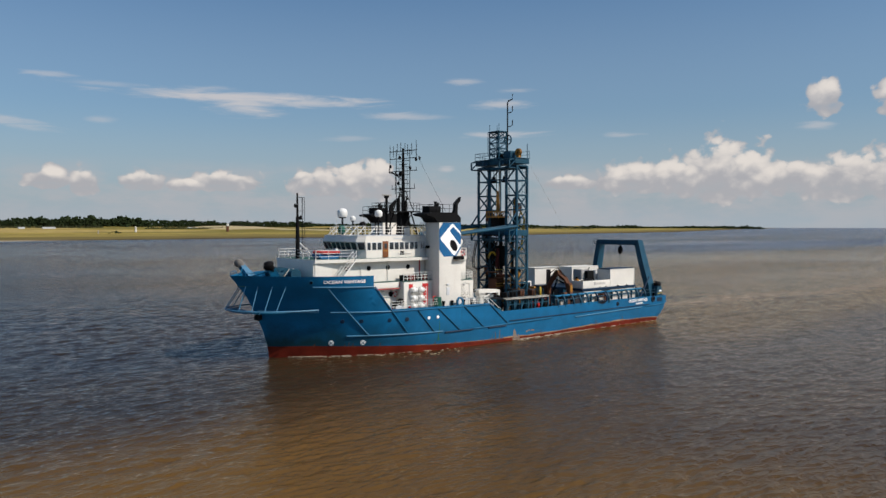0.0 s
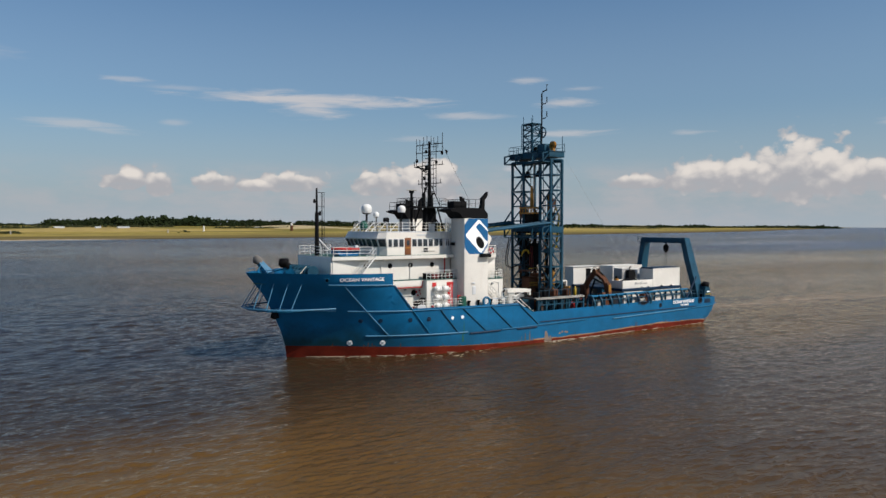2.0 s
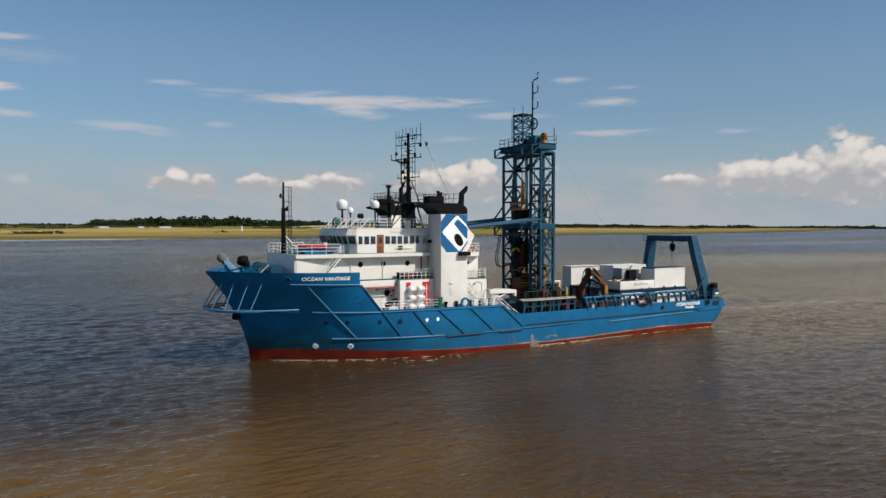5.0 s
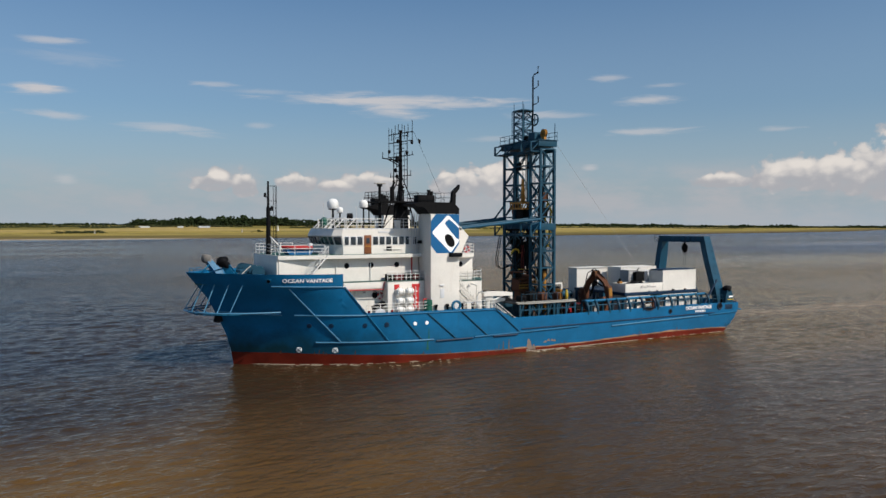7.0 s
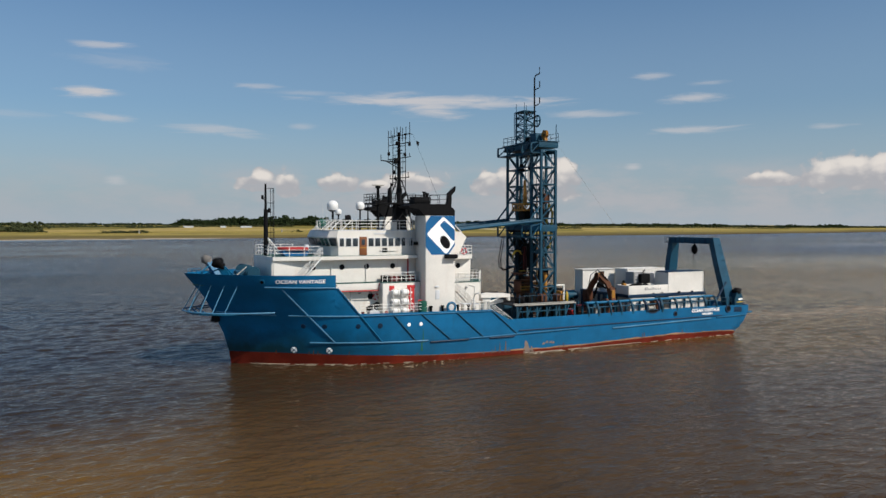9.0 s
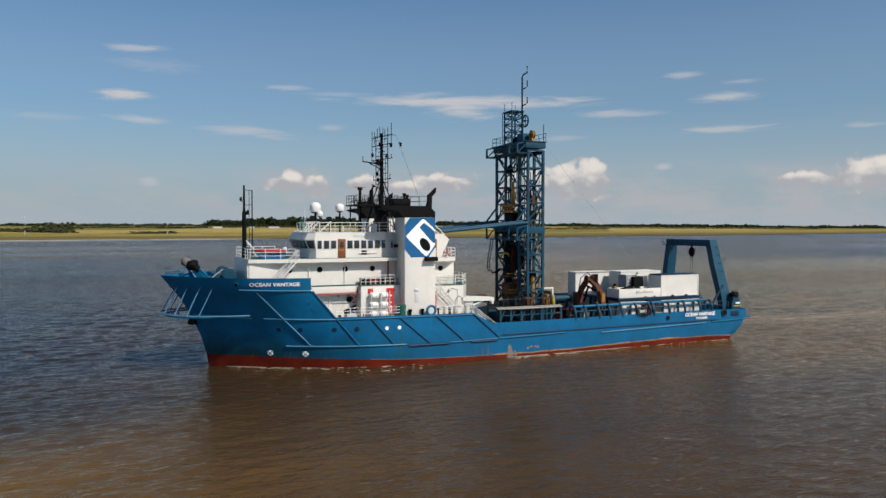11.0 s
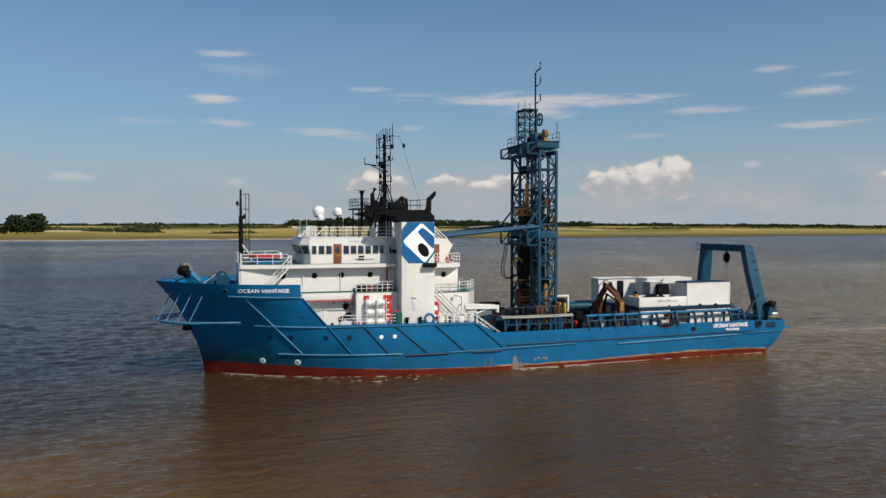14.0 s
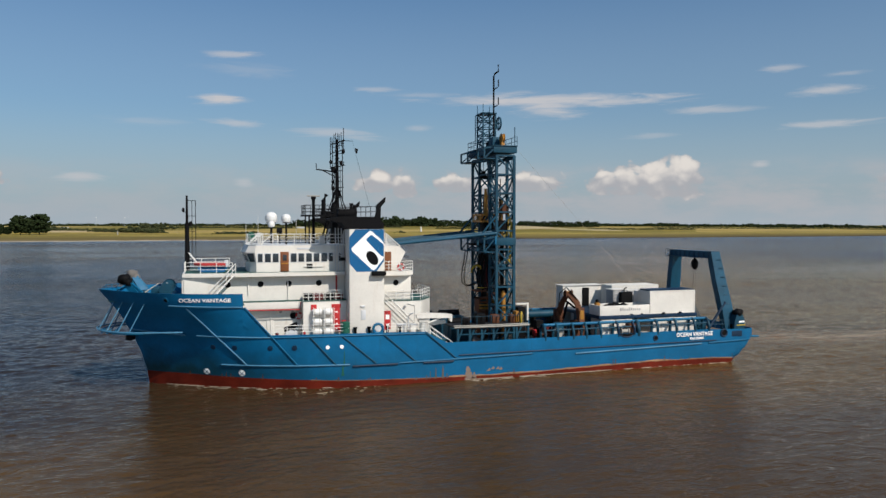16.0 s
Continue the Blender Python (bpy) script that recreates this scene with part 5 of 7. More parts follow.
for x in (23.9, 25.1, 36.9):
    fx = thing("flood_lamp", "small grey flood lamp on the house side", "lamp", (x, -4.7, 7.4), "flood lamps")
    y, z = (-4.66, 7.35) if x < 26 else (-4.68, 7.5)
    part("body", Geo().box(x - .14, x + .14, y - .16, y, z - .1, z + .1, .04), GREY, fx)
    part("bracket", Geo().box(x - .03, x + .03, y - .06, y + .07, z + .08, z + .2), GREYWHITE, fx)


# ---------------------------------------------------------------- bow gear
def bow_roller(sy, head):
    x, y = 10.6, sy * 3.0
    hx, hy, hz = 9.15, sy * 3.85, 10.95
    t = thing("bow_fairlead", "blue steel bow fairlead with a dark round head" if head is BLACK else "blue steel bow fairlead with a grey canvas-covered head", "fairlead", (x, y, 8.56), "bow fairleads")
    part("body", Geo().tube([(x, y, 8.56), (x - .45, y + sy * .3, 9.5), (hx + .25, hy - sy * .1, 10.6)], .62, 4, .42), DECKBLUE, t, smooth=0)
    for d in (-.22, .22):
        part("rib", Geo().tube([(x + .35, y + d, 8.6), (x + .1, y + d + sy * .25, 9.6), (hx + .62, hy + d, 10.55)], .09, 4), DECKBLUE, t, smooth=0)
    g = Geo()
    clump(g, (hx, hy, hz), .6, .9, 3 + sy)
    clump(g, (hx + .35, hy, hz - .3), .42, .9, 5 + sy)
    part("head", g, head, t, "rounded canvas-covered roller head", smooth=80)
    bar("brace", (x - 2.3, y * .55, 9.7), (hx + .3, hy - sy * .3, 10.3), .07, DECKBLUE, t)
    part("base_plate", Geo().box(x - .7, x + .8, y - .55, y + .55, 8.56, 8.64, .02), DECKBLUE, t)


bow_roller(-1, BLACK)
bow_roller(1, CANVAS)
wind = thing("anchor_windlass", "blue anchor windlass with round drums on the forecastle", "windlass", (12.6, 0, 8.56))
part("bed", Geo().box(11.2, 13.6, -3.4, 3.4, 8.56, 9.1, .05), DECKBLUE, wind)
for y in (-2.6, -.6, 1.4, 2.9):
    part("drum", Geo().lathe([(.66, -.6), (.66, -.5), (.45, -.48), (.45, .48), (.66, .5), (.66, .6)], (12.9, y, 9.75), 20, "y"), DERRICKBLUE, wind)
    part("shaft_stand", Geo().prism([(12.5, 9.1), (13.3, 9.1), (13.05, 10.1), (12.75, 10.1)], "y", y + .62, y + .74), DERRICKBLUE, wind)
part("gear_case", Geo().box(11.4, 12.5, -1.6, .3, 9.1, 9.9, .15), DERRICKBLUE, wind)
part("gear_case", Geo().box(10.3, 11.1, -2.8, -1.7, 8.56, 9.7, .12), DERRICKBLUE, wind)
bar("rope", (11.0, -3.9, 9.6), (12.2, -2.9, 10.4), .045, ROPE, wind)
bar("brace", (13.6, -3.2, 9.0), (12.9, -2.5, 10.4), .05, RAILWHITE, wind)
railing([(6.9, -1.1, 9.72), (8.4, -2.9, 9.7)], .35, "blue bow railing on the bulwark", DECKBLUE, 1, .8, .04)
railing([(6.9, 1.1, 9.72), (8.4, 2.9, 9.7)], .35, "blue bow railing on the bulwark", DECKBLUE, 1, .8, .04)

# foremast
fm = thing("foremast", "slim black foremast with a narrow ladder frame", "mast", (14.85, 0, 11.4))
part("lower_pole", Geo().tube([(14.85, 0, 11.4), (14.85, 0, 16.4)], .26, 12, .22), BLACK, fm)
part("upper_pole", Geo().tube([(14.85, 0, 16.4), (14.85, 0, 19.2)], .14, 10, .1), BLACK, fm)
for dx, dy in ((.5, -.2), (.85, -.2), (.85, .25)):
    bar("ladder_rail", (14.85 + dx, dy, 11.6), (14.85 + dx, dy, 18.7), .03, BLACK, fm, 6)
for z in (12.4, 13.9, 15.5, 17.1, 18.7):
    bar("cross_bar", (14.85, 0, z), (15.75, -.2, z), .03, BLACK, fm, 6)
    bar("cross_bar", (14.85, 0, z), (15.7, .25, z), .03, BLACK, fm, 6)
part("lamp", Geo().lathe([(.12, -.2), (.15, 0), (.1, .25)], (14.5, -.1, 17.7), 10), BLACK, fm, "black navigation lamp")
bar("bracket", (14.85, 0, 17.5), (14.5, -.1, 17.5), .04, BLACK, fm, 6)
part("lamp", Geo().lathe([(.16, -.2), (.18, .1), (.1, .3)], (15.2, -.15, 16.25), 10), BLACK, fm, "black navigation lamp")
bar("stay", (15.0, -.3, 13.3), (16.4, -1.4, 11.45), .06, RAILWHITE, fm)
bar("stay", (15.0, .3, 13.3), (16.4, 1.4, 11.45), .06, RAILWHITE, fm)

# deck before the bridge
rb = thing("rescue_boat", "red and blue inflatable rescue boat stowed before the bridge", "boat", (17.4, -2.4, 11.42))
part("hull", Geo().prism([(15.9, 11.75), (16.2, 11.42), (18.5, 11.42), (18.7, 11.8), (18.6, 12.0), (16.0, 12.0)], "y", -3.2, -1.5), EMBLEMBLUE, rb, "blue boat bottom")
part("tube", Geo().tube([(18.6, -3.3, 12.15), (16.4, -3.3, 12.15), (15.7, -2.4, 12.25), (16.4, -1.4, 12.15), (18.6, -1.4, 12.15)], .2, 10), BOATRED, rb, "red inflated tube")
part("engine", Geo().box(18.5, 18.9, -2.6, -2.1, 11.9, 12.6, .08), GREYWHITE, rb)


def ship_ladder(a, b, width, n, label, mat=RAILWHITE, across=(0, 1, 0), rail=.95, thin=1.0):
    """An inclined ladder from a up to b: stringers, treads, hand rails."""
    a, b, w = Vector(a), Vector(b), Vector(across) * width / 2
    t = thing("inclined_ladder", label, "ladder", a, "inclined ladders")
    up = Vector((0, 0, rail))
    for s in (-1, 1):
        bar("stringer", a + w * s, b + w * s, .06 * thin, mat, t, 4)
        bar("hand_rail", a + w * s + up, b + w * s + up, .035, mat, t, 6)
        bar("mid_rail", a + w * s + up * .5, b + w * s + up * .5, .03, mat, t, 6)
        for k in range(4):
            p = a.lerp(b, k / 3) + w * s
            bar("baluster", p, p + up, .03, mat, t, 6)
    for k in range(n):
        p = a.lerp(b, (k + .5) / n)
        bar("tread", p - w, p + w, .05 * thin, mat, t, 4)
    return t


ship_ladder((16.9, -5.3, 8.56), (19.5, -5.3, 11.4), .7, 11, "white inclined ladder up to the bridge deck")
ship_ladder((41.3, -7.3, 2.96), (38.6, -7.3, 4.95), .9, 9, "white inclined ladder down to the working deck")
ship_ladder((38.4, -4.95, 4.36), (34.6, -4.95, 8.1), .6, 9, "white inclined ladder on the after deckhouse", thin=.45)

# roof gear
def dome(c, r, z0, label="white satellite dome on a black post"):
    x, y, z = c
    t = thing("satellite_dome", label, "satellite dome", (x, y, z0), "satellite domes")
    bar("post", (x, y, z0), (x, y, z - r * .9), max(.09, r * .2), BLACK, t)
    part("flange", Geo().lathe([(r * .5, 0), (r * .8, r * .15), (r * .8, r * .22)], (x, y, z - r * 1.05), 16), BLACK, t)
    part("radome", Geo().lathe([(r * .78, -r * .85), (r, -r * .5), (r, r * .15)] + [(r * math.cos(a), r * .15 + r * .8 * math.sin(a)) for a in (.3, .6, .9, 1.15, 1.35, 1.5)], (x, y, z), 20), DOME, t, "white radome")


dome((23.7, 4.2, 17.0), .66, 14.16)
dome((24.7, -2.64, 16.85), .48, 14.16)
dome((23.5, 1.4, 16.25), .36, 14.16)
sl = thing("search_light", "black searchlight on a post on the bridge roof", "searchlight", (24.3, .3, 14.16))
bar("post", (24.3, .3, 14.16), (24.3, .3, 15.3), .07, BLACK, sl)
part("lamp", Geo().lathe([(.1, -.35), (.3, -.3), (.34, .2), (.3, .25)], (24.3, .3, 15.55), 14, "x"), BLACK, sl)
cs = thing("covered_searchlight", "searchlight under a dark green cover on the bridge roof", "searchlight", (21.3, .55, 14.16))
bar("post", (21.3, .55, 14.16), (21.3, .55, 14.6), .1, BLACK, cs)
part("cover", Geo().lathe([(.3, -.5), (.45, -.3), (.46, .15), (.34, .42), (.1, .55)], (21.3, .55, 14.85), 14), GREEN, cs, "dark green canvas cover", smooth=80)
lk = thing("deck_locker", "small white locker on the bridge roof", "locker", (28.2, -3.9, 14.16))
part("box", Geo().box(27.95, 28.5, -4.1, -3.6, 14.16, 15.0, .04), WHITE, lk)
part("lid", Geo().box(27.9, 28.55, -4.15, -3.55, 15.0, 15.08, .02), GREYWHITE, lk)

mh = thing("mast_house", "black mast house and radar platform behind the bridge", "mast house", (29, 0, 14.1))
part("house", Geo().prism([(29.7, 14.1), (31.2, 14.1), (31.0, 17.1), (29.9, 17.1)], "y", -.6, .6), BLACK, mh)
for dx, dy in ((-1.6, -1.5), (1.2, -1.5), (-1.6, 1.5), (1.2, 1.5)):
    bar("strut", (30.45 + dx, dy, 14.16), (30.45 + dx * .55, dy * .55, 17.1), .1, BLACK, mh, 6)
    bar("strut", (30.45 + dx, dy, 14.16), (30.45 - dx * .55, dy * .55, 17.1), .06, BLACK, mh, 6)
for y in (-1.7, 1.7):
    bar("strut", (27.2, y, 14.16), (27.2, y, 17.1), .08, BLACK, mh, 6)
part("platform", Geo().box(26.7, 31.8, -2.0, 2.0, 17.1, 17.25, .03), BLACK, mh)
railing([(26.8, -1.9, 17.25), (31.7, -1.9, 17.25)], 1.05, "black railing on the radar platform", BLACK, 3, 1.0, .03)
railing([(26.8, 1.9, 17.25), (26.8, -1.9, 17.25)], 1.05, "black railing on the radar platform", BLACK, 3, 1.0, .03)
railing([(26.8, 1.9, 17.25), (31.7, 1.9, 17.25)], 1.05, "black railing on the radar platform", BLACK, 3, 1.0, .03)
rd = thing("radar_scanner", "grey-white radar scanner bar on a black post", "radar", (27.9, .2, 17.25))
bar("post", (27.9, .2, 14.2), (27.9, .2, 19.1), .17, BLACK, rd)
part("motor", Geo().box(27.65, 28.15, -.05, .45, 18.95, 19.25, .05), BLACK, rd)
part("scanner", Geo().box(27.2, 28.6, .08, .32, 19.25, 19.38, .05), ROPE, rd)
for sx, h in ((-.5, 2.2), (.6, 1.7)):
    part("vent_cowl", Geo().tube([(29.3 + sx, -1.2, 17.25), (29.3 + sx, -1.2, 17.25 + h * .7), (29.6 + sx, -1.2, 17.25 + h)], .24, 10), BLACK, mh)

mm = thing("main_mast", "tall black lattice signal mast with many whip aerials", "mast", (30.45, 0, 17.2))
part("pole", Geo().tube([(30.45, 0, 17.2), (30.45, 0, 25.52)], .26, 10, .15), BLACK, mm)
for dx, dy in ((-.75, -.8), (.75, -.8), (.75, .8), (-.75, .8)):
    bar("leg", (30.45 + dx * 1.3, dy * 1.3, 17.2), (30.45 + dx * .25, dy * .25, 19.98), .06, BLACK, mm, 6)
RAILS = ((-.32, 1.1), (.46, -.85))       # two upright rails athwart the pole
for dx, dy in RAILS:
    bar("leg", (30.45 + dx, dy, 18.77), (30.45 + dx, dy, 25.34), .05, BLACK, mm, 6)
    bar("leg", (30.45 + dx * .6, dy * .6, 19.14), (30.45 + dx * .6, dy * .6, 22.93), .03, BLACK, mm, 6)
for z, out in ((25.16, 2.55), (24.18, 2.5), (23.4, .75), (22.52, 2.6), (21.36, .8), (20.21, 2.2), (19.19, .85)):
    bar("yard", (30.45 - .13 * out, out, z), (30.45 + .16 * out, -out * .96, z), .055, BLACK, mm, 6)
for z in (19.7, 20.76, 21.92, 22.93, 23.77, 24.69):
    bar("rung", (30.45 + RAILS[0][0], RAILS[0][1], z), (30.45, 0, z), .035, BLACK, mm, 6)
    bar("rung", (30.45, 0, z + .15), (30.45 + RAILS[1][0], RAILS[1][1], z + .15), .04, BLACK, mm, 6)
bar("brace", (30.2, 2.4, 22.52), (30.4, .1, 21.64), .05, BLACK, mm, 6)
for dy, z0, z1 in ((2.5, 23.12, 25.99), (1.85, 24.41, 25.9), (1.1, 24.97, 26.17), (.45, 25.16, 26.27), (-.35, 25.16, 26.17), (-.85, 24.41, 25.99), (-1.6, 24.6, 26.08), (-2.45, 23.68, 26.45), (2.55, 22.47, 23.03), (-2.45, 22.47, 22.93), (2.1, 20.16, 20.71), (-2.1, 20.16, 20.81), (1.5, 19.61, 22.57)):
    bar("whip_aerial", (30.45 - .13 * dy, dy, z0), (30.45 - .13 * dy, dy, z1), .04, BLACK, mm, 6)
for dx, dy, z in ((-.3, 2.45, 23.21), (.3, -2.4, 23.95), (-.2, -.3, 22.01), (.25, -1.2, 22.84), (.1, .9, 24.32), (-.35, .6, 20.9), (-.4, .1, 20.16)):
    part("lamp", Geo().lathe([(.1, -.22), (.17, -.1), (.17, .12), (.08, .25)], (30.45 + dx, dy, z), 10), BLACK, mm, "black mast lamp")
bar("yardarm", (28.2, 0, 22.2), (30.4, 0, 21.95), .075, BLACK, mm, 6)
bar("yard_brace", (28.9, 0, 22.1), (30.4, 0, 21.35), .06, BLACK, mm, 6)
bar("whip_aerial", (28.2, 0, 22.15), (28.2, 0, 22.85), .045, BLACK, mm, 6)
part("junction_box", Geo().box(29.8, 30.3, -.35, .1, 21.9, 22.5, .05), BLACK, mm)
bar("arm", (31.1, 0, 25.4), (32.1, -.3, 25.35), .03, BLACK, mm, 6)
halyard = thing("halyard", "thin signal halyard with a small dark flag", "rope", (32.4, -2.0, 16.0))
bar("line", (32.1, -.3, 25.35), (33.2, -5.6, 17.0), .013, BLACK, halyard, 6)
part("flag", Geo().prism([(32.25, 24.55), (32.6, 24.4), (32.5, 23.9), (32.3, 24.1)], "y", -1.0, -.96), BLACK, halyard, "small dark flag")
for x, y, h in ((20.6, -3.6, 2.1), (22.2, 3.2, 3.0), (26.4, 3.6, 2.6)):
    wa = thing("whip_antenna", "thin white whip antenna on the bridge roof", "antenna", (x, y, 14.16), "whip antennas")
    bar("base", (x, y, 14.16), (x, y, 14.7), .05, RAILWHITE, wa)
    bar("whip", (x, y, 14.7), (x, y, 14.16 + h), .02, RAILWHITE, wa, 6)

# port side main deck
gd = thing("green_hose_box", "dark green box by the port bulwark", "box", (29.95, -8.0, 4.36))
part("stand", Geo().box(29.6, 30.3, -8.05, -7.5, 4.36, 5.4, .03), GREEN, gd)
part("drum", Geo().lathe([(.42, -.6), (.48, -.55), (.48, -.1), (.42, -.05), (.48, 0), (.48, .5), (.42, .55)], (29.95, -7.85, 5.95), 16), GREEN, gd)
part("notice", Geo().box(29.7, 30.15, -7.2, -7.15, 5.9, 6.6, .02), SIGNRED, gd, "small red notice")
bar("notice_post", (29.92, -7.12, 4.36), (29.92, -7.12, 6.6), .04, RAILWHITE, gd)
fl = thing("mooring_fairlead", "blue round fairlead with a white and red centre", "fairlead", (33.2, -8.25, 5.2))
part("ring", Geo().ring((33.2, -8.3, 5.75), .48, .14), DECKBLUE, fl)
part("centre", Geo().lathe([(.27, -.05), (.27, .05)], (33.2, -8.3, 5.75), 16, "y"), GREYWHITE, fl)
part("foot", Geo().box(32.7, 33.7, -8.4, -8.1, 5.15, 5.4, .05), DECKBLUE, fl)
for x in (31.0, 32.4, 34.3, 35.6):
    bo = thing("bollard", "small black mooring bollard on the main deck", "bollard", (x, -7.75, 4.36), "mooring bollards")
    part("post", Geo().lathe([(.13, 0), (.13, 1.3), (.2, 1.4), (.2, 1.55)], (x, -7.75, 4.36), 12), BLACK, bo)
    part("foot", Geo().box(x - .25, x + .25, -8.0, -7.5, 4.36, 4.45, .02), BLACK, bo)
mv = thing("deck_winch", "small black and grey mooring winch on the side deck", "winch", (24.6, -6.6, 4.36))
part("frame", Geo().prism([(23.9, 4.36), (25.5, 4.36), (25.3, 5.6), (24.3, 5.9)], "y", -7.0, -6.2), GREYWHITE, mv)
part("drum", Geo().lathe([(.5, -.35), (.5, -.28), (.3, -.25), (.3, .25), (.5, .28), (.5, .35)], (24.6, -6.6, 5.6), 16, "y"), BLACK, mv)
part("cover", Geo().prism([(24.0, 5.9), (25.3, 6.5), (25.4, 6.1), (24.2, 5.6)], "y", -7.0, -6.2), BLACK, mv, "dark canvas cover")
for x, w in ((36.2, .9), (37.4, .6)):
    sb = thing("deck_store_box", "white steel store box by the deckhouse", "box", (x, -5.9, 4.36), "store boxes")
    part("body", Geo().box(x - w / 2, x + w / 2, -6.3, -5.5, 4.36, 5.7, .05), WHITE, sb)
    part("lid", Geo().box(x - w / 2 - .04, x + w / 2 + .04, -6.34, -5.46, 5.7, 5.78, .02), GREYWHITE, sb)

# white knuckle boom at the break of the deck
kb = thing("deck_crane", "small white deck crane with its boom stowed level", "crane", (38.4, -6.3, 4.36))
part("pedestal", Geo().lathe([(.45, 0), (.38, .3), (.34, 1.5), (.42, 1.7)], (38.4, -6.3, 4.36), 16), WHITE, kb)
part("slewing_head", Geo().box(37.9, 39.0, -6.75, -5.85, 6.0, 6.5, .08), WHITE, kb)
boom = part("boom", Geo().prism([(37.6, 6.45), (41.35, 6.38), (41.45, 6.75), (40.8, 6.85), (38.4, 7.0), (37.6, 6.85)], "y", -6.95, -6.45), WHITE, kb)
part("tip", Geo().prism([(41.2, 6.75), (41.5, 6.75), (41.45, 5.95), (41.2, 6.1)], "y", -6.9, -6.5), WHITE, kb)
bar("ram", (38.9, -6.7, 5.9), (40.4, -6.7, 6.45), .1, RAILWHITE, kb)
part("jib", Geo().prism([(39.2, 5.5), (41.0, 5.75), (41.0, 6.05), (39.2, 6.0)], "y", -6.1, -5.7), WHITE, kb)
bar("jib_strut", (39.3, -5.9, 4.36), (39.3, -5.9, 5.6), .1, RAILWHITE, kb)

# ---------------------------------------------------------------- derrick
der = thing("drilling_derrick", "tall blue twin-tower steel drilling derrick amidships", "derrick", (48.6, 0, 2.95))
X0, X1 = 47.62, 49.7


def lattice(name, xa, xb, ya, yb, z0, z1, bays, r, mat, flip=0):
    """A four-legged lattice tower with its braces."""
    tower = part(name, Geo().box(xa - r, xb + r, ya - r, yb + r, z0, z0 + .12), mat, der, "blue lattice tower")
    legs = [(xa, ya), (xb, ya), (xb, yb), (xa, yb)]
    for x, y in legs:
        bar("leg", (x, y, z0), (x, y, z1), r, mat, tower, 4)
    h = (z1 - z0) / bays
    for k in range(bays):
        za, zb = z0 + k * h, z0 + (k + 1) * h
        for i in range(4):
            (ax, ay), (bx, by) = legs[i], legs[(i + 1) % 4]
            bar("girt", (ax, ay, zb), (bx, by, zb), r * .62, mat, tower, 4)
            if (k + i + flip) % 2:
                ax, ay, bx, by = bx, by, ax, ay
            bar("brace", (ax, ay, za), (bx, by, zb), r * .5, mat, tower, 4)
            if k % 3 == 1:
                bar("brace", (bx, by, za), (ax, ay, zb), r * .42, mat, tower, 4)
    return tower


PY0, PY1, SY0, SY1 = -3.85, -1.75, 1.75, 4.2
tp = lattice("port_tower", X0, X1, PY0, PY1, 2.96, 23.9, 10, .14, DERRICKBLUE)
ts = lattice("starboard_tower", X0, X1, SY0, SY1, 2.96, 23.9, 10, .14, DERRICKBLUE, 1)
crownp = part("crown_platform", Geo().box(47.2, 50.0, -4.0, 4.4, 24.2, 24.95, .04).box(47.0, 50.1, -4.1, 4.5, 24.95, 25.02), DERRICKBLUE, der, "deep blue crown girder")
part("cross_girder", Geo().box(X0 - .1, X0 + .2, -4.0, 4.4, 23.5, 23.85, .02), DERRICKBLUE, der)
part("cross_girder", Geo().box(X1 - .2, X1 + .1, -4.0, 4.4, 23.5, 23.85, .02), DERRICKBLUE, der)
for z in (22.0,):
    for x in (X0, X1):
        bar("tie", (x, PY1, z), (x, SY0, z), .08, DERRICKBLUE, crownp, 4)
for y0, y1 in ((PY0, PY1), (SY0, SY1)):      # brackets cantilevered forward at two levels
    for za, zb in ((23.55, 24.95), (13.15, 14.9)):
        br = part("bracket_deck", Geo().box(46.1, X0, y0, y1, za - .06, za + .06), DERRICKBLUE, der, "forward bracket of the derrick")
        for y in (y0, y1):
            bar("bracket_post", (46.15, y, za), (46.15, y, zb - .3), .09, DERRICKBLUE, br, 4)
            bar("bracket_rail", (46.15, y, zb - .3), (X0, y, zb), .08, DERRICKBLUE, br, 4)
            bar("bracket_brace", (46.15, y, za), (X0, y, zb), .06, DERRICKBLUE, br, 4)
        bar("bracket_rail", (46.15, y0, zb - .3), (46.15, y1, zb - .3), .07, DERRICKBLUE, br, 4)
part("monkey_board", Geo().box(X0 - .2, X1 + .2, -4.0, 4.35, 13.9, 14.75, .03).box(X0 - 1.3, X0 - .2, -1.9, 1.9, 13.15, 13.35), DERRICKBLUE, der, "mid level working platform girder")
for x in (46.4, 47.2):
    bar("racking_board", (x, PY1, 13.9), (x, SY0, 13.9), .08, BLACK, der, 4)
for k in range(7):
    y = -1.5 + .5 * k
    bar("finger", (46.0, y, 14.0), (47.6, y, 14.0), .05, BLACK, der, 4)
part("front_beam", Geo().box(X0 - .25, X0 - .05, PY0 - .2, PY1 + .2, 14.0, 14.9, .02), DECKBLUE, der)
# top drive and block between the towers
tb = part("travelling_beam", Geo().box(46.7, 48.6, -1.2, 1.6, 17.25, 17.45).box(46.7, 48.6, -1.2, 1.6, 16.5, 16.7), ORANGE, der, "orange yellow travelling beam")
for y in (-.85, -.3, .3, .9, 1.45):
    bar("web", (46.75, y, 16.7), (46.75, y, 17.35), .06, ORANGE, tb, 4)
for k in range(4):
    bar("web", (46.75 + .45 * k, -.88, 16.7), (47.2 + .45 * k, -.88, 17.35), .05, ORANGE, tb, 4)
part("hoist_cylinder", Geo().tube([(47.9, .3, 17.4), (47.85, .3, 20.4)], .3, 14, .16), ORANGE, der, "orange yellow hoist cylinder")
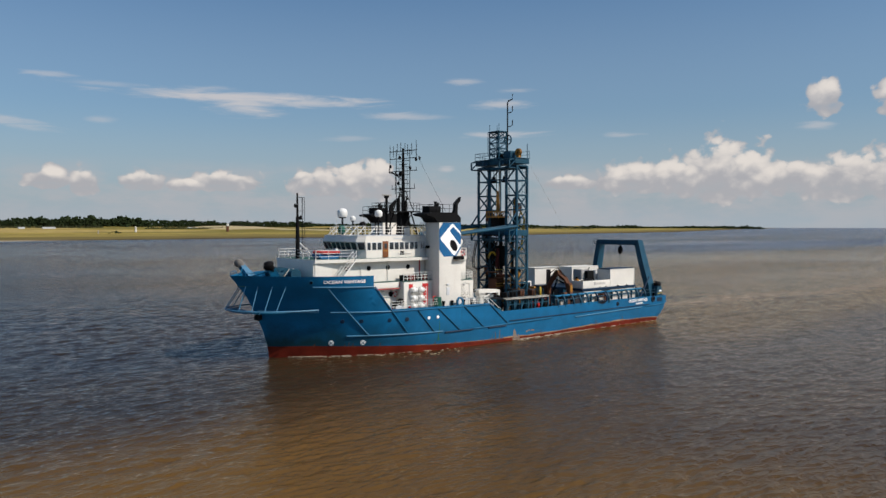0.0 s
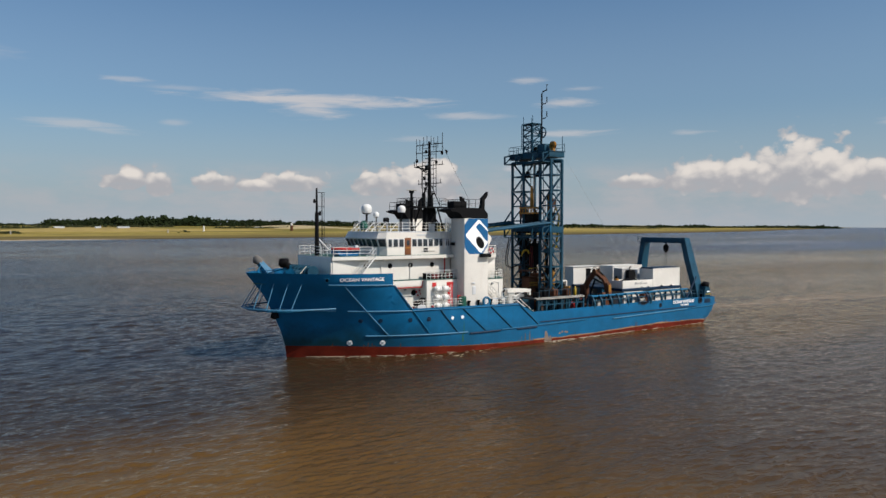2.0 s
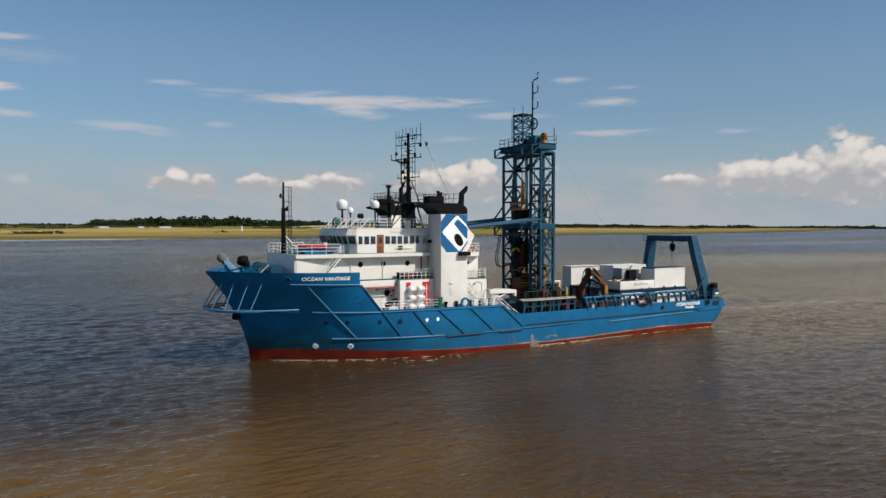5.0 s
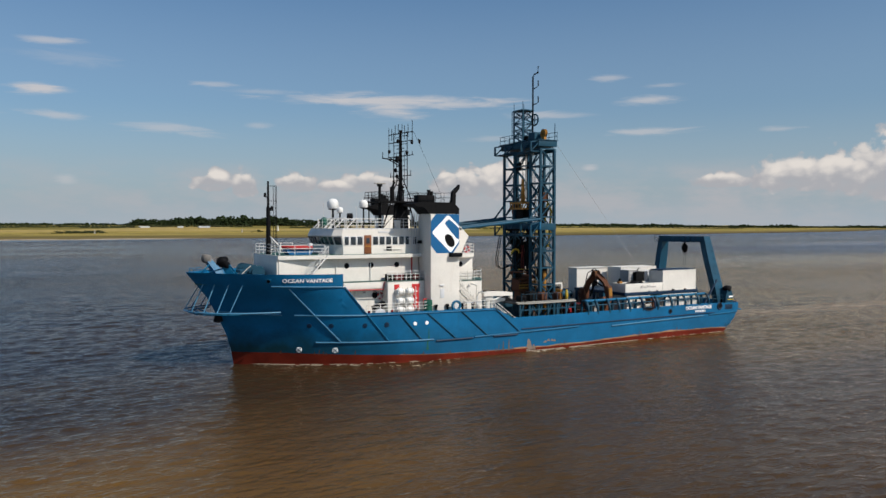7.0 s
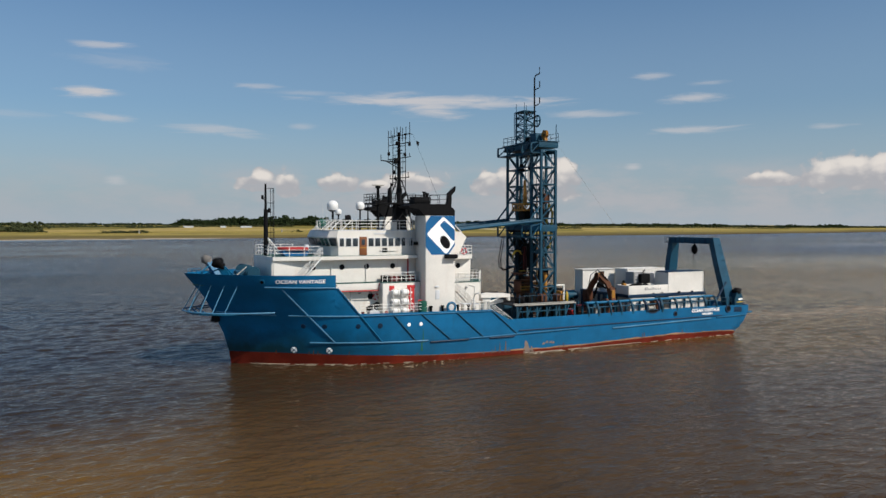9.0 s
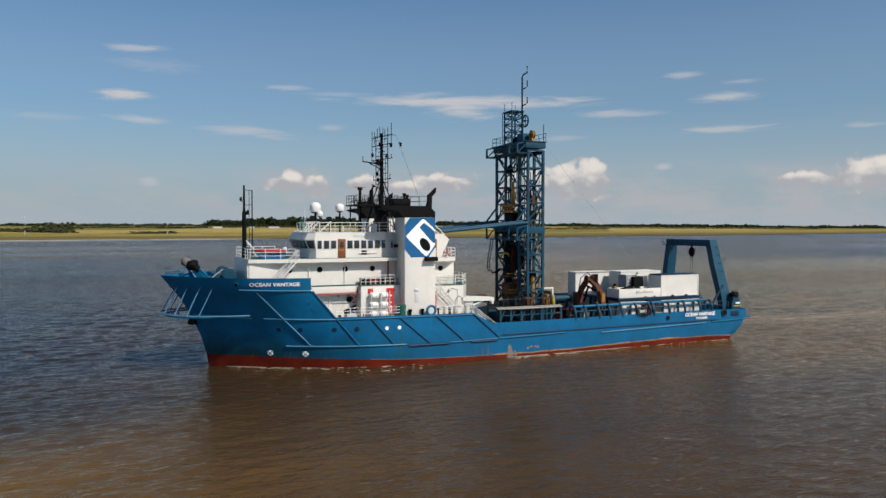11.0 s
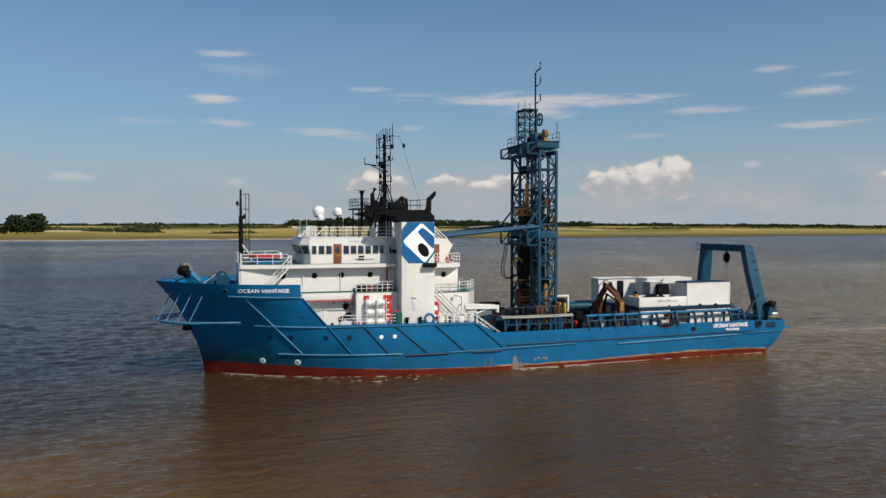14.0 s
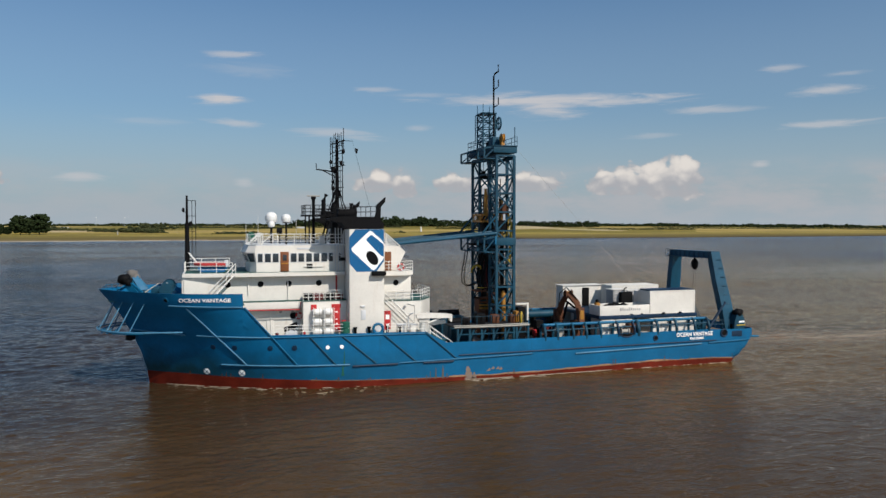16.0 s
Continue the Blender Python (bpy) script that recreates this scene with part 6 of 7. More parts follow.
part("block", Geo().box(47.4, 48.8, -.5, 1.1, 14.9, 16.6, .12), BLACK, der, "dark travelling block")
for y in (-1.1, 1.2):
    part("counterweight", Geo().prism([(47.5, 21.6), (48.3, 21.6), (48.05, 22.5), (47.75, 22.5)], "y", y - .2, y + .2), BLACK, der, "dark hanging counterweight")
    bar("hanger", (47.9, y, 22.4), (47.9, y, 23.6), .04, BLACK, der, 6)
part("swivel", Geo().tube([(47.85, .3, 8.7), (47.85, .3, 12.0)], .3, 14, .24), MAROON, der, "dark red top drive")
part("drive_motor", Geo().box(48.1, 49.1, -.5, 1.1, 9.4, 12.4, .1), BLACK, der)
part("drill_pipe", Geo().tube([(48.5, .1, 3.0), (48.5, .1, 17.0)], .12, 8), BLACK, der)
part("yoke", Geo().tube([(46.05, .3, 10.6), (46.15, .3, 11.0), (46.45, .3, 11.38), (46.8, .3, 11.47), (47.15, .3, 11.35), (47.45, .3, 10.95)], .13, 8), YELLOW, der, "yellow curved hose guide")
part("wrench_frame", Geo().box(46.75, 46.95, -.5, 1.1, 6.1, 7.75, .04).box(48.2, 48.4, -.5, 1.1, 6.1, 7.75, .04).box(46.75, 48.4, -.5, 1.1, 7.55, 7.75, .04).box(46.75, 48.4, -.5, 1.1, 6.1, 6.3, .04), RUST, der, "rusty brown iron roughneck frame")
for z in (6.55, 6.9, 7.25):
    part("frame_slat", Geo().box(46.8, 48.35, -.55, -.45, z - .1, z + .1, .02), ORANGE if z < 7 else RUST, der)
for x in (47.1, 47.6, 48.0):
    part("wrench_leg", Geo().box(x - .12, x + .12, -.3, .9, 3.0, 6.1, .03), RUST, der)
for k in range(7):
    z = 3.4 + .72 * k
    part("pipe_handler", Geo().box(48.3, 49.3, -1.0 + .1 * (k % 3), 1.2 - .15 * (k % 2), z, z + .45, .06), (RUST, ORANGE, RUST, BLACK)[k % 4], der, "rusty pipe handling gear")
part("shelf", Geo().box(46.4, 48.0, -.8, 1.3, 8.5, 8.62, .02), RUST, der, "rusty shelf plate")
bar("shelf_rail", (46.4, -.8, 8.95), (48.0, -.8, 8.95), .05, YELLOW, der, 6)
for y, z0, z1 in ((-1.3, 5, 23.5), (1.35, 5, 23.5), (-.9, 18, 24), (.5, 18, 24), (.75, 18, 24)):
    bar("hoist_wire", (48.6, y, z0), (48.6, y, z1), .05, BLACK if abs(y) > 1 else ROPE, der, 6)
for dx, r in ((0, .07), (.3, .06)):
    part("hose", Geo().tube([(46.5 + dx, 3.6, 13.2), (46.3 + dx, 3.8, 11.5), (46.1 + dx, 3.9, 10.2), (46.2 + dx, 3.9, 9.2), (46.6 + dx, 3.5, 8.8), (47.3 + dx, 2.8, 9.2)], r, 8), BLACK, der, "hanging black hose")
for y, z0, z1, m in ((-2.4, 14.9, 19.2, ORANGE), (-3.2, 3.1, 8.8, ORANGE), (-2.5, 3.0, 7.5, RUST), (2.6, 14.9, 18.0, BLACK), (2.4, 3, 11, BLACK), (3.4, 3, 12.5, BLACK)):
    part("tower_cylinder", Geo().lathe([(.2, 0), (.26, .1), (.26, z1 - z0 - .4), (.15, z1 - z0)], (48.7, y, z0), 12), m, der, "hydraulic cylinder inside the tower")
part("service_loop", Geo().box(48.0, 48.4, 2.2, 3.6, 12, 15, .1), BLACK, der)
for y, z0, z1 in ((-1.25, 3.0, 13.9), (1.3, 3.0, 13.9)):
    part("guide_rail", Geo().box(49.2, 49.5, y - .16, y + .16, z0, z1), BLACK, der, "dark guide rail of the top drive")
for k, (y, z, w, hh) in enumerate(((2.9, 4.6, .9, 2.4), (3.1, 8.0, .8, 1.4), (2.8, 10.6, 1.0, 1.8), (-2.9, 4.2, .8, 2.0), (-2.7, 8.2, .7, 1.2), (2.9, 16.0, .7, 1.2), (-2.8, 15.6, .6, 1.1))):
    part("winch_box", Geo().box(48.1, 49.3, y - w / 2, y + w / 2, z, z + hh, .12), (BLACK, RUST, BLACK, DERRICKBLUE)[k % 4], der, "machinery mounted in the tower")
for k in range(9):
    y = -1.5 + 3.0 * k / 8
    part("loop_hose", Geo().tube([(47.5, y, 12.8), (47.2, y + .1, 10.8 - .3 * (k % 3)), (47.3, y + .2, 9.4 - .4 * (k % 4)), (47.6, y + .15, 8.6)], .06, 6), BLACK, der, "hanging black hose")
part("hose_coil", Geo().tube([(49.5, -2.2, 14.9), (49.6, -2.3, 16.4), (49.4, -2.9, 17.4), (49.6, -3.4, 16.2), (49.5, -3.3, 14.6), (49.6, -2.9, 12.4)], .13, 8), YELLOW, der, "yellow hose hung inside the tower")
part("motor_block", Geo().box(48.6, 49.4, -3.1, -2.1, 17.4, 18.6, .1), RUST, der, "rusty hoist motor")
part("lamp_cluster", Geo().box(49.3, 49.8, -3.0, -2.4, 11.8, 12.3, .1), YELLOW, der, "yellow lamp housing")
for y in (-2.1, -2.6, -3.1, -3.5):
    bar("tower_pipe", (48.2, y, 3.0), (48.2, y, 13.6 + 2.2 * abs(y)), .06, BLACK if y < -2.3 else ORANGE, der, 6)
part("valve_block", Geo().box(47.9, 49.0, -3.2, -2.2, 11.1, 11.7, .05), DERRICKBLUE, der)
for y0, y1, z in ((PY0, PY1, 9.2), (SY0, SY1, 9.2), (PY0, PY1, 19.6), (SY0, SY1, 19.6)):
    part("landing", Geo().box(X0, X1, y0, y1, z, z + .1), DERRICKBLUE, der)
for k in range(20):
    bar("ladder_rung", (X1 + .12, PY0 + .5, 5 + k * .95), (X1 + .12, PY0 + 1.1, 5 + k * .95), .03, DERRICKBLUE, der, 6)
for y in (PY0 + .5, PY0 + 1.1):
    bar("ladder_rail", (X1 + .12, y, 3.0), (X1 + .12, y, 24.9), .035, DERRICKBLUE, der, 6)
for k in range(6):      # cable and hose bundles up the starboard tower, added black to deepen its shade
    y = 2.0 + .28 * k
    bar("riser", (48.2 + .12 * (k % 3), y, 3.0), (48.2 + .12 * (k % 3), y, 13.0 + 1.3 * (k * 5 % 7)), .07 + .02 * (k % 2), BLACK, der, 6)
# black sheet added behind them, standing for the shade inside the tower
part("shade_sheet", Geo().box(48.9, 49.05, 2.1, 3.9, 3.2, 13.6, .02), BLACK, der, "dark sheet standing for the shade inside the tower")
# crown
ct = lattice("crown_tower", 46.9 + .3, 48.7, -.6, 1.35, 25.0, 29.0, 5, .08, DERRICKBLUE)
part("crown_top", Geo().box(47.05, 48.85, -.75, 1.5, 28.95, 29.1, .02), DERRICKBLUE, der)
for x, y in ((47.2, 1.35), (48.7, 1.35), (47.2, -.6)):
    bar("spike", (x, y, 29.0), (x, y, 30.1), .04, DERRICKBLUE, der, 6)
bar("crown_ladder", (47.0, 1.5, 25.6), (47.0, 1.5, 29.0), .05, DERRICKBLUE, der, 6)
part("sheave", Geo().ring((49.2, -.4, 27.9), .7, .1, "x", 20, 6).tube([(49.2, -.4, 27.2), (49.2, -.4, 28.6)], .06).tube([(49.2, -1.1, 27.9), (49.2, .3, 27.9)], .06), DERRICKBLUE, der, "blue crown sheave wheel")
bar("sheave_arm", (48.7, -.6, 27.9), (49.2, -.4, 27.9), .1, DERRICKBLUE, der, 4)
part("cable_sheave", Geo().lathe([(.2, -.2), (.55, -.16), (.42, 0), (.55, .16), (.2, .2)], (48.5, -3.3, 25.85), 18, "x"), ORANGE, der, "yellow cable sheave")
part("sheave_stand", Geo().prism([(-3.6, 25.0), (-3.0, 25.0), (-3.1, 25.9), (-3.5, 25.9)], "x", 48.3, 48.7), ORANGE, der)
part("crown_winch", Geo().box(47.6, 49.0, -2.6, -1.2, 25.0, 26.1, .12), DERRICKBLUE, der)
part("crown_winch", Geo().lathe([(.45, -.5), (.45, .5)], (48.5, .3, 25.5), 14, "y"), BLACK, der)
pole = part("aerial_pole", Geo().tube([(48.2, -1.35, 25.0), (48.2, -1.35, 33.1), (48.25, -1.5, 33.35), (48.5, -2.0, 33.55), (48.5, -2.05, 34.3)], .1, 8), BLACK, der, "dark aerial pole with bent arms")
for z in (29.6, 31.6):
    part("aerial_arm", Geo().tube([(48.2, -1.35, z), (48.4, -1.9, z + .12), (48.5, -2.05, z + .25), (48.5, -2.05, z + 1.0)], .07, 8), BLACK, pole)
for p, q in (((49.8, -3.8, 25.0), (49.8, -3.8, 27.1)),):
    bar("lamp_post", p, q, .05, DERRICKBLUE, der)
railing([(47.1, .2, 25.02), (47.1, 4.4, 25.02), (50.0, 4.4, 25.02)], 1.0, "blue railing on the derrick crown", DERRICKBLUE, 2, 1.2, .035)
railing([(50.0, -4.0, 25.02), (50.0, 4.4, 25.02)], 1.0, "blue railing on the derrick crown", DERRICKBLUE, 2, 1.6, .035)
# pipe booms running forward to the house
for y, yf in ((-3.85, -3.9), (4.1, 3.9)):
    bm_ = thing("pipe_boom", "long blue tubular boom from the derrick to the deckhouse", "boom", (42, y, 14.2), "pipe booms")
    part("tube", Geo().tube([(36.2, yf, 14.15), (47.6, y, 15.25)], .18, 10), GANTRY if y < 0 else DERRICKBLUE, bm_)
    part("tube", Geo().tube([(36.2, yf + .5, 14.3), (47.6, y + .5, 15.45)], .14, 8), DERRICKBLUE, bm_)
    bar("stay", (45.9, y, 15.2), (47.6, y, 17.2), .12, DERRICKBLUE, bm_)
    bar("stay", (45.0, y, 14.95), (45.9, y, 15.2), .12, DERRICKBLUE, bm_)
cab = thing("guy_wire", "thin steel wire slanting from the derrick to the containers", "wire", (67.8, .7, 8.7))
bar("wire", (49.9, -3.6, 24.9), (67.8, .7, 8.7), .01, ROPE, cab, 6)

# drill floor platform at the port side
df = thing("drill_floor", "raised drill floor with a pale curved edge on blue frames", "platform", (46, -6, 2.95))
edge = [(41.35, -8.1), (43.4, -8.36), (45.6, -8.42), (47.8, -8.36), (49.8, -8.1)]
part("edge_beam", Geo().tube([(x, y, 5.5 - .0 * i) for i, (x, y) in enumerate(edge)], .085, 8), ROPE, df, "pale worn edge of the drill floor")
part("edge_beam", Geo().tube([(x, y + .35, 5.62) for x, y in edge], .06, 8), ROPE, df)
part("floor", Geo().prism(edge + [(49.8, -4.6), (41.35, -4.6)], "z", 5.4, 5.5), RUBBER, df, "dark steel grating")
for i in range(7):
    x = 41.7 + 1.32 * i
    y = -8.1
    bar("stanchion", (x, y, 2.96), (x, y, 5.36), .1, DERRICKBLUE, df, 4)
    bar("stanchion", (x, -4.9, 2.96), (x, -4.9, 5.36), .1, DERRICKBLUE, df, 4)
    if i < 6:
        bar("frame_rail", (x, y - .05, 4.75), (x + 1.32, y - .05, 4.75), .06, DERRICKBLUE, df, 4)
        bar("frame_brace", (x, y, 4.1), (x + .5, y, 5.3), .07, DERRICKBLUE, df, 4)
for x in (42.3, 44.0, 45.6, 47.4, 49.2):
    bar("handrail_post", (x, -7.6, 5.5), (x, -7.6, 6.6), .04, DERRICKBLUE, df, 6)
bar("handrail", (42.3, -7.6, 6.5), (49.2, -7.6, 6.5), .025, DERRICKBLUE, df, 6)
for x, y, w, h, m, lab in ((43.2, -6.2, .8, .7, BLACK, "dark grey"), (45.0, -5.6, 1.0, 1.1, BLACK, "dark grey"), (49.3, -5.4, .35, 1.2, ORANGE, "orange yellow"), (46.8, -5.4, .8, .9, RUST, "rusty brown"), (48.6, -5.8, .5, .9, RUST, "rusty brown")):
    mb = thing("drill_machine", lab + " drilling control machine on the drill floor", "machine", (x, y, 5.5), "drill floor machines")
    part("body", Geo().box(x - w / 2, x + w / 2, y - .5, y + .5, 5.5, 5.5 + h, .07), m, mb)
    part("pipe", Geo().tube([(x, y - .55, 5.6), (x, y - .6, 5.5 + h * .7), (x + .4, y - .3, 5.55 + h)], .06, 6), BLACK, mb)
for x, y, w, d_, h in ((43.5, -2.4, 2.6, 3.2, 3.0), (44.2, 3.0, 3.0, 3.4, 3.4), (42.0, 5.6, 2.0, 2.6, 3.0), (51.5, 3.6, 1.6, 3.0, 2.4), (52.6, 5.6, 5.0, 2.0, 2.9)):
    pk = thing("machinery_skid", "dark blue machinery skid on the working deck", "machinery", (x, y, 2.95), "machinery skids")
    part("base", Geo().box(x - w / 2, x + w / 2, y - d_ / 2, y + d_ / 2, 2.95, 3.2, .03), BLACK, pk)
    part("body", Geo().box(x - w / 2 + .1, x + w / 2 - .1, y - d_ / 2 + .1, y + d_ / 2 - .1, 3.2, 2.95 + h * .75, .1), DERRICKBLUE, pk)
    part("tank", Geo().lathe([(.1, -w * .42), (.45, -w * .4), (.45, w * .4), (.1, w * .42)], (x, y, 2.95 + h * .8), 14, "x"), BLACK, pk)


# ---------------------------------------------------------------- after deck
def container(x0, x1, y0, y1, z0, z1, label, mat=None, roof=None, ribs=True, group="containers"):
    """A steel container: corner posts, rails, corrugated sides."""
    mat = mat or WHITE
    t = thing("container", label, "container", ((x0 + x1) / 2, (y0 + y1) / 2, z0), group)
    part("shell", Geo().box(x0 + .04, x1 - .04, y0 + .04, y1 - .04, z0 + .05, z1 - .06), mat, t)
    for x in (x0, x1 - .14):
        for y in (y0, y1 - .14):
            part("corner_post", Geo().box(x, x + .14, y, y + .14, z0, z1, .02), mat, t)
    for y in (y0, y1 - .12):
        part("rail", Geo().box(x0 + .14, x1 - .14, y, y + .12, z0, z0 + .16, .02), mat, t)
        part("rail", Geo().box(x0 + .14, x1 - .14, y, y + .12, z1 - .12, z1, .02), mat, t)
    part("roof", Geo().box(x0 + .14, x1 - .14, y0 + .12, y1 - .12, z1 - .08, z1 + (.1 if roof else -.02)), roof or mat, t, "navy blue roof panel" if roof else "")
    if ribs:
        n = int((x1 - x0) / .55)
        for k in range(1, n):
            x = x0 + (x1 - x0) * k / n
            part("rib", Geo().box(x - .09, x + .09, y0 + .015, y0 + .04, z0 + .16, z1 - .12), mat, t)
    return t


lab = container(59.6, 65.1, 4.0, 5.9, 2.96, 8.5, "tall white laboratory container with a dark open doorway", ribs=False)
part("doorway", Geo().box(62.3, 63.25, 3.97, 4.05, 5.9, 8.2, .02), BLACK, lab, "dark open doorway")
part("roof_rim", Geo().box(59.45, 65.2, 3.9, 6.0, 8.5, 8.56, .01), WHITE, lab)
stage = thing("container_stage", "dark blue steel stage carrying the upper containers", "platform", (65.5, 0, 2.95))
part("deck", Geo().box(59.1, 72.0, -6.3, 3.9, 5.5, 5.88, .03), NAVY, stage)
for x in (59.3, 63.5, 65.4, 71.8):
    for y in (-3.6, 0, 3.7):
        bar("column", (x, y, 2.96), (x, y, 5.5), .12, NAVY, stage, 4)
container(59.35, 63.3, -6.42, -3.9, 2.96, 5.4, "white steel container on the working deck under the stage")
container(65.6, 71.75, -6.42, -3.9, 2.96, 5.4, "white steel container on the working deck under the stage")
container(60.2, 70.0, .5, 3.0, 2.96, 5.4, "white steel container on the working deck under the stage", GREYWHITE)
container(65.65, 71.7, -6.3, -3.7, 5.88, 8.55, "plain white container with a navy blue roof on the stage", roof=NAVY, ribs=False)
container(64.6, 71.2, .6, 3.3, 5.88, 8.7, "white container with rust marks at the back of the stage", ribs=True)
cw = thing("office_unit", "white low container bin with a plain faded sign", "bin", (62.4, -5, 5.88))
for name, b in (("side", (59.2, 65.6, -6.3, -6.2)), ("side", (59.2, 65.6, -3.8, -3.7)), ("end", (59.2, 59.3, -6.2, -3.8)), ("end", (65.5, 65.6, -6.2, -3.8))):
    part(name, Geo().box(*b, 5.88, 7.0, .02), WHITE, cw)
part("bin_floor", Geo().box(59.3, 65.5, -6.2, -3.8, 5.9, 6.0), GREYWHITE, cw)
sg = part("faded_sign", Geo().box(61.75, 61.95, -6.325, -6.3, 6.35, 6.7, .01), GREY, cw, "faded grey sign mark")
for k in range(9):
    part("letter_bar", Geo().box(62.05 + .27 * k, 62.2 + .27 * k, -6.318, -6.3, 6.38, 6.38 + (.34 if k in (0, 3, 4) else .22)), GREY, cw)
for x in (63.2, 64.6):
    part("slot", Geo().box(x - .18, x + .18, -6.32, -6.29, 5.9, 6.0), BLACK, cw)
for x in (67.4, 69.6):
    fs = thing("fork_pocket_block", "small black block under the container edge", "block", (x, -6.36, 5.88), "container blocks")
    part("block", Geo().box(x - .16, x + .16, -6.5, -6.34, 5.88, 6.05, .02), BLACK, fs)
heap = thing("tarpaulin_heap", "dark tarpaulin heap lying in the white bin", "tarpaulin", (61.8, -5, 6.0))
g = Geo()
for k in range(5):
    clump(g, (60.7 + .55 * k, -5.0 + .2 * (k % 2), 6.55 + .1 * (k % 3)), .62, .8, k * 3.1)
part("cover", g, BLACK, heap, smooth=80)
yb = thing("yellow_pump", "yellow pump unit at the end of the bin", "pump", (59.8, -4.6, 6.0))
part("body", Geo().box(59.5, 60.0, -4.9, -4.3, 6.0, 7.25, .1), ORANGE, yb)
part("cap", Geo().lathe([(.2, 0), (.2, .25), (.1, .35)], (59.75, -4.6, 7.25), 10), BLACK, yb)
for x0, x1, y0, y1, z1, m, l in ((62.8, 64.6, -2.9, -1.2, 8.45, GREY, "grey"), (64.75, 65.5, -3.0, -1.4, 8.3, GREY, "grey"), (66.2, 68.0, -2.9, -.6, 8.2, GREYWHITE, "grey")):
    cb = thing("equipment_cabinet", l + " steel equipment cabinet on the stage", "cabinet", ((x0 + x1) / 2, (y0 + y1) / 2, 5.88), "equipment cabinets")
    part("body", Geo().box(x0, x1, y0, y1, 5.88, z1, .05), m, cb)
    part("door", Geo().box(x0 + .12, x1 - .12, y0 - .03, y0 + .01, 6.1, z1 - .2, .02), m, cb)
    for k in range(5):
        z = 6.4 + (z1 - 6.9) * k / 4
        part("louvre", Geo().prism([(y0 - .1, z), (y0 - .02, z + .12), (y0 - .02, z)], "x", x0 + .2, x1 - .2), m, cb)
    part("cap", Geo().box(x0 - .05, x1 + .05, y0 - .05, y1 + .05, z1, z1 + .06, .02), WHITE, cb)
dm = thing("generator", "dark generator between the cabinets", "generator", (64.3, -3.2, 5.88))
part("body", Geo().box(63.5, 65.0, -3.6, -2.95, 5.88, 8.25, .1), BLACK, dm)
part("pipe", Geo().tube([(64.1, -3.2, 8.2), (64.1, -3.2, 8.6), (64.4, -3.2, 8.75)], .08, 8), BLACK, dm)
# rust-brown knuckle crane
kc = thing("knuckle_crane", "rust-brown folded knuckle boom crane on the working deck", "crane", (56.3, -2.0, 2.95))
part("pedestal", Geo().lathe([(.7, 0), (.55, .3), (.5, 1.9), (.6, 2.1)], (56.2, -1.7, 2.95), 16), RUST, kc)
part("slew_column", Geo().box(55.8, 56.7, -2.2, -1.2, 5.0, 6.3, .08), RUST, kc)
part("main_boom", Geo().tube([(56.2, -1.7, 5.6), (56.35, -2.6, 7.2), (56.5, -3.5, 8.2)], .5, 4, .42), RUST, kc, "rusty greasy main boom")
part("knuckle", Geo().lathe([(.2, -.4), (.3, -.34), (.3, .34), (.2, .4)], (56.5, -3.6, 8.25), 10, "x"), ORANGE, kc, "orange knuckle pin housing")
part("knuckle_plate", Geo().prism([(-4.1, 7.9), (-3.2, 7.9), (-3.3, 8.5), (-3.75, 8.75), (-4.05, 8.5)], "x", 56.1, 56.2), RUST, kc)
part("knuckle_plate", Geo().prism([(-4.1, 7.9), (-3.2, 7.9), (-3.3, 8.5), (-3.75, 8.75), (-4.05, 8.5)], "x", 56.9, 57.0), RUST, kc)
part("outer_boom", Geo().tube([(56.55, -3.7, 8.3), (57.1, -4.7, 7.3), (57.3, -5.2, 6.4)], .44, 4, .4), RUST, kc)
part("outer_boom", Geo().tube([(57.3, -5.1, 6.7), (57.2, -5.7, 4.5)], .54, 4, .38), RUST, kc)
part("hose_guard", Geo().box(57.0, 57.5, -5.75, -5.55, 5.2, 6.5, .05), ORANGE, kc, "orange hose guard")
part("ram", Geo().tube([(56.3, -2.9, 5.3), (56.5, -3.6, 7.3)], .13, 8), BLACK, kc)
part("ram", Geo().tube([(56.6, -3.2, 7.3), (57.0, -4.5, 6.7)], .12, 8), BLACK, kc)
part("hose", Geo().tube([(56.1, -2.0, 6.6), (55.9, -2.8, 8.3), (56.3, -3.7, 9.0), (56.9, -4.6, 8.0), (57.5, -5.3, 6.6)], .06, 6), BLACK, kc)
part("hook_block", Geo().lathe([(.1, -.3), (.25, -.15), (.25, .2), (.1, .35)], (57.15, -5.85, 4.35), 10), BLACK, kc)
part("grab", Geo().prism([(-4.9, 2.96), (-3.2, 2.96), (-3.4, 4.6), (-4.2, 5.3), (-4.9, 4.7)], "x", 56.6, 58.0), RUST, kc, "rusty brown grab resting on deck")
bw = thing("blue_winch", "blue steel winch frame beside the brown crane", "winch", (58.2, -3.2, 2.95))
part("frame", Geo().prism([(57.6, 2.96), (58.8, 2.96), (58.6, 5.2), (57.9, 5.8)], "y", -3.6, -2.7), DERRICKBLUE, bw)
part("drum", Geo().lathe([(.6, -.4), (.6, -.32), (.35, -.3), (.35, .3), (.6, .32), (.6, .4)], (58.2, -3.15, 4.6), 16, "y"), BLACK, bw)
wp = thing("white_cabin", "narrow white-framed dark cabin aft of the derrick", "cabin", (51.5, -1.5, 2.95))
part("body", Geo().box(50.9, 51.9, -2.2, -.6, 2.96, 6.7, .05), BLACK, wp)
part("frame", Geo().box(51.95, 52.15, -2.4, -2.15, 5.2, 7.0, .03), WHITE, wp)
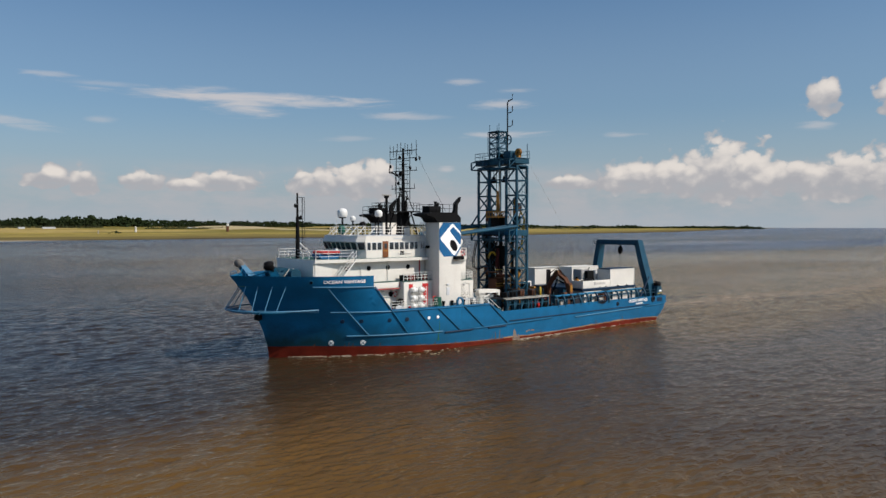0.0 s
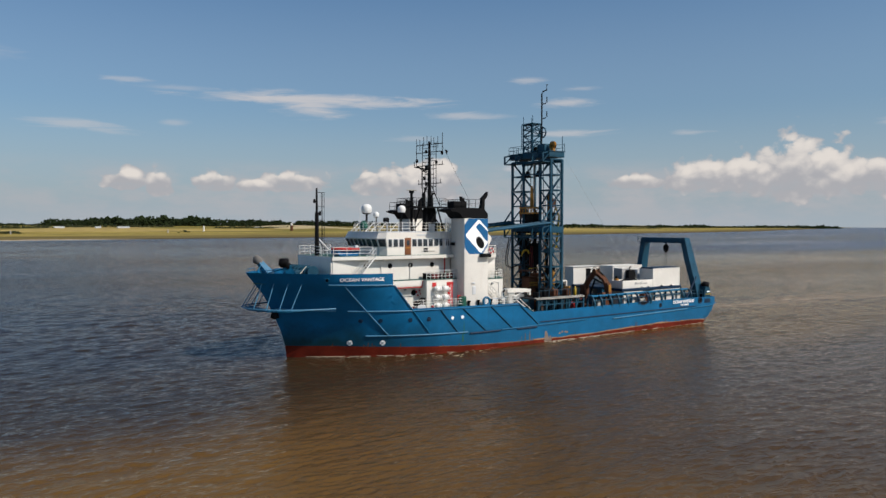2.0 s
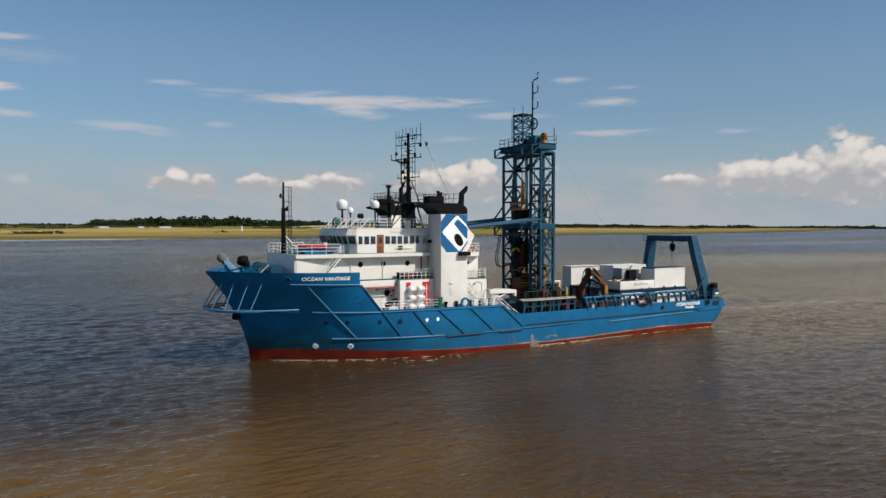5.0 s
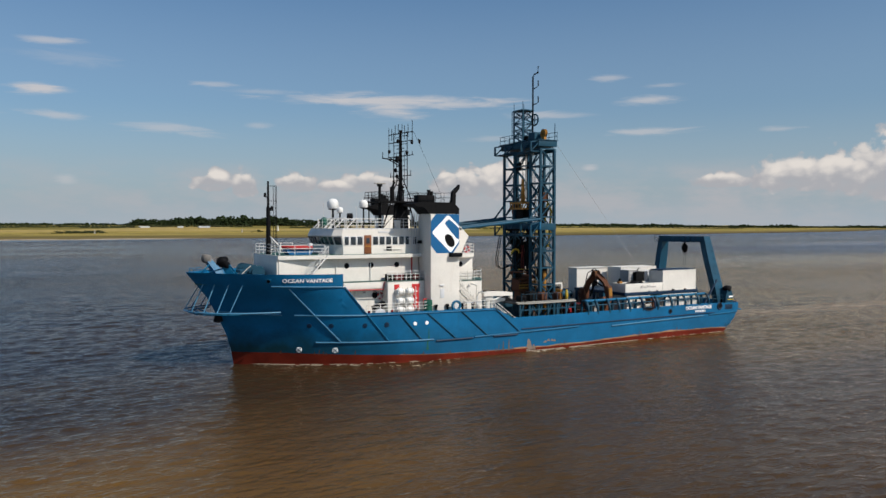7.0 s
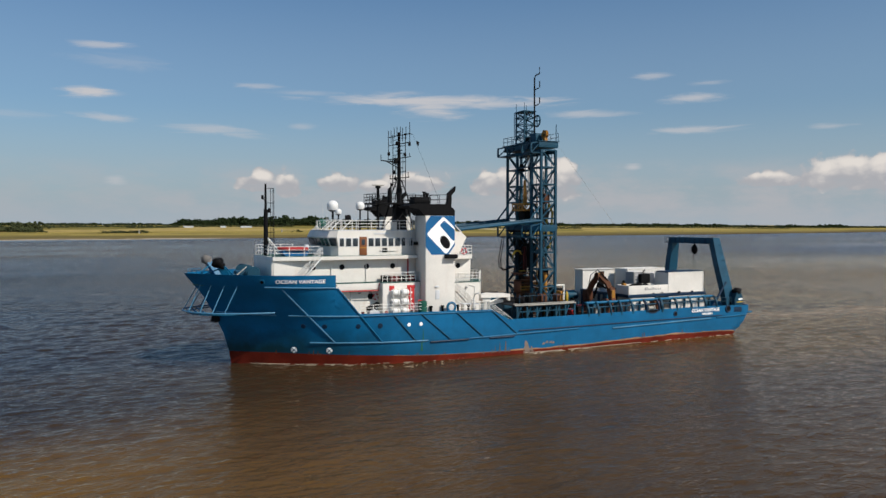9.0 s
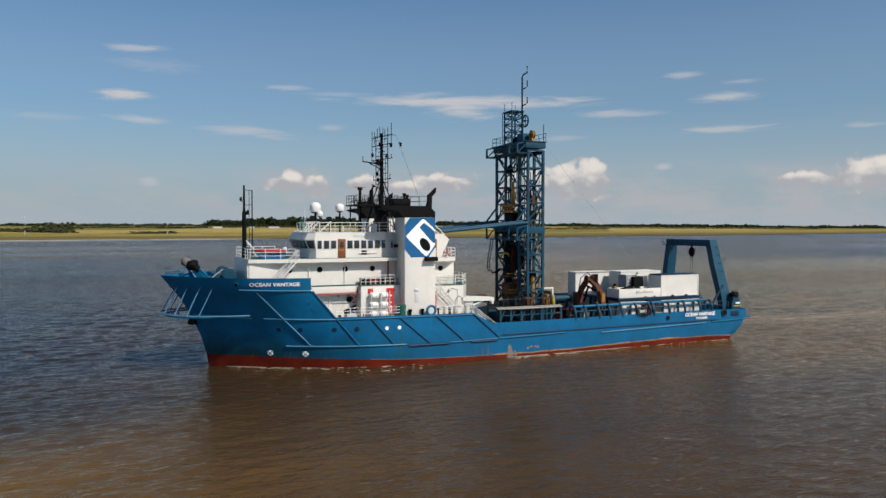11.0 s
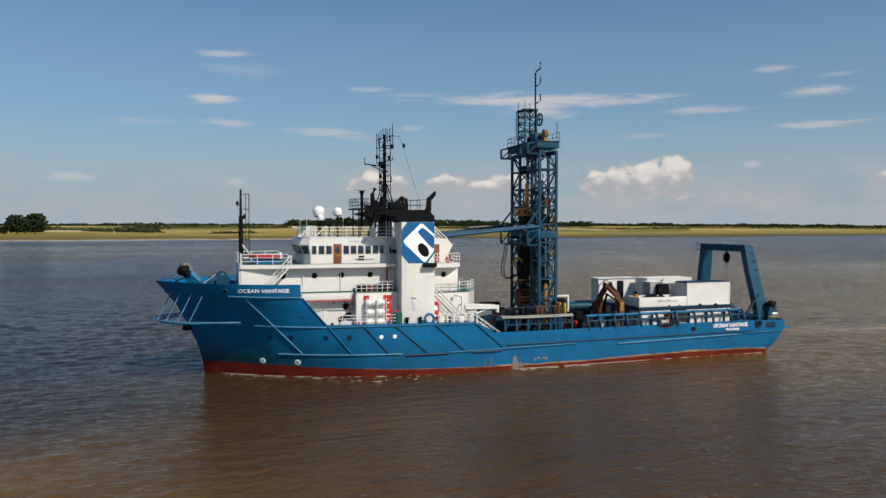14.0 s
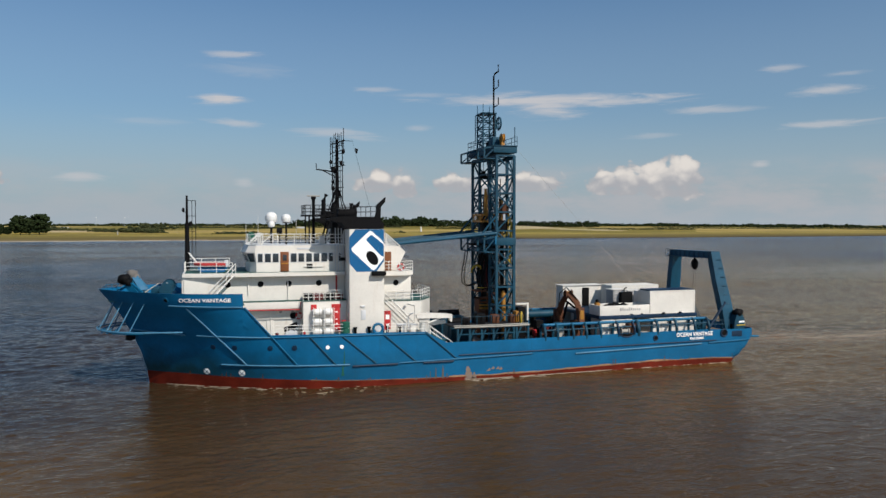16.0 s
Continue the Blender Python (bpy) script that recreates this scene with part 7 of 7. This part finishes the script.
part("frame_foot", Geo().box(51.97, 52.13, -2.38, -2.17, 2.96, 5.2, .02), BLACK, wp)
part("frame", Geo().box(50.6, 52.15, -2.42, -2.13, 7.0, 7.2, .03), WHITE, wp)
yc = thing("yellow_bottle", "yellow gas bottle standing by the derrick", "gas bottle", (49.4, -6.8, 5.5))
part("bottle", Geo().lathe([(.16, 0), (.19, .05), (.19, .95), (.1, 1.15), (.05, 1.3)], (49.4, -6.8, 5.5), 12), YELLOW, yc)
for k, (x, y, m, l) in enumerate(((53.2, -2.5, SIGNRED, "red"), (54.1, -3.0, MAROON, "dark red"), (53.8, -1.4, BLACK, "black"), (54.9, -2.2, BLACK, "black"), (53.0, -4.2, BLACK, "black"), (55.0, -4.4, DERRICKBLUE, "blue"), (52.6, -5.8, RUST, "rusty brown"), (54.2, -6.2, ROPE, "grey"), (62.6, -7.2, RUST, "rusty brown"), (64.2, -7.2, ROPE, "grey"))):
    dr = thing("deck_crate", l + " steel crate of drilling gear on the working deck", "crate", (x, y, 2.95), "deck crates")
    h = 1.0 + .5 * (k % 3)
    part("box", Geo().box(x - .42, x + .42, y - .5, y + .5, 2.96, 2.96 + h, .05), m, dr)
    part("lid", Geo().box(x - .45, x + .45, y - .53, y + .53, 2.96 + h, 3.04 + h, .02), m, dr)
    part("band", Geo().box(x - .44, x + .44, y - .52, y + .52, 3.3, 3.4), BLACK, dr)
bt = thing("blue_tank", "long blue horizontal tank on the starboard side", "tank", (56, 4.6, 2.95))
part("tank", Geo().lathe([(.2, -3.6), (.5, -3.4), (.5, 3.4), (.2, 3.6)], (56.0, 5.2, 4.9), 18, "x"), DERRICKBLUE, bt)
for x in (53.6, 56, 58.4):
    part("saddle", Geo().box(x - .15, x + .15, 4.5, 5.9, 2.96, 4.6, .03), BLACK, bt)
rackp = thing("pipe_rack", "stack of rusty drill pipes lying on the working deck", "pipe rack", (54.5, .8, 2.95))
for k in range(14):
    bar("drill_pipe", (51.8, .1 + .32 * (k % 7), 3.25 + .3 * (k // 7)), (58.6, .1 + .32 * (k % 7), 3.25 + .3 * (k // 7)), .13, RUST if k % 3 else BLACK, rackp)
for x in (52.6, 57.6):
    part("bearer", Geo().box(x - .15, x + .15, -.2, 2.3, 2.96, 3.12), BLACK, rackp)
    for y in (-.15, 2.25):
        bar("post", (x, y, 2.96), (x, y, 4.4), .07, DERRICKBLUE, rackp, 4)

# pipe rail with arched frames along the bulwark
for sy in (-1, 1):
    cr = thing("cargo_rail", "blue tubular cargo rail on arched frames along the bulwark", "rail", (62, sy * 7.9, 2.95), "cargo rails")
    line = [(51.6 + 21.0 * k / 20, sy * (half(51.6 + 21.0 * k / 20, 4) - .85), 5.26) for k in range(21)]
    part("top_pipe", Geo().tube(line, .17, 10), DECKBLUE, cr)
    part("lower_pipe", Geo().tube([(x, y + sy * .5, 4.75) for x, y, z in line], .08, 8), DERRICKBLUE, cr)
    for x in (51.6, 53.1, 55.0, 56.6, 58.4, 60.6, 63.2, 65.7, 68.2, 70.7, 72.6):
        w = half(x, 4)
        big = x == 63.2
        part("arched_frame", Geo().tube([(x, sy * (w - .12), 3.7), (x, sy * (w - .08), 4.3), (x + .02, sy * (w - .18), 4.75), (x + .04, sy * (w - .42), 5.1), (x + .06, sy * (w - .85), 5.3), (x + .06, sy * (w - 1.25), 5.2), (x + .06, sy * (w - 1.45), 4.9), (x + .06, sy * (w - 1.5), 2.98)], .22 if big else .16, 8), DERRICKBLUE, cr)
chock = thing("bulwark_chock", "dark open chock cut down into the bulwark between curved horns", "fairlead", (61.6, -8.0, 3.4))
yk = -half(61.6, 4)
low = [(61.6 + .85 * math.cos(math.pi + math.pi * k / 12), 4.03 + .38 * math.sin(math.pi + math.pi * k / 12)) for k in range(13)]
part("mouth", Geo().prism(low, "y", yk - .02, yk + .05), BLACK, chock, "dark opening")
part("lip", Geo().tube([(x, yk - .03, z) for x, z in low], .06, 8), NAVY, chock)
for x, d in ((60.6, 0), (62.6, 0)):
    part("horn", Geo().tube([(x, yk, 3.9), (x + d * .6, yk + .03, 4.5), (x + d * .6, yk + .2, 4.95), (x, yk + .6, 5.25)], .14, 8), NAVY, chock)
part("roller", Geo().lathe([(.34, -.5), (.34, -.4), (.22, -.36), (.22, .36), (.34, .4), (.34, .5)], (61.6, yk + .45, 4.25), 14, "x"), ROPE, chock, "worn pale roller")

# A-frame at the stern
af = thing("stern_gantry", "blue steel A-frame gantry standing over the stern", "gantry", (76.8, 0, 2.95))
part("top_beam", Geo().box(75.35, 76.3, -4.0, 4.3, 12.1, 12.95, .06), GANTRY, af)
for k in range(9):
    y = -3.8 + .98 * k
    part("beam_rib", Geo().box(75.29, 75.36, y - .05, y + .05, 12.1, 12.9), NAVY, af)
part("beam_walkway", Geo().box(74.95, 75.35, -3.9, 4.9, 12.1, 12.17), DERRICKBLUE, af)
for sy in (-1, 1):
    def sec(z, xa, xb, yc, w):
        return [(xa, sy * (yc - w), z), (xb, sy * (yc - w), z), (xb, sy * (yc + w), z), (xa, sy * (yc + w), z)]
    rings = [sec(3.0, 76.0, 77.2, 6.0, .4), sec(4.6, 75.9, 77.3, 5.75, .46), sec(6.2, 75.75, 77.25, 5.45, .48), sec(9.5, 75.45, 76.9, 4.65, .48), sec(12.95, 75.3, 76.5, 3.85, .45)]
    g = Geo()
    g.v = [p for r in rings for p in r]
    g.f = [(i * 4 + k, i * 4 + (k + 1) % 4, (i + 1) * 4 + (k + 1) % 4, (i + 1) * 4 + k) for i in range(4) for k in range(4)] + [(0, 1, 2, 3), (16, 17, 18, 19)]
    leg = part("leg", g, GANTRY, af, "tapered box leg of the gantry", smooth=0)
    for k in range(8):
        u = (k + .5) / 8
        z = 4 + 8.6 * u
        x = 77.0 - .55 * u
        y = sy * (6.35 - 1.75 * u)
        bar("step", (x - .5, y, z), (x + .15, y, z), .04, DERRICKBLUE, leg, 6)
    part("foot", Geo().box(75.9, 77.4, sy * 6.0 - .6, sy * 6.0 + .6, 2.96, 3.3, .05), NAVY, af)
    bar("ram", (73.6, sy * 5.9, 3.4), (76.3, sy * 5.75, 6.9), .16, NAVY, af)
    part("ram_foot", Geo().box(73.1, 74.0, sy * 5.9 - .4, sy * 5.9 + .4, 2.96, 3.6, .05), NAVY, af)
blk = part("sheave_block", Geo().lathe([(.15, -.75), (.42, -.4), (.45, .2), (.2, .55)], (75.85, -.3, 11.3), 14), BLACK, af, "dark hanging sheave block")
bar("hanger", (75.85, -.3, 11.8), (75.85, -.3, 12.1), .12, BLACK, af)
bar("wire", (75.85, -.15, 10.6), (75.6, -.1, 6.0), .02, BLACK, af, 6)
bar("wire", (75.85, -.45, 10.6), (75.7, -.5, 6.0), .02, BLACK, af, 6)
part("beam_lamp", Geo().lathe([(.1, -.2), (.16, 0), (.1, .2)], (75.15, 4.6, 12.37), 10), DOME, af)
railing([(75.0, 4.0, 12.17), (75.0, 4.9, 12.17), (75.3, 4.9, 12.17)], .9, "blue railing at the gantry's end", DERRICKBLUE, 2, .9, .03)

# mooring gear at the stern quarter
for sy in (-1, 1):
    sr = thing("stern_roller", "dark stern roller fairlead with white and yellow bands", "fairlead", (77.0, sy * 6.4, 2.95), "stern rollers")
    y = sy * 6.6
    part("body", Geo().prism([(76.6, 2.96), (78.1, 2.96), (78.1, 4.9), (77.7, 5.6), (77.0, 5.5), (76.7, 4.7)], "y", y - .45, y + .45), DERRICKBLUE, sr)
    g = Geo()
    clump(g, (77.45, y, 5.65), .6, .85, 7 + sy)
    part("head", g, BLACK, sr, "dark rounded head", smooth=80)
    part("roller", Geo().lathe([(.3, 0), (.34, .1), (.3, .8), (.34, .9)], (76.85, y - sy * .2, 3.4), 14), BLACK, sr)
    part("white_band", Geo().box(77.3, 78.05, y - .47, y + .47, 4.55, 4.75), LETTER, sr)
    part("yellow_band", Geo().box(76.95, 78.15, y - .48, y + .48, 4.2, 4.32), YELLOW, sr)
    bar("flag_staff", (77.9, y, 4.9), (78.1, y, 5.9), .04, RAILWHITE, sr, 6)
qf = thing("quarter_fairlead", "dark blue round fairlead at the stern quarter", "fairlead", (74.6, -7.8, 3.3))
part("ring", Geo().ring((74.6, -half(74.6, 3.5) - .03, 3.55), .42, .1), NAVY, qf)
part("mouth", Geo().lathe([(.38, -.03), (.38, .03)], (74.6, -half(74.6, 3.5) - .02, 3.55), 16, "y"), BLACK, qf)
part("panel", Geo().box(75.5, 77.2, -half(76.3, 3.4) - .04, -half(76.3, 3.4) + .1, 3.05, 3.7, .02), NAVY, qf, "dark blue recess panel")
st = thing("stern_spar", "short blue spar projecting aft from the transom", "spar", (79.3, -6.2, 2.6))
bar("spar", (79.0, -6.3, 2.75), (81.0, -5.9, 2.62), .12, DECKBLUE, st)
railing([(72.6, -7.6, 4.1), (75.6, -7.5, 4.0)], 1.0, "blue railing at the stern quarter", DERRICKBLUE, 2, 1.0, .04)
lad = ship_ladder((73.6, -5.4, 2.96), (72.1, -5.4, 5.6), .8, 8, "blue inclined ladder up to the container stage", DERRICKBLUE)
bin2 = thing("deck_bin", "blue steel basket at the foot of the gantry", "basket", (73.2, -4.2, 2.95))
part("basket", Geo().box(72.3, 74.2, -5.0, -3.4, 2.96, 4.4, .04), DERRICKBLUE, bin2)
part("rim", Geo().box(72.25, 74.25, -5.05, -3.35, 4.4, 4.5, .03), DERRICKBLUE, bin2)

# foam along the waterline: broken ragged ribbons and a few flecks
foam = Geo()


def ribbon(x0, x1, gap, wide, seed, fill):
    """A broken ribbon of foam beside the port side; fill says how much of it is there."""
    n = int((x1 - x0) / .12)
    for i in range(n):
        xa, xb = x0 + (x1 - x0) * i / n, x0 + (x1 - x0) * (i + 1) / n
        w = []
        for x in (xa, xb):
            edge = min(1.0, (x - x0) / 1.2, (x1 - x) / 2.5)
            w.append(wide * edge * max(0.0, fill + 1.1 * noise.noise(Vector((x * .8, seed, 0))) + .7 * noise.noise(Vector((x * 3.1, seed, 4)))))
        if w[0] + w[1] < .02:
            continue
        q = []
        for x, ww in ((xa, w[0]), (xb, w[1])):
            y = -half(x, .05) - gap * (1 + .5 * noise.noise(Vector((x * .5, seed, 9)))) + .02
            q += [(x, y, .06), (x, y - ww * .5, .1 + .05 * ww), (x, y - ww - .01, .05)]
        foam.add(q, [(0, 3, 4, 1), (1, 4, 5, 2)])


ribbon(12.4, 22.5, .02, .14, 1.0, .25)
ribbon(15.5, 24.0, .7, .13, 2.0, -.1)
ribbon(22.0, 34.0, .05, .08, 3.0, .05)
ribbon(24.0, 31.0, 2.2, .22, 4.0, -.12)
ribbon(42.3, 60.0, .0, .34, 5.0, .4)
ribbon(43.0, 52.0, .55, .25, 6.0, .1)
ribbon(56.0, 77.0, .0, .12, 7.0, .1)
rng = random.Random(11)
for x0, x1, count, spread, size in ((13.0, 22.0, 26, .7, .5), (22.5, 35.0, 30, 1.3, .45), (42.2, 52.0, 40, .5, .6), (52.0, 75.0, 20, .3, .4)):
    for k in range(count):
        x = rng.uniform(x0, x1)
        y = -half(x, 0.05) - .05 - abs(rng.gauss(0, spread))
        l, w = size * rng.uniform(.08, .42), size * rng.uniform(.03, .09)
        n = 7
        pts = [(x + l * math.cos(a) * (1 + .6 * noise.noise(Vector((a, x, 0)))), y + w * math.sin(a) * (1 + .6 * noise.noise(Vector((a * 2, x, 3)))), .05 + .02 * math.sin(a * 3)) for a in [j * math.tau / n for j in range(n)]]
        foam.add(pts + [(x, y, .08)], [(j, (j + 1) % n, n) for j in range(n)])
tagged(part("wash_foam", foam, FOAM, smooth=80), "thin broken pale foam along the hull at the waterline", "foam", kind="stuff")
